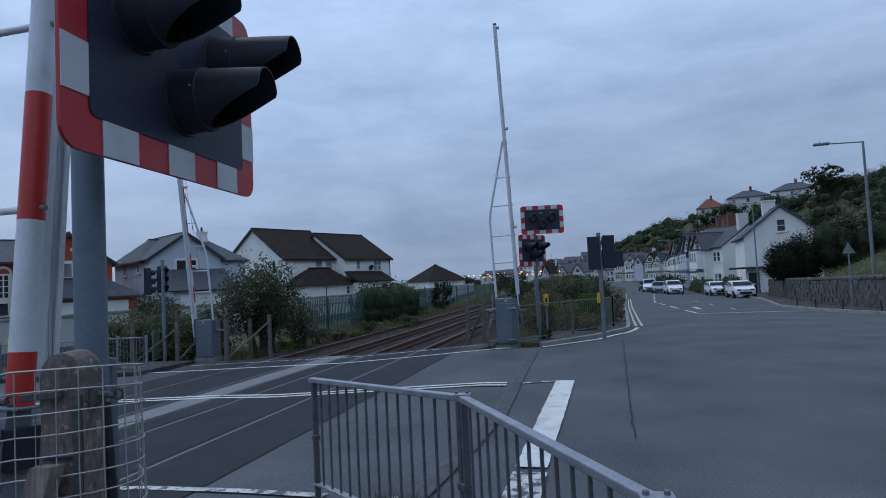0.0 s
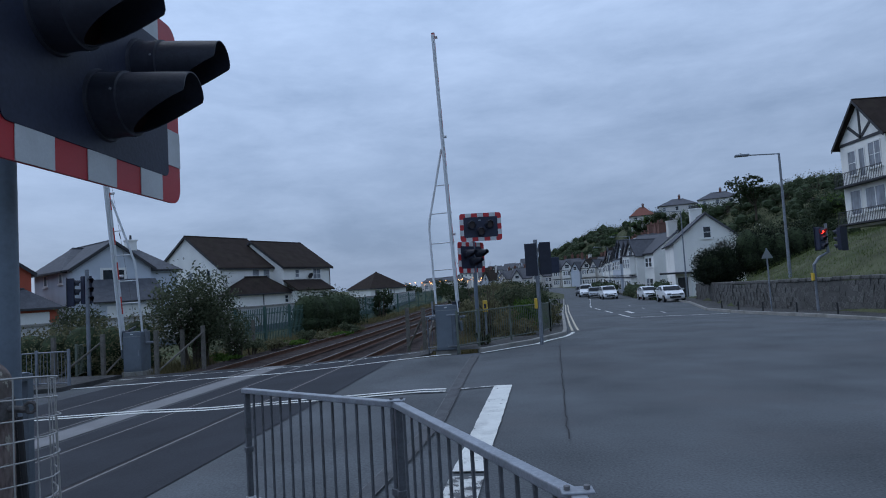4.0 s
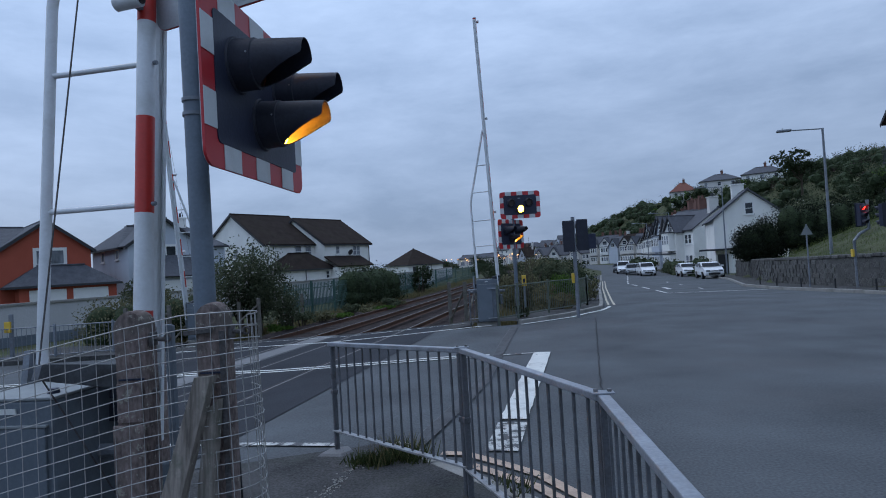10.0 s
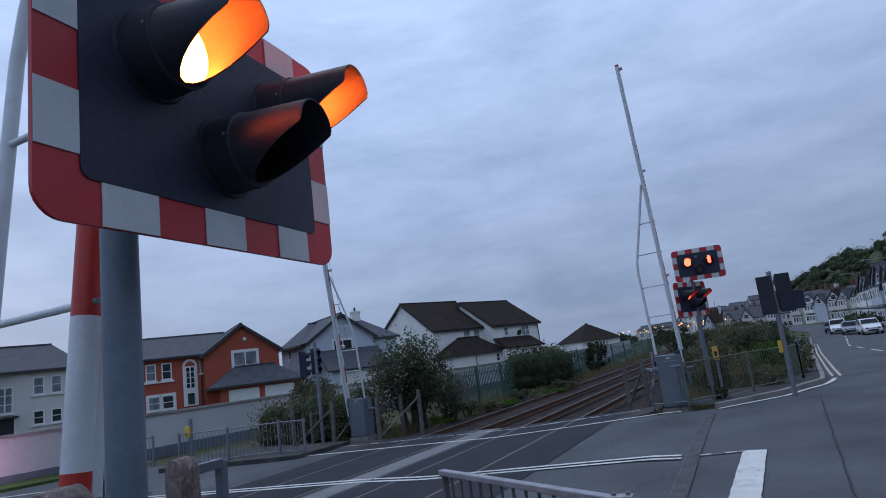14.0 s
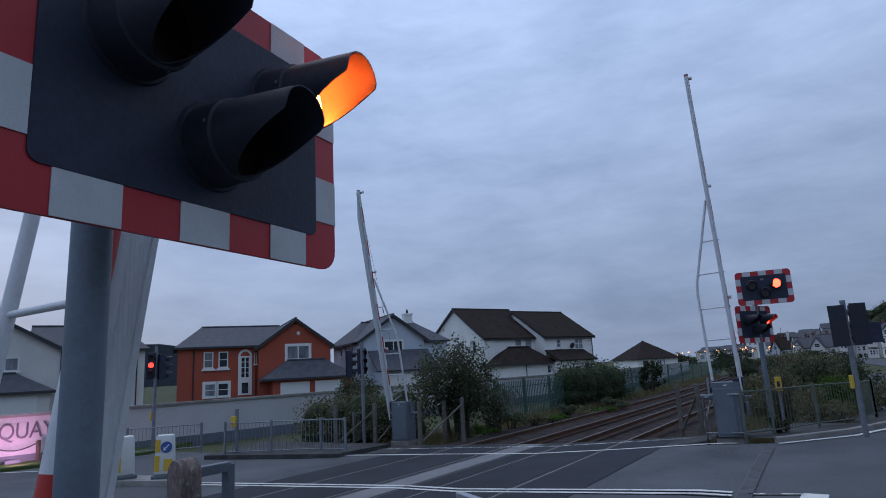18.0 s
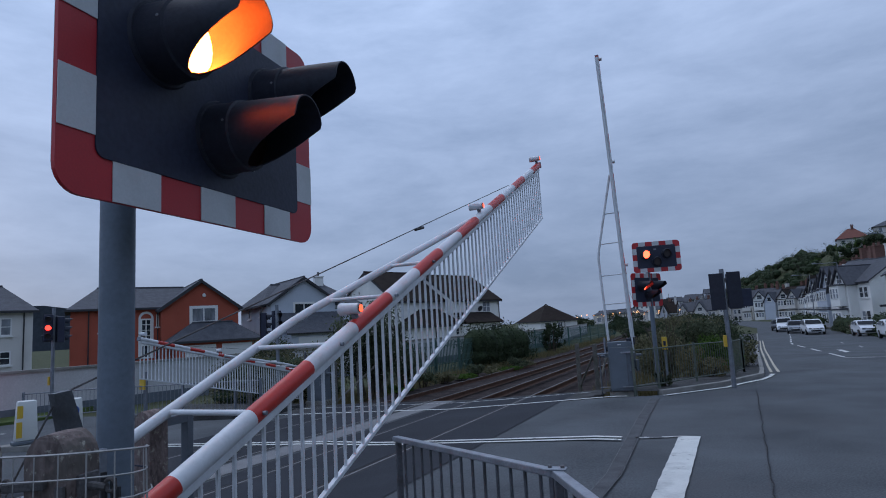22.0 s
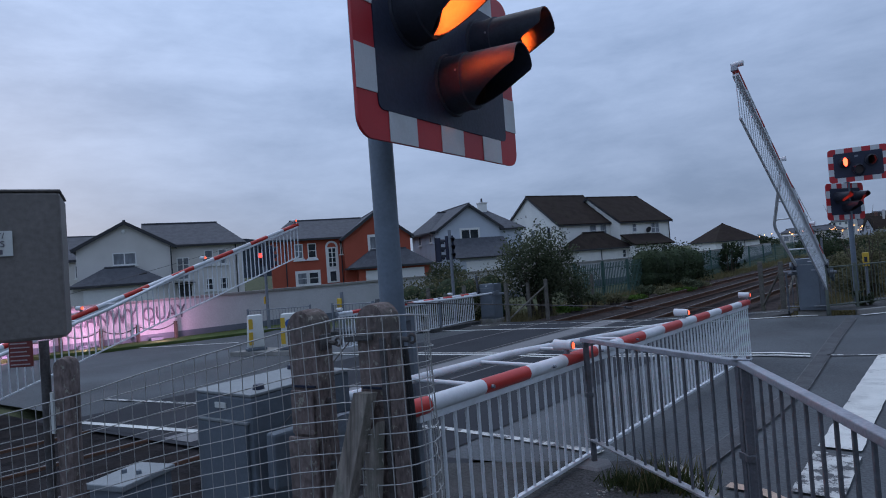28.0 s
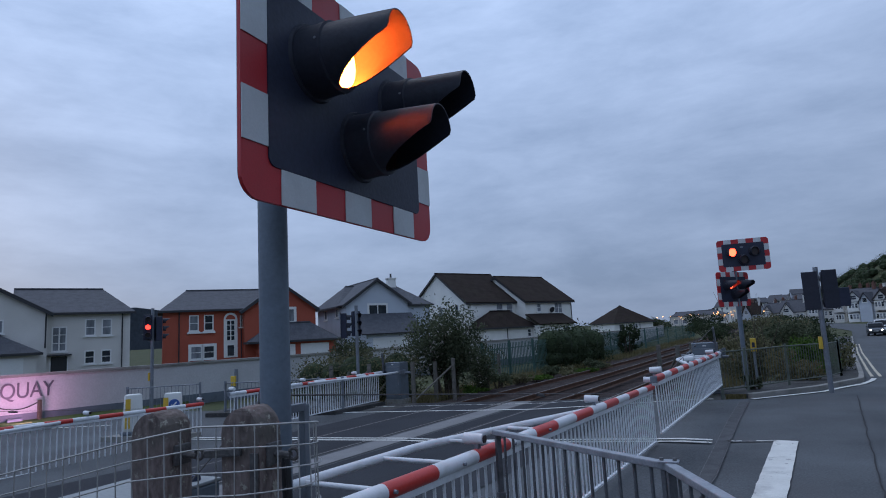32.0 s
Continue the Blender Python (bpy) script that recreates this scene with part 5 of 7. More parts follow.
def terrace_house(x, y, z, ang, w, d, eave, ridge, wall, roof, label, bay=True, stack="brick", wing=0.42):
    """A Victorian seaside house: front gable wing with a bay, main roof behind, end chimney."""
    h = house_frame(label, x, y, z, ang, group="houses along the main road")
    ww = w * wing
    gable_wall(h, 0, w, 1.0, d, 0, eave, ridge, wall, axis="x")
    gable_roof(h, 0, w, 1.0, d, eave, ridge, roof, axis="x", over=0.2, barge=False)
    gable_wall(h, 0.2, 0.2 + ww, 0, d / 2, 0, eave, ridge - 0.8, wall)
    gable_roof(h, 0.2, 0.2 + ww, 0, d / 2, eave, ridge - 0.7, roof, over=0.3)
    window(h, 0.2 + ww * 0.3, 0.2 + ww * 0.7, eave - 0.1, eave + 1.1, 0, 1, 2)
    if bay:
        for zz in (0.0, 2.9):
            b = part("bay", box(0.2 + ww * 0.15, 0.2 + ww * 0.85, -0.8, -0.003, zz, zz + 2.5, 0.05), wall, h, "projecting bay")
            n = 3
            for i in range(n):
                a = 0.2 + ww * 0.18 + ww * 0.64 * i / n
                window(h, a + 0.05, a + ww * 0.64 / n - 0.02, zz + 0.9, zz + 2.2, -0.8, 1, 2, sill=False)
            part("bay_roof", box(0.2 + ww * 0.1, 0.2 + ww * 0.9, -0.95, -0.003, zz + 2.5, zz + 2.66, 0.04), roof, b)
    for k in range(2):
        a = 0.4 + ww + (w - ww - 0.8) * (0.12 + 0.45 * k)
        window(h, a, a + 0.85, eave - 1.9, eave - 0.6, 1.0, 1, 2)
        window(h, a, a + 0.85, 0.9, 2.3, 1.0, 1, 2)
    door(h, w - 1.4, w - 0.5, 0, 2.1, 1.0)
    chimney(h, w - 0.5, d * 0.5, eave + 1.0, ridge + 1.4, stack, 0.6, 1.3, 2)
    chimney(h, ww + 0.4, d * 0.62, ridge - 1.0, ridge + 1.0, "brick", 0.6, 0.9, 3)
    return h
rng = random.Random(7)
TERRACE = [(22.6, 87.0, -80), (25.8, 108.0, -80), (29.0, 131.0, -75), (34.5, 155.0, -70), (36.0, 172.0, -58), (33.0, 190.0, -40), (27.0, 205.0, -25), (18.0, 214.0, -18), (8.5, 222.0, -14), (-1.0, 228.0, -10)]
runs = [(math.dist(p[:2], q[:2]), p, q) for p, q in zip(TERRACE, TERRACE[1:])]
along_m, i = 0.0, 0
while along_m < sum(r[0] for r in runs):
    rest = along_m
    for d, p, q in runs:
        if rest <= d:
            break
        rest -= d
    x, y, ang = (lerp(p[k], q[k], rest / d) for k in range(3))
    w = rng.uniform(5.4, 7.2)
    wall = rng.choice(("render_white", "render_white", "render_cream", "render_cream", "render_blue"))
    roof = rng.choice(("slate", "slate", "slate", "tile_brown")) if i > 5 else "slate"
    up = rng.uniform(-0.9, 0.5) - (1.6 if y > 210 else 0.0)
    tone = {"render_white": "white", "render_cream": "cream", "render_blue": "pale grey"}[wall]
    terrace_house(x + rng.uniform(-0.4, 0.4), y, -1.2 if y < 210 else -2.0, ang + rng.uniform(-3, 3), w, 8.5, 6.0 + up, 9.0 + up + rng.uniform(-0.5, 0.6), wall, roof, "%s bay-fronted seaside house with a %s roof" % (tone, "grey slate" if roof == "slate" else "brown tiled"), stack=rng.choice(("brick", "brick", "render_cream")), bay=rng.random() < 0.75, wing=rng.uniform(0.42, 0.62))
    along_m += w + rng.choice((0.05, 0.05, 1.6))
    i += 1

# houses high on the hill
for x, y, z, ang, w, d, eave, ridge, wall, roof, label in (
        (59.5, 190.5, 18.9, -20, 11, 9, 3.2, 5.4, "render_cream", "slate", "cream house with a slate roof high on the hill"),
        (53.6, 201.5, 18.6, -15, 7.5, 7, 2.0, 5.0, "render_cream", "tile_red", "red house with a pointed roof high on the hill"),
        (70.0, 186.0, 19.6, -25, 11, 8, 3.2, 5.4, "render_white", "slate", "white house among trees on the hill"),
        (66.0, 108.0, 12.5, -35, 10, 8, 3.2, 5.2, "render_white", "slate", "white house on the hill")):
    h = house_frame(label, x, y, z, ang)
    wall_box(h, 0, w, 0, d, -3.0 if z > 15 else -1.5, eave, wall)
    hip_roof(h, 0, w, 0, d, eave, ridge, roof, inset=min(w, d) * 0.45)
    n = max(2, int(w / 3))
    for i in range(n):
        a = w * (i + 0.3) / n
        window(h, a, a + 1.0, eave - 1.7, eave - 0.4, 0, 1, 2)
    chimney(h, w * 0.55, d * 0.5, ridge - 1.0, ridge + 0.9, "brick", 0.7, 0.5, 2)

# the town beyond, along the shore
rng = random.Random(11)
for i in range(62):
    f = i / 61
    x = -32 + 92 * f + rng.uniform(-5, 5)
    y = 380 + rng.uniform(-40, 130) + 60 * f
    z = lerp(-0.5, 11, (x + 25) / 80) + rng.uniform(-1.5, 1.5)
    w, d, eave = rng.uniform(6, 9.5), 7.0, rng.uniform(2.8, 4.6)
    h = house_frame("small pale house of the town on the far slope", x, y, z, rng.uniform(-30, 10), group="houses of the far town")
    wl_ = rng.choice(("render_white", "render_cream", "render_white", "render_blue"))
    gable_wall(h, 0, w, 0, d, -8, eave, eave + 2.6, wl_, axis="x")
    gable_roof(h, 0, w, 0, d, eave, eave + 2.6, rng.choice(("slate", "slate", "tile_brown")), axis="x", barge=False)
    for k in range(3):
        a = w * (k + 0.3) / 3
        window(h, a, a + 1.2, eave - 1.8, eave - 0.5, 0, 1, 1, sill=False)
        window(h, a, a + 1.2, eave - 4.3, eave - 3.0, 0, 1, 1, sill=False)
for i in range(56):
    x, y = -25 + 36 * rng.random(), rng.uniform(215, 300)
    z = rng.uniform(2.0, 3.9)
    l = thing("street_lamp", "lit orange lamp beside the distant station", "street lamp", Matrix.Translation((x, y, -1)), group="distant lamps")
    part("column", tube((0, 0, -1), (0, 0, z + 1), 0.07, seg=6), "galv", l)
    bm = bmesh.new()
    bmesh.ops.create_uvsphere(bm, u_segments=8, v_segments=6, radius=rng.uniform(0.09, 0.19), matrix=Matrix.Translation((0, 0, z + 1.1)))
    part("lantern", bm, "glow_town", l, "glowing orange lantern")
h = house_frame("low pale station building with a long canopy", -22, 268, -0.8, 4, name="station_building")
wall_box(h, 0, 22, 0, 7, 0, 4.2, "render_cream")
hip_roof(h, 0, 22, 0, 7, 4.2, 6.0, "slate")
for k in range(6):
    window(h, 1.5 + k * 3.4, 3.2 + k * 3.4, 1.2, 3.0, 0, 1, 2)

# far hills over the water
def ridge_line(name, pts, label):
    bm = bmesh.new()
    v = [(bm.verts.new((x, y, -5)), bm.verts.new((x, y, z)), bm.verts.new((x * 1.15, y * 1.15, -5))) for x, y, z in pts]
    for a, b in zip(v, v[1:]):
        bm.faces.new((a[0], b[0], b[1], a[1]))
        bm.faces.new((a[1], b[1], b[2], a[2]))
    return solid(name, bm, "far_hill", label, "hills", kind="structure")


pts = []
for i in range(41):
    a = radians(38 + i * 1.7)
    pts.append((-1400 * math.sin(a), 1400 * math.cos(a), table([(38, 4), (44, 38), (50, 76), (54, 94), (59, 124), (63, 104), (70, 112), (90, 100), (107, 50)], 38 + i * 1.7) + 5 * math.sin(i * 1.9)))
ridge_line("backdrop_hills", pts, "dark distant hills across the water")


# ---------------- boundary wall, sign, chain fence ----------------
def wall_run(name, pts, h, t, m, label, cap=None, cap_m="kerb"):
    """A free-standing wall along pts (x, y, base)."""
    w = thing(name, label, "wall", kind="structure")
    for (x0, y0, z0), (x1, y1, z1) in zip(pts, pts[1:]):
        d = Vector((x1 - x0, y1 - y0, 0))
        n = Vector((-d.y, d.x, 0)).normalized() * t
        v = [(x0, y0, z0 - 0.3), (x1, y1, z1 - 0.3), (x1, y1, z1 + h), (x0, y0, z0 + h)]
        part("wall_face", poly(v, tuple(n)), m, w)
        if cap:
            c = n.normalized() * 0.06
            v = [(x0 - c.x, y0 - c.y, z0 + h), (x1 - c.x, y1 - c.y, z1 + h), (x1 - c.x, y1 - c.y, z1 + h + cap), (x0 - c.x, y0 - c.y, z0 + h + cap)]
            part("coping", poly(v, tuple(n + c * 2)), cap_m, w, "rounded concrete coping")
            part("plinth", poly([(x0 - c.x * 0.4, y0 - c.y * 0.4, z0 - 0.3), (x1 - c.x * 0.4, y1 - c.y * 0.4, z1 - 0.3), (x1 - c.x * 0.4, y1 - c.y * 0.4, z1 + 0.28), (x0 - c.x * 0.4, y0 - c.y * 0.4, z0 + 0.28)], tuple(c * 0.3)), "cab_grey", w, "dark painted plinth")
    return w


wall_run("boundary_wall", [(-26.5, -6.0, -0.3), (-22.6, 5.5, -0.3), (-21.05, 10.1, -0.3), (-19.04, 16.5, -0.3), (-17.2, 22.5, -0.3), (-14.6, 31, -0.3), (-12.6, 38, -0.3), (-8, 60, -0.3), (-9, 100, -0.3)], 1.42, 0.22, "wall_render", "pale grey rendered boundary wall with a coping", 0.09)
font_curve = bpy.data.curves.new("sign_text", "FONT")
font_curve.body = "DEGANWY QUAY"
font_curve.size = 0.7
font_curve.extrude = 0.02
font_curve.align_x = "RIGHT"
txt = bpy.data.objects.new("sign_text", font_curve)
scene.collection.objects.link(txt)
dg = bpy.context.evaluated_depsgraph_get()
me = bpy.data.meshes.new_from_object(txt.evaluated_get(dg))
bpy.data.objects.remove(txt)
me.materials.clear()
me.materials.append(M["letter"])
sign_ang = math.degrees(math.atan2(6.4, 2.01))
sign = new("wall_lettering", me)
tagged(sign, "dark raised letters on the pink-lit boundary wall", "lettering")
sign.matrix_world = Matrix.Translation((-20.03 + 0.03, 13.35 - 0.01, 0.47)) @ Matrix.Rotation(radians(sign_ang), 4, "Z") @ Matrix.Rotation(radians(90), 4, "X") @ Matrix.Diagonal((0.76, 1.0, 1, 1))
# pink floodlight at the foot of the sign
for k in range(3):
    f = solid("floodlight", box(-0.2, 0.2, -0.08, 0.08, 0, 0.16, 0.02), "cab_grey", "small ground floodlight before the lettered wall", "floodlight", Matrix.Translation((-20.1 - k * 0.72, 12.2 - k * 2.1, -0.28)) @ Matrix.Rotation(radians(sign_ang), 4, "Z"))
    ld = bpy.data.lights.new("pink_floodlight", "AREA")
    ld.energy, ld.size, ld.color = 28.0, 0.5, (1.0, 0.48, 0.85)
    lo = new("pink_floodlight", ld)
    lo.matrix_world = look((-19.15 - k * 0.72, 11.9 - k * 2.1, 0.0), (-20.55 - k * 0.72, 12.35 - k * 2.1, 0.62))
# chain fence on the verge
solid("verge", poly([(-24, 3.5, -0.2), (-19.6, 10.0, -0.22), (-17.6, 15.0, -0.24), (-18.6, 17.6, -0.24), (-21.2, 9.6, -0.22), (-25, -1, -0.2)], (0, 0, -0.3)), "grass", "mown grass verge before the lettered wall", "verge", kind="structure")
posts = [(-22.0, 7.3), (-21.55, 8.4), (-21.1, 9.5), (-20.7, 10.6), (-20.3, 11.65), (-19.85, 12.8)]
cf = thing("chain_fence", "low post and chain fence on the verge", "fence")
for x, y in posts:
    part("post", box(-0.05, 0.05, -0.05, 0.05, -0.3, 0.38, 0.015, Matrix.Translation((x, y, 0))), "bark", cf, "dark timber post")
for (x0, y0), (x1, y1) in zip(posts, posts[1:]):
    pts = [(lerp(x0, x1, i / 10), lerp(y0, y1, i / 10), 0.34 - 0.2 * (1 - (i / 5 - 1) ** 2)) for i in range(11)]
    part("chain", path_tube(pts, 0.02, 6), "cable", cf, "black chain")


# ---------------- beside the camera: timber posts, wire mesh, cabinets ----------------
def timber_post(x, y, z0, z1, w, d, ang, label, irons=True):
    """An old sleeper post with an arched top, its front towards -Y."""
    m = Matrix.Translation((x, y, 0)) @ Matrix.Rotation(radians(ang), 4, "Z")
    ob = thing("timber_post", label, "post", m, group="timber posts")
    r = w / 2
    arch = [(r * math.cos(radians(a)), z1 - r + r * math.sin(radians(a))) for a in range(0, 181, 15)]
    rings = []
    bm = bmesh.new()
    levels = [z0 + (z1 - r - z0) * k / 9 for k in range(9)]
    outline = [(r, z) for z in levels] + arch + [(-r, z) for z in reversed(levels)]
    for k in range(4):
        v = d * k / 3
        ring = []
        for px, pz in outline:
            e = 0.004 if k in (0, 3) else 0.0
            n1 = noise.noise(Vector((px * 20 + x * 7, v * 20, pz * 4)))
            n2 = noise.noise(Vector((pz * 6, px * 20 + y * 5, v * 15)))
            ring.append(bm.verts.new((px * (1 - e / r) + 0.005 * n1, v + 0.006 * n2, pz - e + 0.006 * n2)))
        rings.append(ring)
    n = len(outline)
    for a, b in zip(rings, rings[1:]):
        for k in range(n):
            bm.faces.new((a[k], a[(k + 1) % n], b[(k + 1) % n], b[k]))
    for ring in (rings[0], rings[-1]):
        for k in range(n // 2):
            q = [ring[k], ring[k + 1], ring[n - 2 - k], ring[n - 1 - k]]
            if len(set(q)) == 4:
                bm.faces.new(q)
            elif len(set(q)) == 3:
                bm.faces.new(list(dict.fromkeys(q)))
    part("shaft", bm, "timber", ob, "weathered brown timber")
    part("split", box(-r * 0.75, r * 0.8, -0.006, 0.004, z1 - 0.3, z1 - 0.292), "black", ob, "dark weathered split")
    if not irons:
        return ob
    part("iron_plate", box(r, r + 0.012, d * 0.2, d * 0.8, z1 - 0.16, z1 - 0.1, 0.003), "old_iron", ob, "dark iron plate")
    part("iron_pin", tube((r + 0.01, d * 0.5, z1 - 0.13), (r + 0.06, d * 0.5, z1 - 0.135), 0.01, seg=8), "old_iron", ob, "dark iron pin")
    bm = path_tube([(r + 0.07 + 0.015 * math.cos(radians(i * 36)), d * 0.5, z1 - 0.13 + 0.015 * math.sin(radians(i * 36))) for i in range(10)], 0.005, 6, closed=True)
    part("iron_eye", bm, "old_iron", ob, "iron eye ring")
    return ob


post_a = timber_post(-0.92, 1.604, -0.1, 1.65, 0.132, 0.1, 5, "weathered arched timber post with a flat strap")
post_b = timber_post(-1.302, 1.627, -0.1, 1.63, 0.142, 0.105, 5, "weathered arched timber post with iron fittings")
part("iron_strap", box(0.04, 0.062, -0.014, -0.006, 0.1, 1.53), "old_iron", post_a, "flat galvanised strap")
part("iron_bar", box(0.0, 0.12, -0.022, -0.008, 1.52, 1.54, 0.002, Matrix.Rotation(radians(-4), 4, "Y")), "old_iron", post_a, "short flat iron bar")
part("facing_board", box(-0.079, 0.06, -0.024, -0.004, 0.0, 1.14, 0.006), "timber", post_b, "lower facing board, worn at its edge")
part("wedge", box(-0.06, 0.05, -0.016, -0.004, 1.15, 1.32, 0.004), "timber", post_b)
for zz in (1.02, 1.27):
    part("iron_bolt", tube((0.07, 0.05, zz), (0.087, 0.05, zz), 0.016, 0.012, 8), "old_iron", post_b, "rusty bolt head")
brace = thing("timber_brace", "silvered timber brace boards leaning on the post", "brace")
part("board", poly([(-0.97, 1.545, 1.345), (-0.89, 1.53, 1.35), (-1.25, 1.47, 0.1), (-1.38, 1.5, 0.1)], (0.012, 0.035, 0)), "brace_wood", brace)
part("board", poly([(-0.935, 1.56, 1.2), (-0.875, 1.55, 1.25), (-0.98, 1.5, 0.1), (-1.09, 1.52, 0.1)], (0.01, 0.03, 0)), "brace_wood", brace)
bundle = thing("cable_bundle", "black cables and a steel strip rising beside the post", "cables")
for k, (dx, dy) in enumerate(((0, 0), (0.022, 0.012), (0.045, 0.005))):
    part("cable", path_tube([(-1.02 + dx, 1.86 + dy, 1.5 - 0.02 * k), (-1.0 + dx * 1.1, 1.85 + dy, 1.2), (-0.985 + dx * 1.2, 1.84 + dy, 0.7), (-0.98 + dx * 1.3, 1.84 + dy, 0.0)], 0.009, 8), "cable", bundle, smooth=True)
part("steel_strip", box(-1.06, -1.04, 1.87, 1.89, 0.0, 1.56, 0.003), "galv", bundle)
gate = thing("wire_gate", "narrow grey steel gate frame beyond the posts", "gate")
for a, b in (((-2.33, 3.42, 0.0), (-2.33, 3.42, 1.4)), ((-2.31, 3.66, 0.0), (-2.31, 3.66, 1.4)), ((-2.33, 3.42, 1.385), (-2.31, 3.66, 1.385)), ((-2.33, 3.42, 0.15), (-2.31, 3.66, 0.15))):
    d = Vector(b) - Vector(a)
    part("gate_bar", box(-0.026, 0.026, -0.026, 0.026, 0.0, d.length, 0.004, Matrix.Translation(a) @ d.to_track_quat("Z", "Y").to_matrix().to_4x4()), "cab_grey", gate)
timber_post(-2.26, 3.25, -0.1, 1.48, 0.15, 0.11, -12, "short dark timber post beside the gate frame", irons=False)
post_d = timber_post(-2.4, 1.24, -0.2, 1.48, 0.075, 0.07, 28, "grey timber fence post in the wire mesh", irons=False)

part("reflector", box(-0.05, -0.036, -0.012, -0.002, 1.155, 1.335, 0.002), "plastic_white", post_d, "white reflective strip")
solid("fence_post", tube((-2.485, 1.215, -0.3), (-2.485, 1.215, 1.56), 0.02, seg=10), "old_iron", "thin dark steel fence post in the mesh", "post", smooth=True)

# wire mesh
FENCE = [(-0.87, 1.86, 1.575), (-0.79, 1.78, 1.585), (-0.75, 1.67, 1.6), (-0.785, 1.59, 1.61), (-0.86, 1.555, 1.61), (-1.08, 1.545, 1.6), (-1.32, 1.535, 1.555), (-1.9, 1.43, 1.43), (-2.5, 1.1, 1.27), (-3.3, 0.75, 1.13), (-4.4, 0.3, 1.02)]


def along(pts, s):
    for a, b in zip(pts, pts[1:]):
        d = math.dist(a[:2], b[:2])
        if s <= d:
            return tuple(lerp(p, q, s / d) for p, q in zip(a, b))
        s -= d
    return pts[-1]


total = sum(math.dist(a[:2], b[:2]) for a, b in zip(FENCE, FENCE[1:]))
mesh_fence = thing("wire_mesh_fence", "sagging galvanised square wire mesh fence", "fence")
rows_n = 29
for r in range(rows_n):
    f = r / (rows_n - 1)
    pts = []
    s = 0.0
    while s < total:
        x, y, z = along(FENCE, s)
        w = 0.012 * noise.noise(Vector((s * 2.1, r * 0.7, 0)))
        pts.append((x + w + 0.05 * f * max(0.0, 1 - s / 0.5), y + w, z - (z - 0.1) * f - 0.24 * f * s + 0.008 * noise.noise(Vector((s * 3, r, 5)))))
        s += 0.07 if s < 0.5 else 0.25
    part("wire", path_tube(pts, 0.0022 if r else 0.0028, 4), "wire", mesh_fence)
s = 0.0
while s < total:
    x, y, z = along(FENCE, s)
    pts = [(x + 0.05 * (q / 6) * max(0.0, 1 - s / 0.5) + 0.01 * noise.noise(Vector((s * 2, q, 2))), y + 0.012 * noise.noise(Vector((s * 2, q, 7))), z - (z - 0.1) * q / 6 - 0.24 * q / 6 * s) for q in range(7)]
    part("wire", path_tube(pts, 0.002, 4), "wire", mesh_fence)
    s += 0.062


def cabinet(x, y, z, ang, w, d, h, body, lid, label, plate=True):
    """Steel lineside cabinet: body, overhanging lid with lifting eyes, door and label plate."""
    m = Matrix.Translation((x, y, z)) @ Matrix.Rotation(radians(ang), 4, "Z")
    ob = thing("equipment_cabinet", label, "cabinet", m)
    part("body", box(0, w, 0, d, 0, h - 0.05, 0.006), body, ob)
    part("lid", box(-0.025, w + 0.025, -0.025, d + 0.025, h - 0.05, h, 0.01), lid, ob, "pale weathered lid")
    dr = part("door", box(0.04, w - 0.04, -0.022, -0.002, 0.06, h - 0.2, 0.005), body, ob)
    part("handle", box(w - 0.12, w - 0.09, -0.05, -0.022, h * 0.45, h * 0.6, 0.004), "galv", dr)
    for i, (u, v) in enumerate(((0.1, d / 2), (w - 0.1, d / 2))):
        part("lifting_eye", tube((u, v, h), (u, v, h + 0.03), 0.025, 0.02, 10), "cab_grey", ob)
    if plate:
        part("label_plate", box(w * 0.32, w * 0.5, -0.03, -0.024, h - 0.14, h - 0.09), "plastic_white", ob, "small white plate")
    return ob


cabinet(-4.76, 2.44, -0.28, 14, 0.36, 0.5, 0.48, "cab_grey", "cab_lid", "low dark trough cabinet with a pale lid", plate=False)

# telephone box on a post, close by
tb = thing("telephone_box", "grey steel telephone box on a post with a white notice", "telephone box", Matrix.Translation((-1.1, 0.71, 0)) @ Matrix.Rotation(radians(62), 4, "Z") @ Matrix.Translation((0, 0, 1.8)) @ Matrix.Rotation(radians(0.3), 4, "Y") @ Matrix.Translation((0, 0, -1.8)))
part("case", box(-0.62, -0.02, 0.0, 0.2, 1.66, 2.02, 0.008), "box_grey", tb)
part("lid", box(-0.622, -0.018, -0.002, 0.202, 2.02, 2.026, 0.002), "box_grey", tb)
part("post", tube((-0.35, 0.1, -0.1), (-0.35, 0.1, 1.66), 0.04, seg=12), "galv", tb)
part("notice", box(-0.36, -0.12, -0.006, -0.001, 1.866, 1.926), "plastic_white", tb, "white notice plate")
red_plate = solid("warning_plate", box(-0.125, -0.02, -0.004, 0.004, 1.46, 1.58, 0.002), "dull_red", "small dull red warning plate on the mesh", "warning sign", Matrix.Translation((-2.42, 1.16, 0)) @ Matrix.Rotation(radians(30), 4, "Z"))
for i in range(6):
    part("text_bar", box(-0.117, -0.03 - 0.012 * (i % 2), -0.0065, -0.0045, 1.469 + i * 0.018, 1.474 + i * 0.018), "dull_text", red_plate)


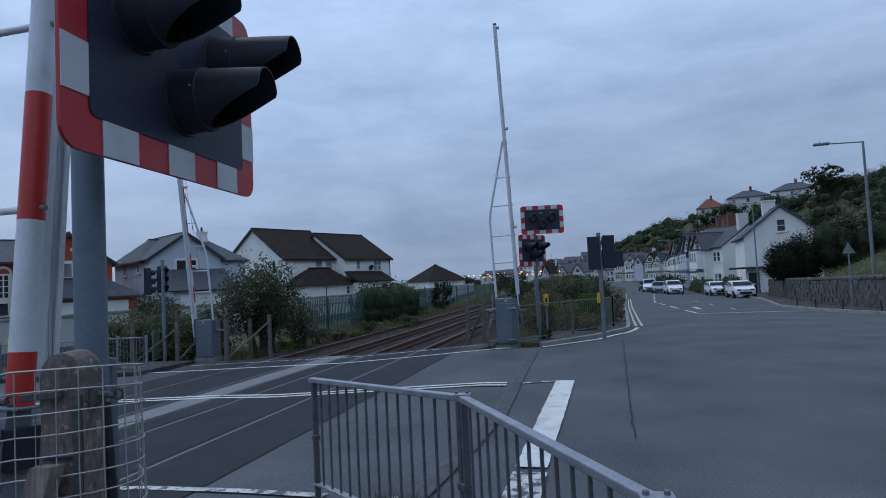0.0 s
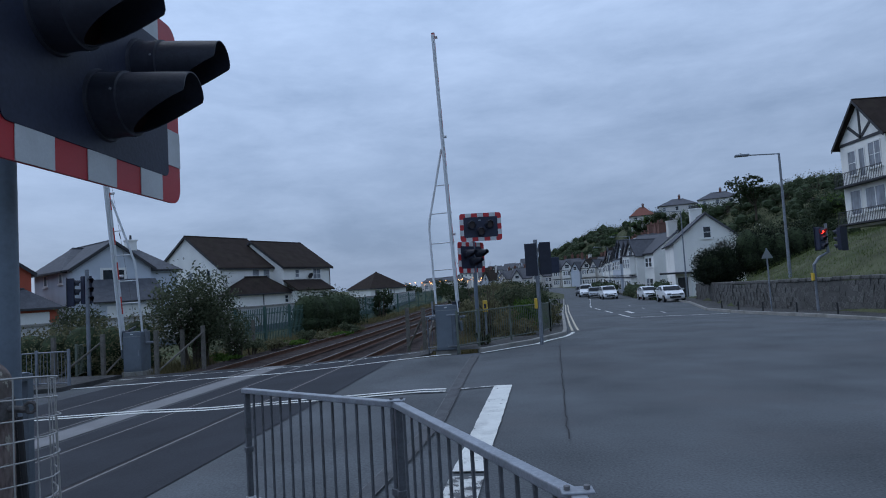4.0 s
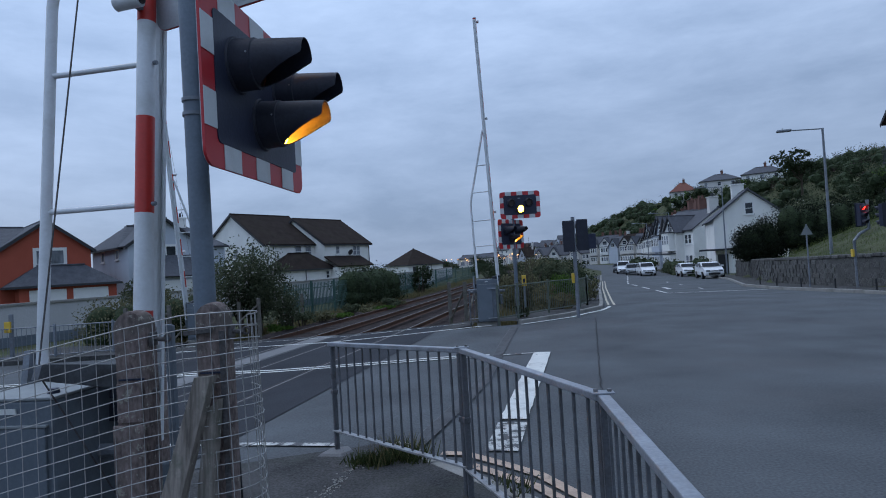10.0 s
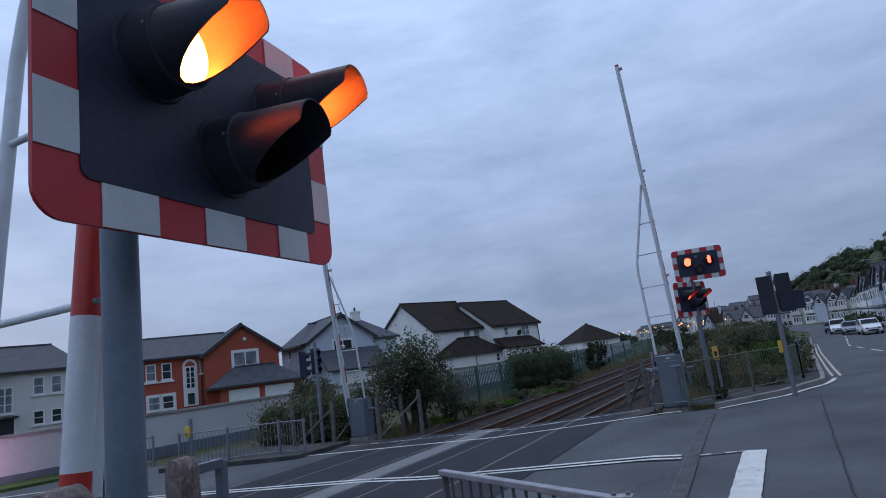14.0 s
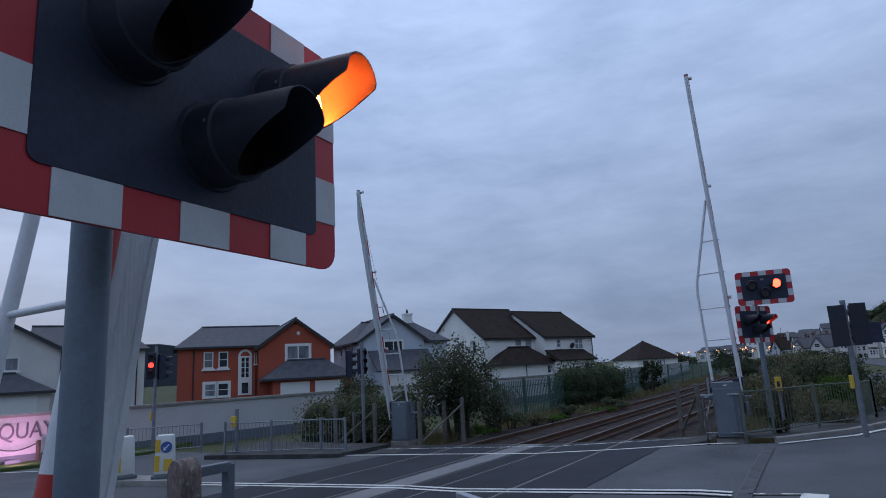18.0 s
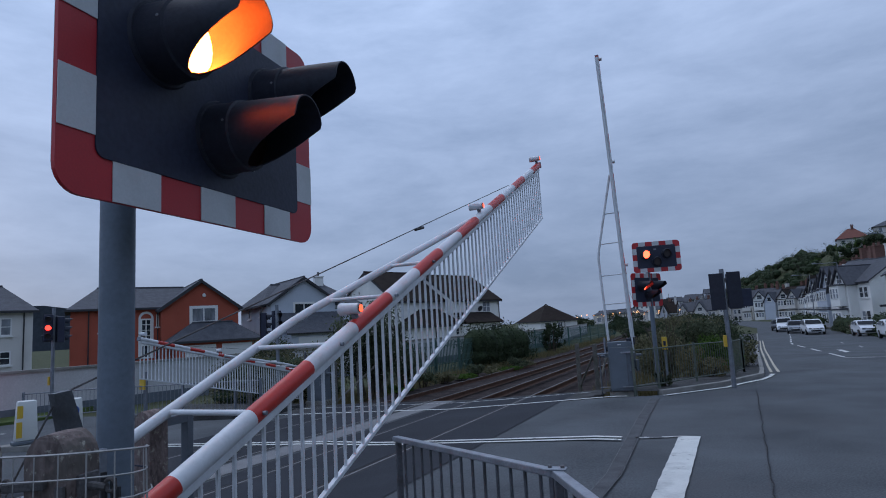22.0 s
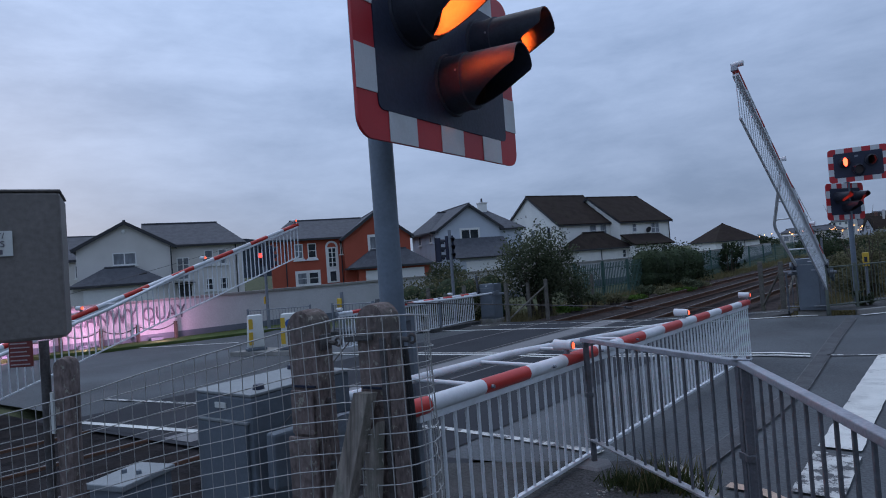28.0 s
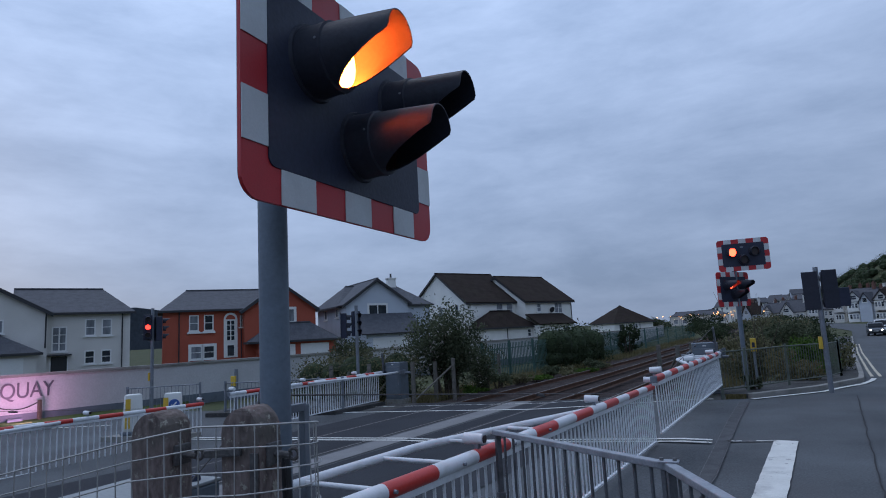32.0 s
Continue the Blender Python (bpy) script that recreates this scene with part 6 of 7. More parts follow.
def text_part(body, size, m, parent, material, align="CENTER"):
    c = bpy.data.curves.new("lettering", "FONT")
    c.body, c.size, c.align_x, c.extrude = body, size, align, 0.0006
    t = bpy.data.objects.new("lettering", c)
    scene.collection.objects.link(t)
    g = bpy.context.evaluated_depsgraph_get()
    me_ = bpy.data.meshes.new_from_object(t.evaluated_get(g))
    bpy.data.objects.remove(t)
    me_.materials.clear()
    me_.materials.append(M[material])
    ob = new("lettering", me_)
    ob.parent = parent
    ob.matrix_basis = m
    return ob


for i, (row, x) in enumerate((("LIGHT/", -0.135), ("SIGNALS", -0.135))):
    text_part(row, 0.021, Matrix.Translation((x, -0.0075, 1.907 - i * 0.019)) @ Matrix.Rotation(radians(90), 4, "X"), tb, "letter", "RIGHT")
part("text_bar", box(-0.23, -0.14, -0.0075, -0.0062, 1.87, 1.881), "letter", tb)


# ---------------- far corner: cabinet, gate, railings, signals ----------------
def pedestal(x, y, z, ang, label, h=1.25, w=0.56, d=0.52, lid="cab_grey"):
    """Barrier machine cabinet with lid, lifting eyes, front door and shaft."""
    m = Matrix.Translation((x, y, z)) @ Matrix.Rotation(radians(ang), 4, "Z")
    ob = thing("barrier_machine", label, "barrier machine", m, group="barrier machines")
    w, d = w / 2, d / 2
    part("cabinet", box(-w, w, -d, d, 0.1, h, 0.012), "cab_grey", ob)
    part("plinth", box(-w - 0.04, w + 0.04, -d - 0.04, d + 0.04, -0.1, 0.1, 0.01), "kerb", ob)
    dr = part("door", box(-w + 0.03, w - 0.03, -d - 0.016, -d - 0.001, 0.16, h - 0.125, 0.004), "cab_grey", ob)
    part("door_trim", box(-w + 0.02, w - 0.02, -d - 0.02, -d - 0.001, h - 0.122, h - 0.11, 0.002), "cab_lid", ob)
    part("label_plate", box(-0.05, 0.03, -d - 0.006, -d - 0.001, h - 0.06, h - 0.034), "plastic_white", ob, "small white plate")
    part("handle", box(w - 0.09, w - 0.06, -d - 0.04, -d - 0.017, h * 0.45, h * 0.58, 0.004), "galv", dr)
    part("lid", box(-w - 0.004, w + 0.004, -d - 0.004, d + 0.004, h, h + 0.014, 0.004), lid, ob, "weathered lid")
    for u, v in ((-w + 0.07, d - 0.08), (w - 0.07, -d + 0.1), (w - 0.07, d - 0.08)):
        part("lifting_eye", tube((u, v, h + 0.012), (u, v, h + 0.036), 0.028, 0.024, 10), "black", ob)
    part("shaft", tube((-w - 0.18, 0, h * 0.74), (w + 0.22, 0, h * 0.74), 0.035, seg=10), "galv", ob)
    return ob


pedestal(-0.29, 16.25, 0.0, 4, "grey steel barrier machine cabinet at the kerb")
pedestal(-9.72, 18.0, -0.32, 0, "grey steel barrier machine cabinet beside the shrubs")
pedestal(-11.15, 3.5, -0.32, 0, "grey steel barrier machine cabinet across the tracks", 1.1)
pedestal(-1.98, 2.06, -0.03, 0, "grey steel barrier machine cabinet behind the timber posts", 1.265, 0.42, 0.64, "cab_lid")


def gate_frame(pts, z, label):
    ob = thing("timber_gate", label, "gate")
    for i, (x, y) in enumerate(pts):
        part("post", box(-0.055, 0.055, -0.05, 0.05, z - 0.2, z + 1.3, 0.012, Matrix.Translation((x, y, 0))), "timber_grey", ob)
    for (x0, y0), (x1, y1) in zip(pts, pts[1:]):
        part("brace", tube((x0, y0, z + 0.1), (x1, y1, z + 1.1), 0.03, seg=6), "timber_grey", ob)
    return ob


gate_frame([(-1.55, 18.3), (-1.0, 17.55), (-0.75, 19.2)], -0.12, "grey timber cattle-guard gate beside the track")
gate_frame([(-11.6, 17.0), (-10.4, 17.4), (-10.1, 18.9)], -0.35, "grey timber cattle-guard gate beside the shrubs")
gate_frame([(-8.75, 17.3), (-8.0, 18.7)], -0.32, "grey timber brace fence beside the track")


def railing(pts, step, h, label, zf, m="green_paint", posts_every=True):
    ob = thing("railing", label, "railing")
    for (x0, y0), (x1, y1) in zip(pts, pts[1:]):
        z0, z1 = zf(x0, y0), zf(x1, y1)
        a, b = Vector((x0, y0, z0)), Vector((x1, y1, z1))
        for h_ in (0.12, h - 0.03):
            part("rail", tube(a + Vector((0, 0, h_)), b + Vector((0, 0, h_)), 0.017, seg=6), m, ob)
        n = max(2, int((b - a).length / step))
        for i in range(n):
            p = a + (b - a) * (i / n)
            if i:
                part("bar", tube(p + Vector((0, 0, 0.12)), p + Vector((0, 0, h - 0.03)), 0.008, seg=5), m, ob)
        part("post", box(-0.03, 0.03, -0.03, 0.03, z0 - 0.1, z0 + h + 0.03, 0.005, Matrix.Translation((x0, y0, 0))), m, ob)
    x, y = pts[-1]
    part("post", box(-0.03, 0.03, -0.03, 0.03, zf(x, y) - 0.1, zf(x, y) + h + 0.03, 0.005, Matrix.Translation((x, y, 0))), m, ob)
    return ob


M["rail_green"] = mat("faded_green_rail", (0.12, 0.14, 0.115), 0.7, 0.2, var=0.25, bump=0.1)
railing([(0.0, 15.95), (0.55, 16.5), (1.5, 17.9), (2.6, 19.5), (3.0, 20.8)], 0.11, 1.0, "rusting green pedestrian railing round the far corner", lambda x, y: gz(x, y) + 0.08, "rail_green")
railing([(3.0, 20.8), (3.4, 23.5), (4.4, 32)], 0.16, 1.0, "rusting green pedestrian railing along the road", lambda x, y: gz(x, y) + 0.08, "rail_green")
railing([(-13.75, 14.55), (-12.4, 15.0), (-11.0, 15.5), (-10.0, 15.3)], 0.11, 0.95, "grey pedestrian railing across the tracks", lambda x, y: gz(x, y) + 0.05, "galv")
railing([(-17.6, 14.2), (-15.9, 15.6)], 0.11, 0.85, "grey pedestrian railing on the island", lambda x, y: gz(x, y) + 0.05, "galv")
railing([(-14.5, 20.2), (-12.5, 21.2), (-11.2, 17.4)], 0.12, 1.0, "dark railing behind the barrier", lambda x, y: gz(x, y), "rail_green")
guard_rail("guard_rail", [(-0.8, 16.1, 0.98), (0.0, 15.95, 1.0)], "short grey rail beside the barrier machine", 0.12, 0.0)
solid("pavement_island", poly([(-14.2, 14.2, -0.2), (-10.0, 14.9, -0.2), (-9.6, 17.0, -0.2), (-15, 17.5, -0.2)], (0, 0, -0.25)), "pavement", "tarmac footway across the tracks", "pavement", kind="structure")
solid("pavement_island", poly([(-13.5, 10.3, -0.21), (-11.5, 10.75, -0.21), (-11.3, 11.3, -0.21), (-13.3, 11.2, -0.21)], (0, 0, -0.25)), "kerb", "concrete traffic island with white bollards", "island", kind="structure")
STRIP_X = [-0.75, -1.5, -2.5, -3.5, -4.5, -5.5, -6.5, -8, -9.6]
solid("pavement_strip", grid_sheet(STRIP_X, [15.62, 16.4, 17.3], lambda x, y: gz(x, y) + 0.008), "pavement", "narrow footway over the tracks", "pavement", kind="structure")
solid("pavement_strip", grid_sheet([-2.6, -3.5, -4.5, -5.5, -6.5, -8, -9.6, -10.8], [4.4, 4.7, 4.9], lambda x, y: gz(x, y) + 0.006), "asphalt_dark", "narrow footway over the tracks", "pavement", kind="structure")


def traffic_head(ob, m, lit=None, back=True, mat_back="visor"):
    """A three-lamp signal head; it faces -Y of m."""
    base = new("signal_head", done("signal_head", box(-0.13, 0.13, -0.09, 0.1, -0.42, 0.42, 0.02), "black"))
    base.parent = ob
    base.matrix_basis = m
    base["label"] = "black three-lamp signal head"
    for i, z in enumerate((0.27, 0.0, -0.27)):
        on = lit == i
        part("lens", tube((0, -0.101, z), (0, -0.125, z), 0.088, 0.084, 18), ("glow_soft_red" if on else "lens_dark"), base, "lit red lens" if on else "dark lens")
        bm = bmesh.new()
        prev = None
        for k in range(13):
            a = radians(-40 + 260 * k / 12)
            ln = 0.1 + 0.12 * max(0.0, math.sin(a))
            cur = [bm.verts.new((0.098 * math.cos(a), -0.1, z + 0.098 * math.sin(a))), bm.verts.new((0.098 * math.cos(a), -0.1 - ln, z + 0.098 * math.sin(a) - 0.02)), bm.verts.new((0.092 * math.cos(a), -0.1 - ln, z + 0.092 * math.sin(a) - 0.02)), bm.verts.new((0.092 * math.cos(a), -0.1, z + 0.092 * math.sin(a)))]
            if prev:
                for q in range(4):
                    bm.faces.new((prev[q], prev[(q + 1) % 4], cur[(q + 1) % 4], cur[q]))
            prev = cur
        part("hood", bm, "visor", base)
    if back:
        part("backing_board", box(-0.165, 0.165, 0.1, 0.112, -0.45, 0.45, 0.004), mat_back, base, "black backing board")
    return base


M["glow_soft_red"] = mat("lit_signal_red", (0.7, 0.05, 0.04), 0.3, var=0.0, bump=0.0, emit=(1.0, 0.03, 0.02), strength=5.0)


def traffic_signal(x, y, z, h, label, heads, crank=0.0, box_at=None):
    ob = thing("traffic_signal", label, "traffic signal", Matrix.Translation((x, y, z)), group="traffic signals")
    if crank:
        part("post", path_tube([(0, 0, -0.1), (0, 0, h * 0.52), (crank * 0.35, 0, h * 0.6), (crank, 0, h * 0.66), (crank, 0, h)], 0.055, 12), "galv", ob, "cranked grey post", smooth=True)
    else:
        part("post", tube((0, 0, -0.1), (0, 0, h), 0.055, seg=14), "galv", ob, smooth=True)
    for m, lit, back in heads:
        traffic_head(ob, m, lit, back)
    if box_at:
        part("push_button", box(-0.125, -0.05, -0.07, 0.06, box_at, box_at + 0.28, 0.01), "plastic_yellow", ob, "yellow push-button unit")
    return ob


T, R = Matrix.Translation, lambda a: Matrix.Rotation(radians(a), 4, "Z")
traffic_signal(2.27, 16.99, 0.05, 2.85, "traffic signal with black backing boards seen from behind", [(T((-0.13, 0.06, 2.3)) @ R(172), None, True), (T((0.23, 0.1, 2.32)) @ R(195), None, True), (T((0.5, 0.16, 2.12)) @ R(200) @ Matrix.Diagonal((0.95, 0.95, 0.52, 1)), None, False)], box_at=0.95)
traffic_signal(13.25, 23.4, 0.1, 3.15, "cranked traffic signal showing red beside the stone wall", [(T((0.28, -0.05, 2.6)) @ R(20), 0, True), (T((1.15, 0.1, 2.55)) @ R(200), None, True)], crank=0.55, box_at=1.05)
traffic_signal(-11.0, 17.67, -0.32, 3.2, "traffic signal on a plain grey post by the shrubs", [(T((-0.5, 0.0, 2.55)) @ R(120), None, True), (T((-0.12, 0.15, 2.6)) @ R(60), None, False)])
traffic_signal(-18.0, 15.45, -0.3, 3.5, "traffic signal showing red across the tracks", [(T((-0.02, -0.16, 2.85)) @ R(48), 1, True), (T((-0.16, 0.1, 2.8)) @ R(-30), None, True), (T((0.16, 0.16, 2.78)) @ R(140), None, False)], box_at=1.0)
for x, y in ((-13.5, 14.75),):
    p = thing("push_button_post", "short grey post with a yellow push-button unit", "post", T((x, y, -0.3)))
    part("post", tube((0, 0, -0.1), (0, 0, 1.35), 0.06, seg=12), "galv", p)
    part("push_button", box(-0.12, 0.06, -0.12, -0.06, 0.85, 1.15, 0.01), "plastic_yellow", p, "yellow push-button unit")
p = thing("telephone_cabinet", "small yellow telephone box on a post", "telephone box", T((0.78, 17.15, 0)))
part("post", tube((0, 0, -0.1), (0, 0, 0.98), 0.025, seg=8), "galv", p)
part("case", box(-0.065, 0.065, -0.06, 0.06, 0.98, 1.3, 0.012), "plastic_yellow", p)
part("window", box(-0.03, 0.03, -0.064, -0.06, 1.08, 1.2), "black", p)


def keep_left_bollard(x, y, z, ang, label, disc=True):
    ob = thing("traffic_bollard", label, "bollard", T((x, y, z)) @ R(ang), group="traffic bollards")
    bm = box(-0.22, 0.22, -0.13, 0.13, 0.08, 0.95, 0.04)
    for v in bm.verts:
        v.co.x *= lerp(1.0, 0.82, v.co.z / 0.95)
    part("shell", bm, "plastic_white", ob, "white moulded shell", smooth=True)
    part("foot", box(-0.26, 0.26, -0.17, 0.17, 0, 0.08, 0.02), "cab_grey", ob)
    part("yellow_panel", box(-0.2, -0.09, -0.14, -0.132, 0.16, 0.5), "plastic_yellow", ob, "yellow reflective panel")
    part("yellow_panel", box(-0.19, -0.08, -0.139, -0.131, 0.58, 0.85), "plastic_yellow", ob, "yellow reflective panel")
    if not disc:
        return ob
    part("yellow_panel", box(0.0, 0.19, -0.14, -0.132, 0.16, 0.42), "plastic_yellow", ob, "yellow reflective panel")
    d = part("sign_disc", tube((0.05, -0.131, 0.68), (0.05, -0.142, 0.68), 0.125, seg=20), "blue", ob, "blue arrow disc")
    arrow = bmesh.new()
    mm = Matrix.Translation((0.05, -0.1435, 0.68)) @ Matrix.Rotation(radians(45), 4, "Y")
    bm_box(arrow, -0.015, 0.015, -0.001, 0.001, -0.06, 0.08, mm)
    bm_poly(arrow, [(-0.05, 0.001, -0.04), (0.05, 0.001, -0.04), (0, 0.001, -0.1)], (0, -0.002, 0), mm)
    part("arrow", arrow, "plastic_white", d)
    return ob


keep_left_bollard(-12.95, 10.75, -0.21, 62, "white moulded traffic bollard with yellow panels", disc=False)
keep_left_bollard(-11.95, 11.05, -0.21, 38, "white moulded traffic bollard with a blue arrow disc")


# ---------------- street lamps and signs on the hill side ----------------
def street_lamp(x, y, z, h, reach, ang, label):
    ob = thing("street_lamp", label, "street lamp", T((x, y, z)) @ R(ang), group="street lamps")
    part("column", tube((0, 0, -0.3), (0, 0, h), 0.085, 0.05, 12), "galv", ob, smooth=True)
    part("arm", tube((0, 0, h - 0.03), (reach, 0, h + 0.05), 0.03, seg=8), "galv", ob, smooth=True)
    bm = box(reach - 0.05, reach + 0.62, -0.12, 0.12, h - 0.02, h + 0.1, 0.04)
    part("lantern", bm, "galv", ob, "flat grey lantern")
    part("photocell", box(reach + 0.2, reach + 0.26, -0.03, 0.03, h + 0.1, h + 0.18), "upvc", ob)
    return ob


street_lamp(16.05, 30.7, 0.5, 6.85, -2.0, -8, "tall galvanised street lamp on the grass bank")
street_lamp(21.7, 61.7, -1.0, 8.8, -2.6, 0, "tall galvanised street lamp beside the parked cars")
street_lamp(22.5, 85.0, -1.2, 8.2, -2.6, 0, "tall galvanised street lamp along the terrace")
street_lamp(25.5, 112.0, -1.2, 8.2, -2.6, 0, "tall galvanised street lamp along the terrace")
ts = thing("warning_sign", "triangular warning sign seen from behind on a thin post", "road sign", T((12.6, 25.6, 0.2)))
part("post", tube((0, 0, -0.3), (0, 0, 2.33), 0.03, seg=10), "galv", ts)
part("plate", poly([(-0.24, -0.02, 1.9), (0.24, -0.02, 1.9), (0.0, -0.02, 2.33)], (0, -0.006, 0)), "sign_back", ts, "grey triangular plate")
for i in range(5):
    y = 21.2 + i * 2.3
    solid("low_bollard", tube((0, 0, -0.1), (0, 0, 0.38), 0.032, seg=10), "cable", "short black kerb bollard", "bollard", T((table(RIGHT_KERB, y) + 0.35, y, gz(13, y) + 0.1)), group="kerb bollards")


# ---------------- stone wall below the bank ----------------
WALL_LINE = [(y, table(RIGHT_KERB, y) + 1.55) for y in (10, 14, 18, 20, 22, 24, 26, 28, 30, 32, 34, 36, 38, 40, 42, 44, 46, 48, 50)]
sw = thing("stone_wall", "grey rubble stone retaining wall below the grass bank", "wall", kind="structure")
for (y0, x0), (y1, x1) in zip(WALL_LINE, WALL_LINE[1:]):
    pts = [(x0 + 0.03, y0, -0.4), (x1 + 0.03, y1, -0.7), (x1 + 0.03, y1, gz(13, y1) + 1.2), (x0 + 0.03, y0, gz(13, y0) + 1.2)]
    part("wall_core", poly(pts, (0.4, 0, 0)), "mortar", sw)
stone_meshes = []
srng = random.Random(3)
for k in range(10):
    w, hh = srng.uniform(0.28, 0.55), srng.uniform(0.15, 0.24)
    bm = bmesh.new()
    bm_poly(bm, [(0, -w / 2 + srng.uniform(0, 0.04), -hh / 2), (0, w / 2 - srng.uniform(0, 0.05), -hh / 2 + srng.uniform(0, 0.03)), (0, w / 2 - srng.uniform(0, 0.03), hh / 2 - srng.uniform(0, 0.03)), (0, -w / 2 + srng.uniform(0, 0.05), hh / 2)], (0.1, 0, 0))
    stone_meshes.append((w, hh, done("stone", bm, "stone")))
count = 0
for row in range(6):
    y = 19.0
    z = 0.12 + row * 0.2
    while y < 38 and count < 300:
        w, hh, sm = srng.choice(stone_meshes)
        st = new("stone", sm)
        st.parent = sw
        x = table([(q, p) for q, p in WALL_LINE], y)
        x2 = table([(q, p) for q, p in WALL_LINE], y + 0.3)
        st.matrix_basis = T((x + srng.uniform(-0.01, 0.025), y + w / 2, gz(13, y) + z)) @ R(-math.degrees(math.atan2(x2 - x, 0.3)))
        y += w + 0.03
        count += 1
rest = bmesh.new()
for row in range(6):
    y = 38.2
    while y < 49.6:
        w, hh, sm = srng.choice(stone_meshes)
        x = table([(q, p) for q, p in WALL_LINE], y)
        x2 = table([(q, p) for q, p in WALL_LINE], y + 0.3)
        bm_box(rest, -0.02, 0.08, -w / 2, w / 2, -hh / 2, hh / 2, T((x + srng.uniform(-0.01, 0.025), y + w / 2, gz(13, y) + 0.12 + row * 0.2)) @ R(-math.degrees(math.atan2(x2 - x, 0.3))))
        y += w + 0.03
o = part("wall_stones", rest, "stone", sw)
o["kind"] = "stuff"
for row in range(1):
    y = 19.0
    while y < 49.8:
        x = table([(q, p) for q, p in WALL_LINE], y)
        cw = 0.5
        cp = part("coping_stone", box(0.0, 0.46, -cw / 2 + 0.01, cw / 2 - 0.01, -0.06, 0.08, 0.03), "stone", sw)
        cp.matrix_basis = T((x - 0.02, y, gz(13, y) + 1.27 + srng.uniform(-0.015, 0.02)))
        y += cw


# ---------------- parked cars ----------------
def car(x, y, z, ang, paint, label, l=3.9, w=1.7, h=1.5, tall=0.0):
    """A small hatchback facing -Y."""
    ob = thing("car", label, "car", T((x, y, z)) @ R(ang), group="parked cars")
    prof = [(-l / 2, 0.28), (-l / 2 - 0.03, 0.5), (-l / 2 + 0.06, 0.74), (-l * 0.235, 0.95 + tall * 0.1), (-l * 0.06, h - 0.07), (l * 0.05, h), (l * 0.3, h - 0.03), (l * 0.44, h - 0.35), (l / 2 - 0.04, 0.95), (l / 2, 0.5), (l / 2 - 0.04, 0.28)]
    bm = bmesh.new()
    rings = []
    for s in (-1, 1):
        rings.append([bm.verts.new((s * (1 - 0.14 * max(0.0, (-2 * yy / l - 0.6) / 0.4)) * (w / 2 - (0.16 * max(0, (zz - 0.9) / (h - 0.9)) if zz > 0.9 else 0)), yy, zz)) for yy, zz in prof])
    n = len(prof)
    for k in range(n):
        bm.faces.new((rings[0][k], rings[0][(k + 1) % n], rings[1][(k + 1) % n], rings[1][k]))
    bm.faces.new(rings[0])
    bm.faces.new(rings[1][::-1])
    bmesh.ops.bevel(bm, geom=list(bm.edges), offset=0.11, segments=3, affect="EDGES", profile=0.6)
    body = part("body", bm, paint, ob, smooth=True)
    wz0, wz1 = 1.0 + tall * 0.1, h - 0.1
    a0, a1 = -l * 0.226, -l * 0.075
    part("windscreen", poly([(-w * 0.42, a0 + 0.0, wz0 + 0.02), (w * 0.42, a0, wz0 + 0.02), (w * 0.37, a1, wz1), (-w * 0.37, a1, wz1)], (0, -0.05, 0.015)), "car_glass", ob)
    for s in (-1, 1):
        part("side_window", poly([(s * (w / 2 - 0.02), a0 + 0.35, wz0 - 0.02), (s * (w / 2 - 0.02), l * 0.38, wz0), (s * (w / 2 - 0.135), l * 0.3, wz1), (s * (w / 2 - 0.135), a1 + 0.15, wz1)], (s * 0.03, 0, 0)), "car_glass", ob)
        part("headlight", box(s * w * 0.28 - 0.16, s * w * 0.28 + 0.16, -l / 2 - 0.01, -l / 2 + 0.16, 0.6, 0.74, 0.03), "car_lamp", ob, "clear headlight")
        part("mirror", box(s * (w / 2 + 0.02) - 0.07, s * (w / 2 + 0.02) + 0.09 * s + 0.07, a0 + 0.3, a0 + 0.42, 0.96, 1.08, 0.02), paint, ob)
        for yy in (-l * 0.31, l * 0.31):
            wh = part("wheel", tube((s * (w / 2 - 0.19), yy, 0.3), (s * (w / 2 + 0.01), yy, 0.3), 0.3, seg=18), "rubber", ob, "black tyre")
            part("rim", tube((s * (w / 2 + 0.011), yy, 0.3), (s * (w / 2 + 0.022), yy, 0.3), 0.19, seg=12), "car_silver", wh)
    part("grille", box(-w * 0.26, w * 0.26, -l / 2 - 0.035, -l / 2 + 0.05, 0.36, 0.52, 0.02), "rubber", ob, "black lower grille")
    part("grille", box(-w * 0.16, w * 0.16, -l / 2 - 0.03, -l / 2 + 0.08, 0.62, 0.69, 0.01), "rubber", ob)
    part("number_plate", box(-0.26, 0.26, -l / 2 - 0.045, -l / 2 - 0.036, 0.53, 0.63), "plastic_white", ob, "pale number plate")
    return ob


car(16.65, 51.0, gz(16, 51), -6, "car_white", "small white hatchback parked at the kerb", 3.7, 1.65, 1.36)
car(18.1, 62.4, gz(17, 62), -5, "car_white", "small white hatchback parked behind another", 3.7, 1.65, 1.36)
car(17.5, 78.0, gz(16, 78), -5, "car_white", "white pickup parked facing the crossing", 5.0, 1.85, 1.65, 1.5)
car(17.0, 84.0, gz(16, 84), -11, "car_silver", "silver car parked in the row", 4.3, 1.75, 1.5)
car(17.1, 90.8, gz(16, 90), -11, "car_white", "pale van parked in the row", 4.9, 1.9, 1.8, 2)
car(17.6, 97.5, gz(17, 97), -10, "car_dark", "dark car parked in the row", 4.3, 1.75, 1.5)
moving_car = car(14.0, 120.0, gz(14, 120), 12, "car_dark", "dark car driving up the road with its headlights on", 4.3, 1.75, 1.5)
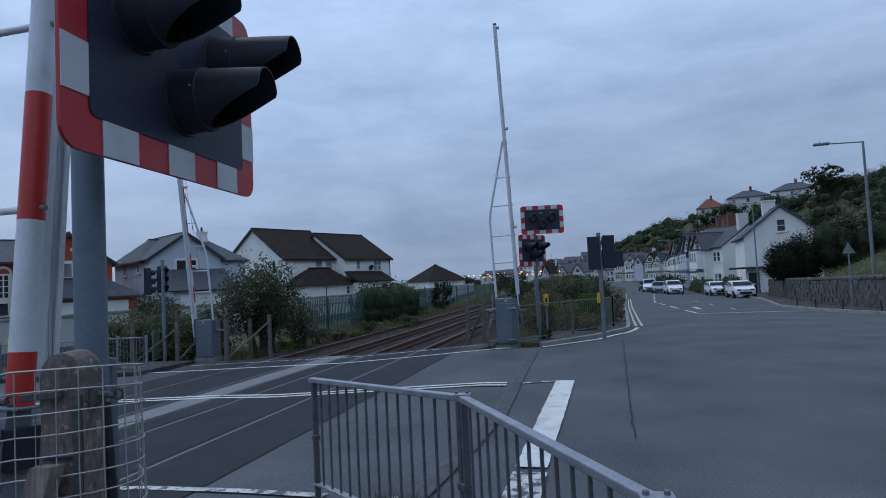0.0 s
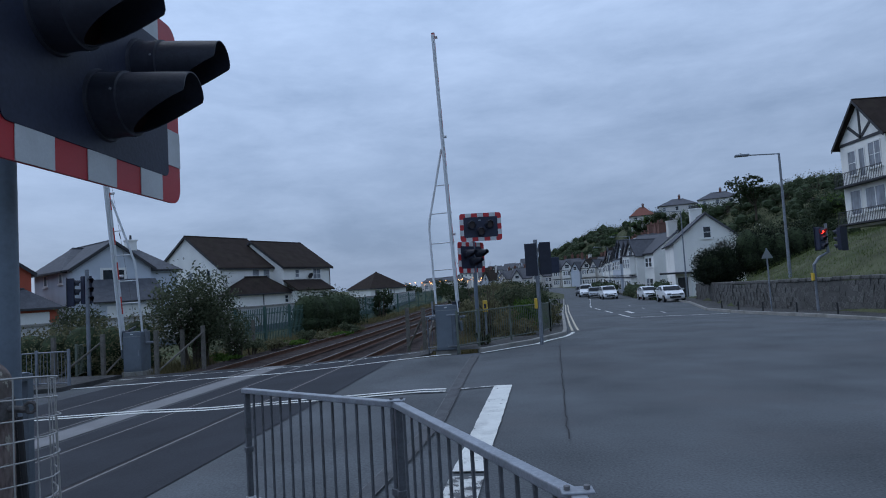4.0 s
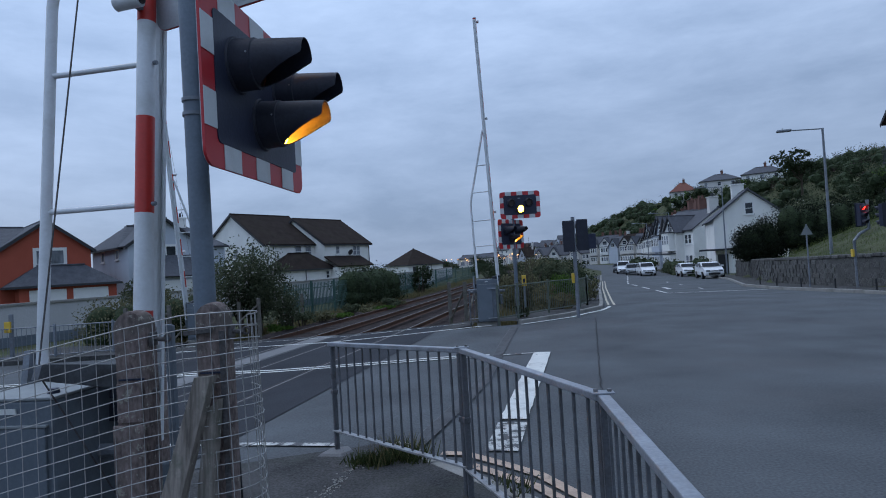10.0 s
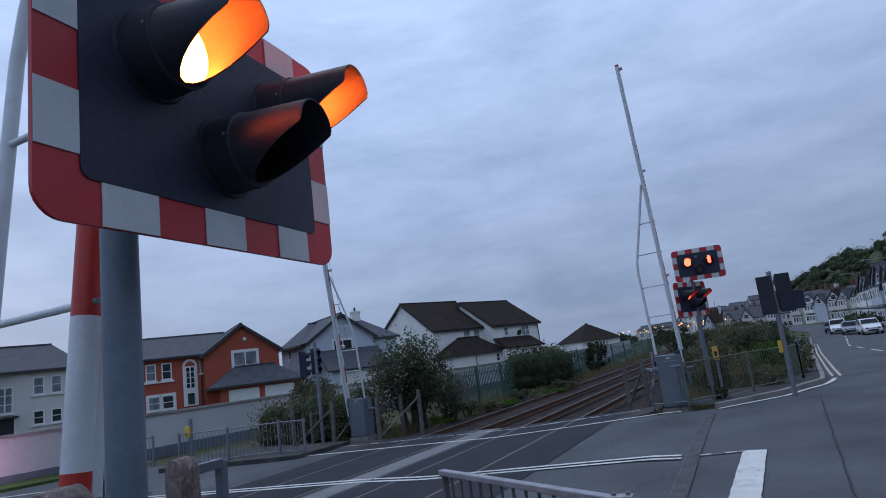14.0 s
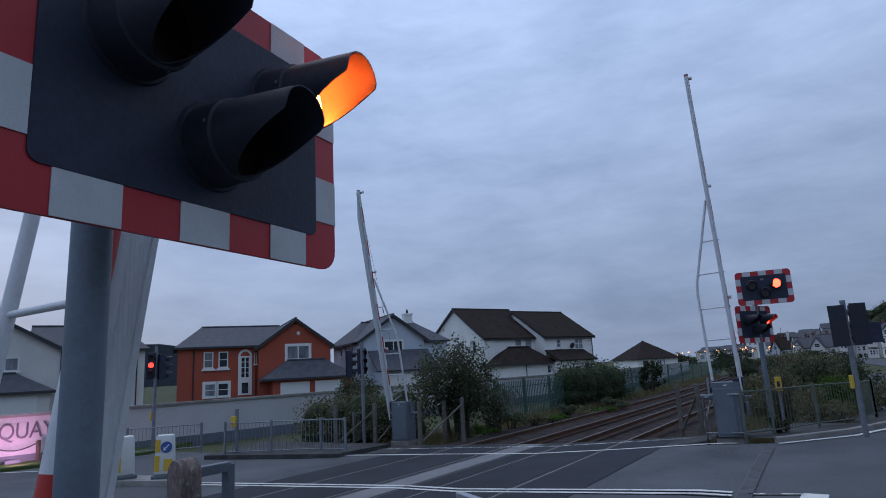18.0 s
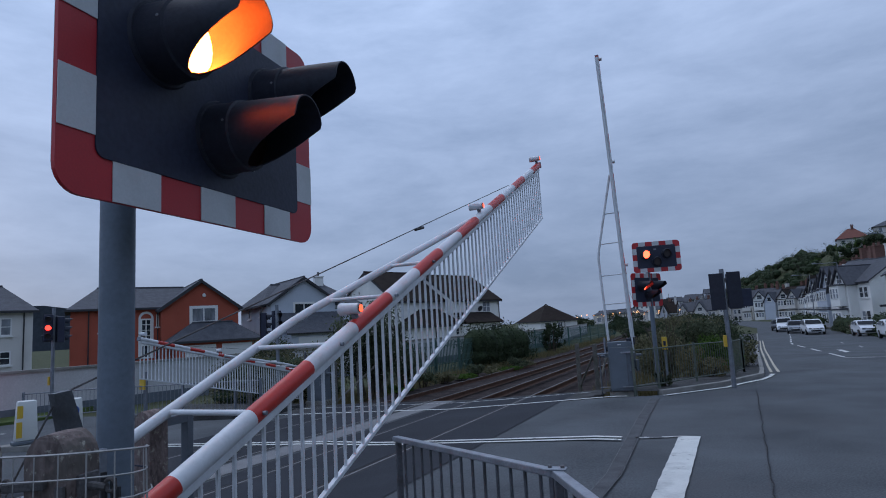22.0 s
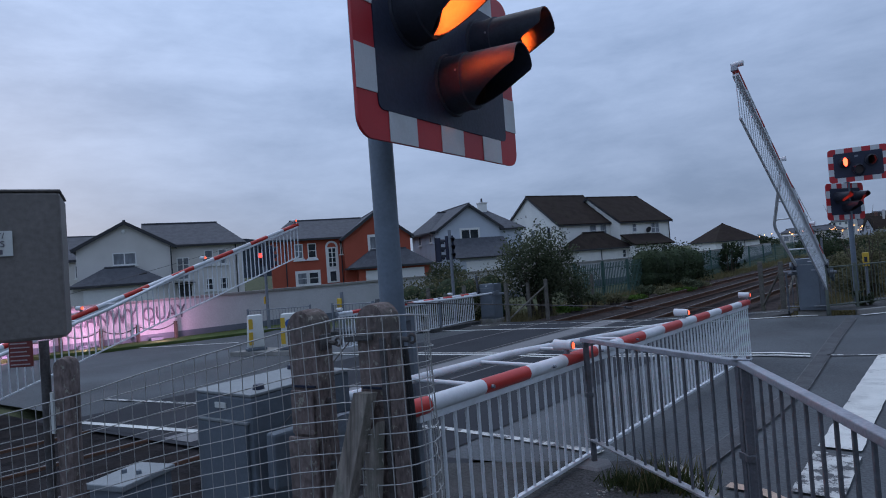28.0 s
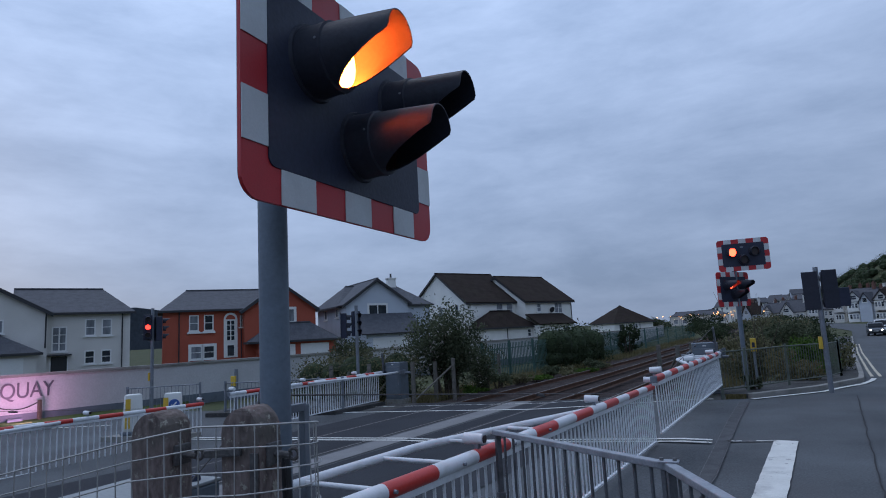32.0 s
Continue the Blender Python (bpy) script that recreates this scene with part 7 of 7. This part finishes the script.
for s in (-1, 1):
    part("headlamp_glow", tube((s * 0.55, -2.19, 0.7), (s * 0.55, -2.2, 0.7), 0.1, seg=12), "glow_white", moving_car, "lit headlamp")


# ---------------- plants ----------------
def leaf_mat(name, dark, light, rough=0.75):
    m = bpy.data.materials.new(name)
    m.use_nodes = True
    n, l = m.node_tree.nodes, m.node_tree.links
    b = n["Principled BSDF"]
    b.inputs["Roughness"].default_value = rough
    b.inputs["Specular IOR Level"].default_value = 0.2
    g = n.new("ShaderNodeNewGeometry")
    tc = n.new("ShaderNodeTexCoord")
    no = n.new("ShaderNodeTexNoise")
    no.inputs["Scale"].default_value = 0.8
    l.new(tc.outputs["Object"], no.inputs["Vector"])
    ad = n.new("ShaderNodeMath")
    ad.operation = "MULTIPLY_ADD"
    ad.inputs[1].default_value = 0.6
    l.new(g.outputs["Random Per Island"], ad.inputs[0])
    sc = n.new("ShaderNodeMath")
    sc.operation = "MULTIPLY"
    sc.inputs[1].default_value = 0.6
    l.new(no.outputs["Fac"], sc.inputs[0])
    l.new(sc.outputs[0], ad.inputs[2])
    r = n.new("ShaderNodeValToRGB")
    r.color_ramp.elements[0].position, r.color_ramp.elements[1].position = 0.2, 0.9
    r.color_ramp.elements[0].color, r.color_ramp.elements[1].color = (*dark, 1), (*light, 1)
    l.new(ad.outputs[0], r.inputs["Fac"])
    l.new(r.outputs["Color"], b.inputs["Base Color"])
    tr = n.new("ShaderNodeBsdfTranslucent")
    mx = n.new("ShaderNodeMixShader")
    mx.inputs["Fac"].default_value = 0.38
    l.new(b.inputs["Base Color"].links[0].from_socket, tr.inputs["Color"])
    l.new(b.outputs["BSDF"], mx.inputs[1])
    l.new(tr.outputs["BSDF"], mx.inputs[2])
    l.new(mx.outputs["Shader"], n["Material Output"].inputs["Surface"])
    return m


M["lv_dark"] = leaf_mat("hedge_leaves", (0.016, 0.025, 0.013), (0.055, 0.075, 0.036))
M["lv_hedge"] = leaf_mat("clipped_hedge_leaves", (0.007, 0.011, 0.007), (0.022, 0.03, 0.016))
M["lv_mid"] = leaf_mat("shrub_leaves", (0.03, 0.04, 0.022), (0.125, 0.145, 0.085))
M["lv_green"] = leaf_mat("weed_leaves", (0.03, 0.06, 0.012), (0.11, 0.19, 0.035))
M["lv_olive"] = leaf_mat("scrub_leaves", (0.06, 0.06, 0.034), (0.2, 0.19, 0.105))
M["lv_purple"] = leaf_mat("copper_leaves", (0.03, 0.018, 0.02), (0.07, 0.045, 0.045))
M["lv_pale"] = leaf_mat("pale_blossom", (0.28, 0.27, 0.24), (0.5, 0.48, 0.43))
M["lv_grass"] = leaf_mat("grass_blades", (0.045, 0.07, 0.018), (0.13, 0.16, 0.055))
M["lv_tuft"] = leaf_mat("dark_grass_tuft", (0.022, 0.034, 0.012), (0.075, 0.09, 0.035))
M["lv_dry"] = leaf_mat("dry_grass", (0.09, 0.08, 0.035), (0.2, 0.17, 0.085))
nrng = np.random.default_rng(5)


def leaf_mesh(name, blobs, per, size, material, up=0.0, shell=0.55, long=1.6):
    """Many small leaves filling ellipsoids (x, y, z, rx, ry, rz); clustered, so that gaps show."""
    vs = []
    for (x, y, z, rx, ry, rz), n in zip(blobs, per):
        clumps = max(4, n // 14)
        d = nrng.normal(size=(clumps, 3))
        d /= np.linalg.norm(d, axis=1)[:, None]
        rad = shell + (1 - shell) * nrng.random(clumps) ** 0.6
        cc = d * rad[:, None]
        pick = nrng.integers(0, clumps, n)
        p = cc[pick] + nrng.normal(size=(n, 3)) * 0.17
        p = p * (rx, ry, rz) + (x, y, z)
        a = nrng.normal(size=(n, 3))
        a[:, 2] += up
        a /= np.linalg.norm(a, axis=1)[:, None]
        b = np.cross(a, nrng.normal(size=(n, 3)))
        b /= np.linalg.norm(b, axis=1)[:, None] + 1e-9
        s = size * (0.55 + 0.9 * nrng.random(n))[:, None]
        q = np.stack([p - a * s * long * 0.5, p + b * s * 0.42, p + a * s * long * 0.5, p - b * s * 0.42], axis=1)
        base = len(vs) * 4
        vs.append(q.reshape(-1, 3))
    allv = np.concatenate(vs)
    nq = len(allv) // 4
    me = bpy.data.meshes.new(name)
    me.from_pydata(allv.tolist(), [], np.arange(nq * 4).reshape(nq, 4).tolist())
    me.materials.append(M[material])
    return me


def stems(pts_list, r, material="bark"):
    bm = bmesh.new()
    for a, b in pts_list:
        bm_tube(bm, a, b, r, r * 0.45, 6)
    return bm


def shrub(x, y, z, rx, ry, h, n, size, material, label, name="shrub", second=None, blobs=None, group=""):
    ob = thing(name, label, name.replace("_", " "), Matrix.Translation((x, y, z)), group=group)
    rr = random.Random(int(abs(x * 31 + y * 17)))
    bl = []
    for k in range(blobs or 6):
        a = rr.uniform(0, 6.28)
        q = rr.uniform(0.1, 0.62)
        hz = rr.uniform(0.36, 0.78) * h
        bl.append((rx * q * math.cos(a), ry * q * math.sin(a), hz, rx * rr.uniform(0.3, 0.52), ry * rr.uniform(0.3, 0.52), min(hz, h * rr.uniform(0.2, 0.36))))
    st = [((bx * 0.25, by * 0.25, -0.2), (bx, by, bz)) for bx, by, bz, *_ in bl]
    part("woody_base", stems(st, 0.03 + 0.012 * h), "bark", ob)
    me = leaf_mesh("foliage", bl, [n // len(bl)] * len(bl), size, material)
    o = new("foliage", me)
    o.parent = ob
    if second:
        me = leaf_mesh("blossom", bl, [max(6, n // len(bl) // 30)] * len(bl), size * 1.1, second, shell=0.85)
        o = new("blossom", me)
        o.parent = ob
        o["label"] = "pale leaf sprays"
    return ob


def hedge(x0, y0, x1, y1, z, w, h, n, size, material, label, name="hedge"):
    ob = thing(name, label, "hedge", Matrix.Translation((x0, y0, z)))
    rr = random.Random(int(abs(x0 * 13 + y0 * 7)))
    d = math.dist((x0, y0), (x1, y1))
    k = max(2, int(d / (w * 0.45)))
    bl = []
    for i in range(k):
        f = (i + 0.5) / k
        hh = h * rr.uniform(0.85, 1.06)
        bl.append(((x1 - x0) * f, (y1 - y0) * f, hh * 0.52, w * 0.5 * rr.uniform(0.85, 1.15), w * 0.55 * rr.uniform(0.9, 1.2), hh * 0.5))
        bl.append(((x1 - x0) * f, (y1 - y0) * f, hh * 0.22, w * 0.52 * rr.uniform(0.9, 1.15), w * 0.55 * rr.uniform(0.9, 1.2), hh * 0.3))
    k *= 2
    part("woody_base", stems([((b[0], b[1], -0.2), (b[0], b[1], b[2])) for b in bl[::2]], 0.06), "bark", ob)
    core = bmesh.new()
    for b in bl:
        bmesh.ops.create_icosphere(core, subdivisions=2, radius=1.0, matrix=Matrix.Translation(b[:3]) @ Matrix.Diagonal((b[3] * 0.78, b[4] * 0.78, b[5] * 0.82, 1)))
    part("inner_growth", core, "leaf", ob)
    o = new("foliage", leaf_mesh("foliage", bl, [n // k] * k, size, material, shell=0.86))
    o.parent = ob
    return ob


def tree(x, y, z, h, r, n, size, material, label):
    ob = thing("tree", label, "tree", Matrix.Translation((x, y, z)))
    rr = random.Random(int(abs(x * 7 + y * 3)))
    bl = []
    limbs = [((0, 0, -0.5), (0, 0, h * 0.45))]
    for k in range(9):
        a, q = rr.uniform(0, 6.28), rr.uniform(0.2, 0.75)
        p = (r * q * math.cos(a), r * q * math.sin(a), h * rr.uniform(0.5, 0.86))
        bl.append((*p, r * rr.uniform(0.3, 0.5), r * rr.uniform(0.3, 0.5), h * rr.uniform(0.1, 0.18)))
        limbs.append(((0, 0, h * rr.uniform(0.25, 0.45)), p))
    bm = bmesh.new()
    for i, (a, b) in enumerate(limbs):
        bm_tube(bm, a, b, h * (0.03 if i == 0 else 0.014), h * (0.018 if i == 0 else 0.005), 8)
    part("trunk", bm, "bark", ob)
    o = new("crown", leaf_mesh("crown", bl, [n // 9] * 9, size, material, shell=0.5))
    o.parent = ob
    return ob


# by the railway
shrub(-9.1, 20.4, -0.4, 1.9, 1.3, 3.2, 15000, 0.062, "lv_mid", "large dark shrub with pale sprays beside the track", second="lv_pale", blobs=13)
shrub(-8.0, 21.6, -0.55, 0.85, 0.8, 1.6, 2200, 0.05, "lv_mid", "grey-green shrub with pale sprays beside the track", second="lv_pale")
hedge(-13.6, 18.2, -10.0, 19.3, -0.4, 1.5, 1.75, 12000, 0.05, "lv_olive", "unclipped olive hedge behind the barrier")
shrub(-12.9, 19.8, -0.35, 1.2, 1.0, 2.0, 4500, 0.055, "lv_mid", "bush behind the railing")
hedge(-8.9, 33.0, -7.6, 39.5, -0.35, 2.0, 2.1, 9000, 0.08, "lv_dark", "dense dark hedge beside the track")
shrub(-6.6, 46.5, -0.4, 1.2, 1.2, 2.2, 900, 0.14, "lv_dark", "dark bush beside the track")
for k in range(9):
    shrub(-8.3 + k * 0.36, 21.4 + k * 1.25, -0.4, 0.8, 0.75, (0.3, 0.6, 0.42)[k % 3], 1300, 0.05, ("lv_green", "lv_mid", "lv_olive")[k % 3], "low weeds on the track bank", name="weeds", blobs=4, group="weeds beside the track")
shrub(-10.3, 27.5, -0.4, 2.0, 1.5, 1.5, 4000, 0.06, "lv_mid", "bramble thicket before the green fence", blobs=7)
fence = thing("palisade_fence", "dark green steel palisade fence beside the railway", "fence")
y = 25.5
k = 0
while y < 90:
    x = rail_x(-11.4, y) - 0.2
    if k % 16 == 0:
        part("post", box(-0.05, 0.05, -0.05, 0.05, -0.5, 1.3, 0, Matrix.Translation((x, y, 0))), "green_paint", fence)
        y2 = min(y + 16 * 0.17 * (1 if y < 50 else 2), 91)
        for hz in (0.1, 0.95):
            part("rail", tube((x, y, hz), (rail_x(-11.4, y2) - 0.2, y2, hz), 0.025, seg=5), "green_paint", fence)
    else:
        part("pale", box(-0.012, 0.012, -0.03, 0.03, -0.35, 1.2, 0, Matrix.Translation((x, y, 0))), "green_paint", fence)
    y += 0.17 * (1 if y < 50 else 2)
    k += 1
post_rng = random.Random(2)
for y in (19.6, 21.0, 22.6, 24.4):
    solid("fence_post", box(-0.06, 0.06, -0.05, 0.05, -0.5, 0.85, 0.01), "timber_grey", "grey concrete fence post beside the track", "post", Matrix.Translation((rail_x(-9.9, y) - 0.4, y, 0)), group="trackside posts")

# scrub between the railway and the main road
for x, y, rx, h, m, n in ((1.7, 19.6, 0.9, 1.3, "lv_dry", 900), (0.9, 21.5, 1.2, 1.9, "lv_olive", 1300), (2.2, 22.4, 1.1, 1.5, "lv_green", 1200), (3.1, 23.8, 0.9, 1.3, "lv_olive", 1000), (0.4, 25, 1.5, 1.9, "lv_olive", 1200), (2.0, 27, 1.6, 2.3, "lv_mid", 1300), (3.6, 29, 1.1, 1.6, "lv_dark", 900), (1.5, 32, 2.0, 2.4, "lv_olive", 1200), (4.0, 35, 1.3, 1.9, "lv_dark", 900), (2.5, 40, 2.3, 2.6, "lv_olive", 1200), (5.0, 45, 1.6, 2.2, "lv_mid", 900), (3.6, 52, 2.6, 2.8, "lv_olive", 1000), (6.3, 60, 2.2, 2.4, "lv_mid", 800), (3.5, 68, 3.0, 3.0, "lv_dark", 900), (8.5, 74, 2.4, 2.6, "lv_mid", 700), (5, 85, 3.5, 3.2, "lv_dark", 900), (-1.0, 60, 2.0, 1.8, "lv_dark", 600), (-2, 78, 3.0, 2.2, "lv_dark", 700), (9.5, 96, 3.5, 3.0, "lv_dark", 700), (-4, 120, 4.0, 3.4, "lv_dark", 800), (3, 130, 5.0, 3.4, "lv_olive", 800), (-12, 118, 3.0, 3.4, "lv_dark", 700), (10, 150, 6, 3.5, "lv_dark", 800)):
    shrub(x, y, gz(x, y) - 0.25, rx, rx, h * 0.9, int(n * 3.2), 0.028 + 0.01 * rx + 0.0008 * y, m, "straggling scrub between the railway and the road", group="roadside scrub", blobs=7)
shrub(0.75, 16.9, 0.0, 0.35, 0.3, 0.55, 260, 0.07, "lv_mid", "weeds at the foot of the signal post", name="weeds", blobs=3)
twigs = thing("bare_twigs", "thin bare twigs rising from the scrub", "shrub", Matrix.Translation((0.6, 20.5, 0.0)))
for k in range(7):
    a = post_rng.uniform(-0.9, 0.9)
    part("twig", tube((0.1 * k, 0, 0.4), (0.1 * k + a, post_rng.uniform(-0.3, 0.3), post_rng.uniform(1.9, 2.9)), 0.014, 0.004, 5), "bark", twigs)
# hedges on the bank and by the terrace
hedge(16.65, 43.6, 19.0, 44.0, 0.95, 1.8, 2.45, 20000, 0.075, "lv_hedge", "tall rounded dark hedge above the stone wall")
hedge(19.6, 44.2, 25.4, 42.6, 1.5, 2.2, 3.1, 24000, 0.075, "lv_hedge", "tall dark hedge across the bank")
shrub(23.5, 48, 2.0, 2.4, 2.0, 3.6, 2500, 0.12, "lv_mid", "flowering shrub above the hedge", second="lv_pale", blobs=8)
hedge(18.0, 56.0, 20.2, 66.5, -1.1, 1.6, 2.0, 3200, 0.13, "lv_dark", "dark garden hedge beside the parked cars")
hedge(19.8, 70.0, 22.0, 86.0, -1.2, 1.4, 1.7, 2500, 0.15, "lv_mid", "garden hedge before the terrace")
hedge(21.5, 92.0, 25.0, 125.0, -1.2, 1.6, 1.9, 2600, 0.2, "lv_dark", "garden hedge before the terrace")
tree(54.7, 117, 11.0, 8.0, 4.2, 2200, 0.32, "lv_dark", "broad dark tree on the skyline")
gw = thing("garden_wall", "low red brick garden wall by the terrace", "wall")
part("wall_face", box(0, 9, 0, 0.25, -0.3, 0.9, 0.01, Matrix.Translation((19.2, 68.5, -1.1)) @ Matrix.Rotation(radians(80), 4, "Z")), "brick", gw)

# woods on the hillside
wood_rng = random.Random(21)
sets = {"lv_dark": [], "lv_mid": [], "lv_olive": [], "lv_purple": [], "lv_green": []}
for k in range(2100):
    y = wood_rng.uniform(28, 470)
    d = wood_rng.uniform(6, 75) if y > 60 else wood_rng.uniform(14, 70)
    x = table(RIGHT_KERB, y) + 1.8 + d
    if d < 22 and 60 < y < 165:
        continue
    if 20 < x < 36 and 24 < y < 44:
        continue
    z = ground_z(x, y)
    if hill(x, y) < 2.0 and y < 200:
        continue
    r = wood_rng.uniform(0.9, 2.4) * (1 + y / 600)
    m = wood_rng.choices(list(sets), (9, 2.6, 0.9, 1.1, 0.25))[0]
    sets[m].append((x, y, z + r * 0.55, r, r, r * wood_rng.uniform(0.65, 1.0)))
for hx, hy, hz, hw in ((59.5, 190.5, 19.2, 11), (53.6, 201.5, 18.9, 8), (70.0, 186.0, 20.0, 11), (57.0, 103.0, 13.0, 9), (66.0, 108.0, 13.2, 10)):
    for k in range(int(hw * 3.2)):
        r = wood_rng.uniform(1.0, 1.9)
        sets[wood_rng.choice(("lv_dark", "lv_mid", "lv_green"))].append((hx + wood_rng.uniform(-2, hw + 1) - 1.0, hy - wood_rng.uniform(1.8, 5.0) - 0.12 * k / 1.6, hz - wood_rng.uniform(-0.3, 5.5), r, r, r))
for m, bl in sets.items():
    if bl:
        per = [int(max(130, 380 - b[1] * 0.7)) for b in bl]
        vsz = 0.21
        o = new("hillside_woods", leaf_mesh("hillside_woods", bl, per, vsz, m, shell=0.6, long=1.3))
        tagged(o, "dense mixed scrub and trees covering the hillside", "woodland", kind="stuff")
core = bmesh.new()
for m, bl in sets.items():
    for b in bl[::1]:
        bmesh.ops.create_icosphere(core, subdivisions=1, radius=1.0, matrix=Matrix.Translation(b[:3]) @ Matrix.Diagonal((b[3] * 0.6, b[4] * 0.6, b[5] * 0.6, 1)))
solid("hillside_undergrowth", core, "leaf", "dark undergrowth filling the hillside woods", "woodland", kind="stuff")

# grass: bank, verge and tufts
def blades(name, points, n_each, h, material, label, spread=0.2):
    vs = []
    for x, y, z in points:
        for _ in range(n_each):
            px, py = x + nrng.normal() * spread, y + nrng.normal() * spread
            a = nrng.random() * 6.28
            hh = h * (0.5 + nrng.random())
            lx, ly = nrng.normal() * 0.35 * hh, nrng.normal() * 0.35 * hh
            w = 0.006 + 0.05 * h * 0.2
            vs.append([(px - w * math.cos(a), py - w * math.sin(a), z), (px + w * math.cos(a), py + w * math.sin(a), z), (px + lx, py + ly, z + hh)])
    v = np.array(vs).reshape(-1, 3)
    me = bpy.data.meshes.new(name)
    me.from_pydata(v.tolist(), [], np.arange(len(v)).reshape(-1, 3).tolist())
    me.materials.append(M[material])
    return tagged(new(name, me), label, "grass", kind="stuff")


for spot, n_each, h, m, label, spread in (
        ([(-0.98, 4.26, 0.1), (-0.86, 4.26, 0.1), (-0.76, 4.3, 0.1)], 150, 0.08, "lv_tuft", "low mat of dark grass at the guard rail foot", 0.07),
        ([(-0.74, 4.42, 0.1), (-0.62, 4.38, 0.1), (-0.52, 4.28, 0.1)], 70, 0.15, "lv_tuft", "upright tuft of grass behind the guard rail", 0.07),
        ([(-0.7, 4.42, 0.1), (-0.6, 4.38, 0.1), (-0.84, 4.25, 0.1)], 24, 0.16, "lv_dry", "dry stalks in the grass tuft", 0.09),
        ([(0.22, 3.72, 0.1), (0.3, 3.66, 0.1), (0.36, 3.5, 0.1)], 26, 0.1, "lv_tuft", "small weeds in the joint behind the kerb", 0.06)):
    blades("grass_tufts", spot, n_each, h, m, label, spread)
bm = bmesh.new()
for k in range(150):
    f = wood_rng.random()
    x = lerp(-1.03, -1.17, f) + wood_rng.gauss(0, 0.035)
    y = lerp(4.2, 2.9, f) + wood_rng.gauss(0, 0.03)
    q = wood_rng.uniform(0.004, 0.011)
    bmesh.ops.create_icosphere(bm, subdivisions=1, radius=q, matrix=Matrix.Translation((x, y, 0.1 + q * 0.3)) @ Matrix.Diagonal((1.3, 1, 0.6, 1)))
solid("stone_chips", bm, "kerb", "pale stone chips along a joint in the pavement", "gravel", kind="stuff")
bank_pts = []
for k in range(1500):
    y = wood_rng.uniform(12, 45)
    x = table(RIGHT_KERB, y) + 2.2 + wood_rng.uniform(0, 9)
    bank_pts.append((x, y, ground_z(x, y)))
blades("bank_grass", bank_pts, 14, 0.16, "lv_grass", "rough mown grass covering the bank", 0.35)
side_pts = []
for k in range(1300):
    y = 18 + 60 * wood_rng.random() ** 1.8
    q = wood_rng.choice((-11.3, -10.9, -10.5, -1.5, -1.0))
    x = rail_x(q, y) + wood_rng.uniform(-0.5, 0.5)
    side_pts.append((x, y, -0.5 if q < -5 else -0.3))
blades("trackside_grass", side_pts, 14, 0.3, "lv_dry", "long dry grass beside the ballast", 0.25)


# ---------------- what moves ----------------
def lens_rows(on):
    """Rows that turn a lens disc about its upright axis: 0 shows the lit face, 180 hides it."""
    rows = [(0.0, 180.0)]
    for a, b in on:
        rows += [(a - 0.16, 180.0), (a - 0.08, 180.0), (a - 0.03, 180.0), (a - 0.013, 120.0), (a + 0.005, 60.0), (a + 0.022, 0.0), (a + 0.06, 0.0), (b - 0.08, 0.0), (b - 0.02, 0.0), (b - 0.005, 60.0), (b + 0.01, 120.0), (b + 0.025, 180.0), (b + 0.06, 180.0), (b + 0.12, 180.0)]
    if rows[-1][0] < 32.0:
        rows.append((32.0, rows[-1][1]))
    out, last = [], -1
    for t, d in rows:
        if t > last and t <= 32.0:
            out.append((t, d))
            last = t
    if out[-1][0] < 32.0:
        out.append((32.0, out[-1][1]))
    return out


def motions():
    l2, l1 = [(12.66, 13.34)], [(12.66, 13.24)]
    t = 13.6
    while t < 32:
        l2.append((t + 0.41, t + 0.75))
        l1.append((t, t + 0.43))
        t += 0.758
    times = {"B": [(12.66, 31.9)], "A": [(9.56, 12.63)], "L1": l1, "L2": l2}
    for d, key in FLIPS:
        base = d.location.copy()
        walk(d, [(t, Matrix.Translation(base) @ Matrix.Rotation(radians(a), 4, "Z")) for t, a in lens_rows(times[key])])
    walk(near_boom, [(t, arm_pose(NEAR_PIVOT, HEAD, a)) for t, a in NEAR_LIFT])
    walk(far_boom, [(t, arm_pose(FAR_PIVOT, 174.7, a, 1.6)) for t, a in FAR_LIFT])
    walk(northwest_boom, [(t, arm_pose(NW_PIVOT, 180.5, a)) for t, a in NW_LIFT])
    lifts = {"near": NEAR_LIFT, "far": FAR_LIFT, "nw": NW_LIFT, "sw": SW_LIFT}
    for bar, key in HINGED:
        base = bar.location.copy()
        walk(bar, [(t, Matrix.Translation(base) @ Matrix.Rotation(radians(-a), 4, "X")) for t, a in lifts[key]])
    for low, key, drop in LOWERED:
        walk(low, [(t, Matrix.Translation((0, -drop * math.sin(radians(a)), -0.085 - drop * math.cos(radians(a))))) for t, a in lifts[key]])
    walk(moving_car, [(t, Matrix.Translation((table(LEFT_KERB, y) + 2.4, y, gz(14, y))) @ Matrix.Rotation(radians(a), 4, "Z")) for t, y, a in ((0, 262, 3), (18, 255, 3), (26, 160, -3), (31.4, 95, -8), (32, 88, -8))])
    walk(southwest_boom, [(t, arm_pose(SW_PIVOT, 0.5, a)) for t, a in SW_LIFT])


motions()
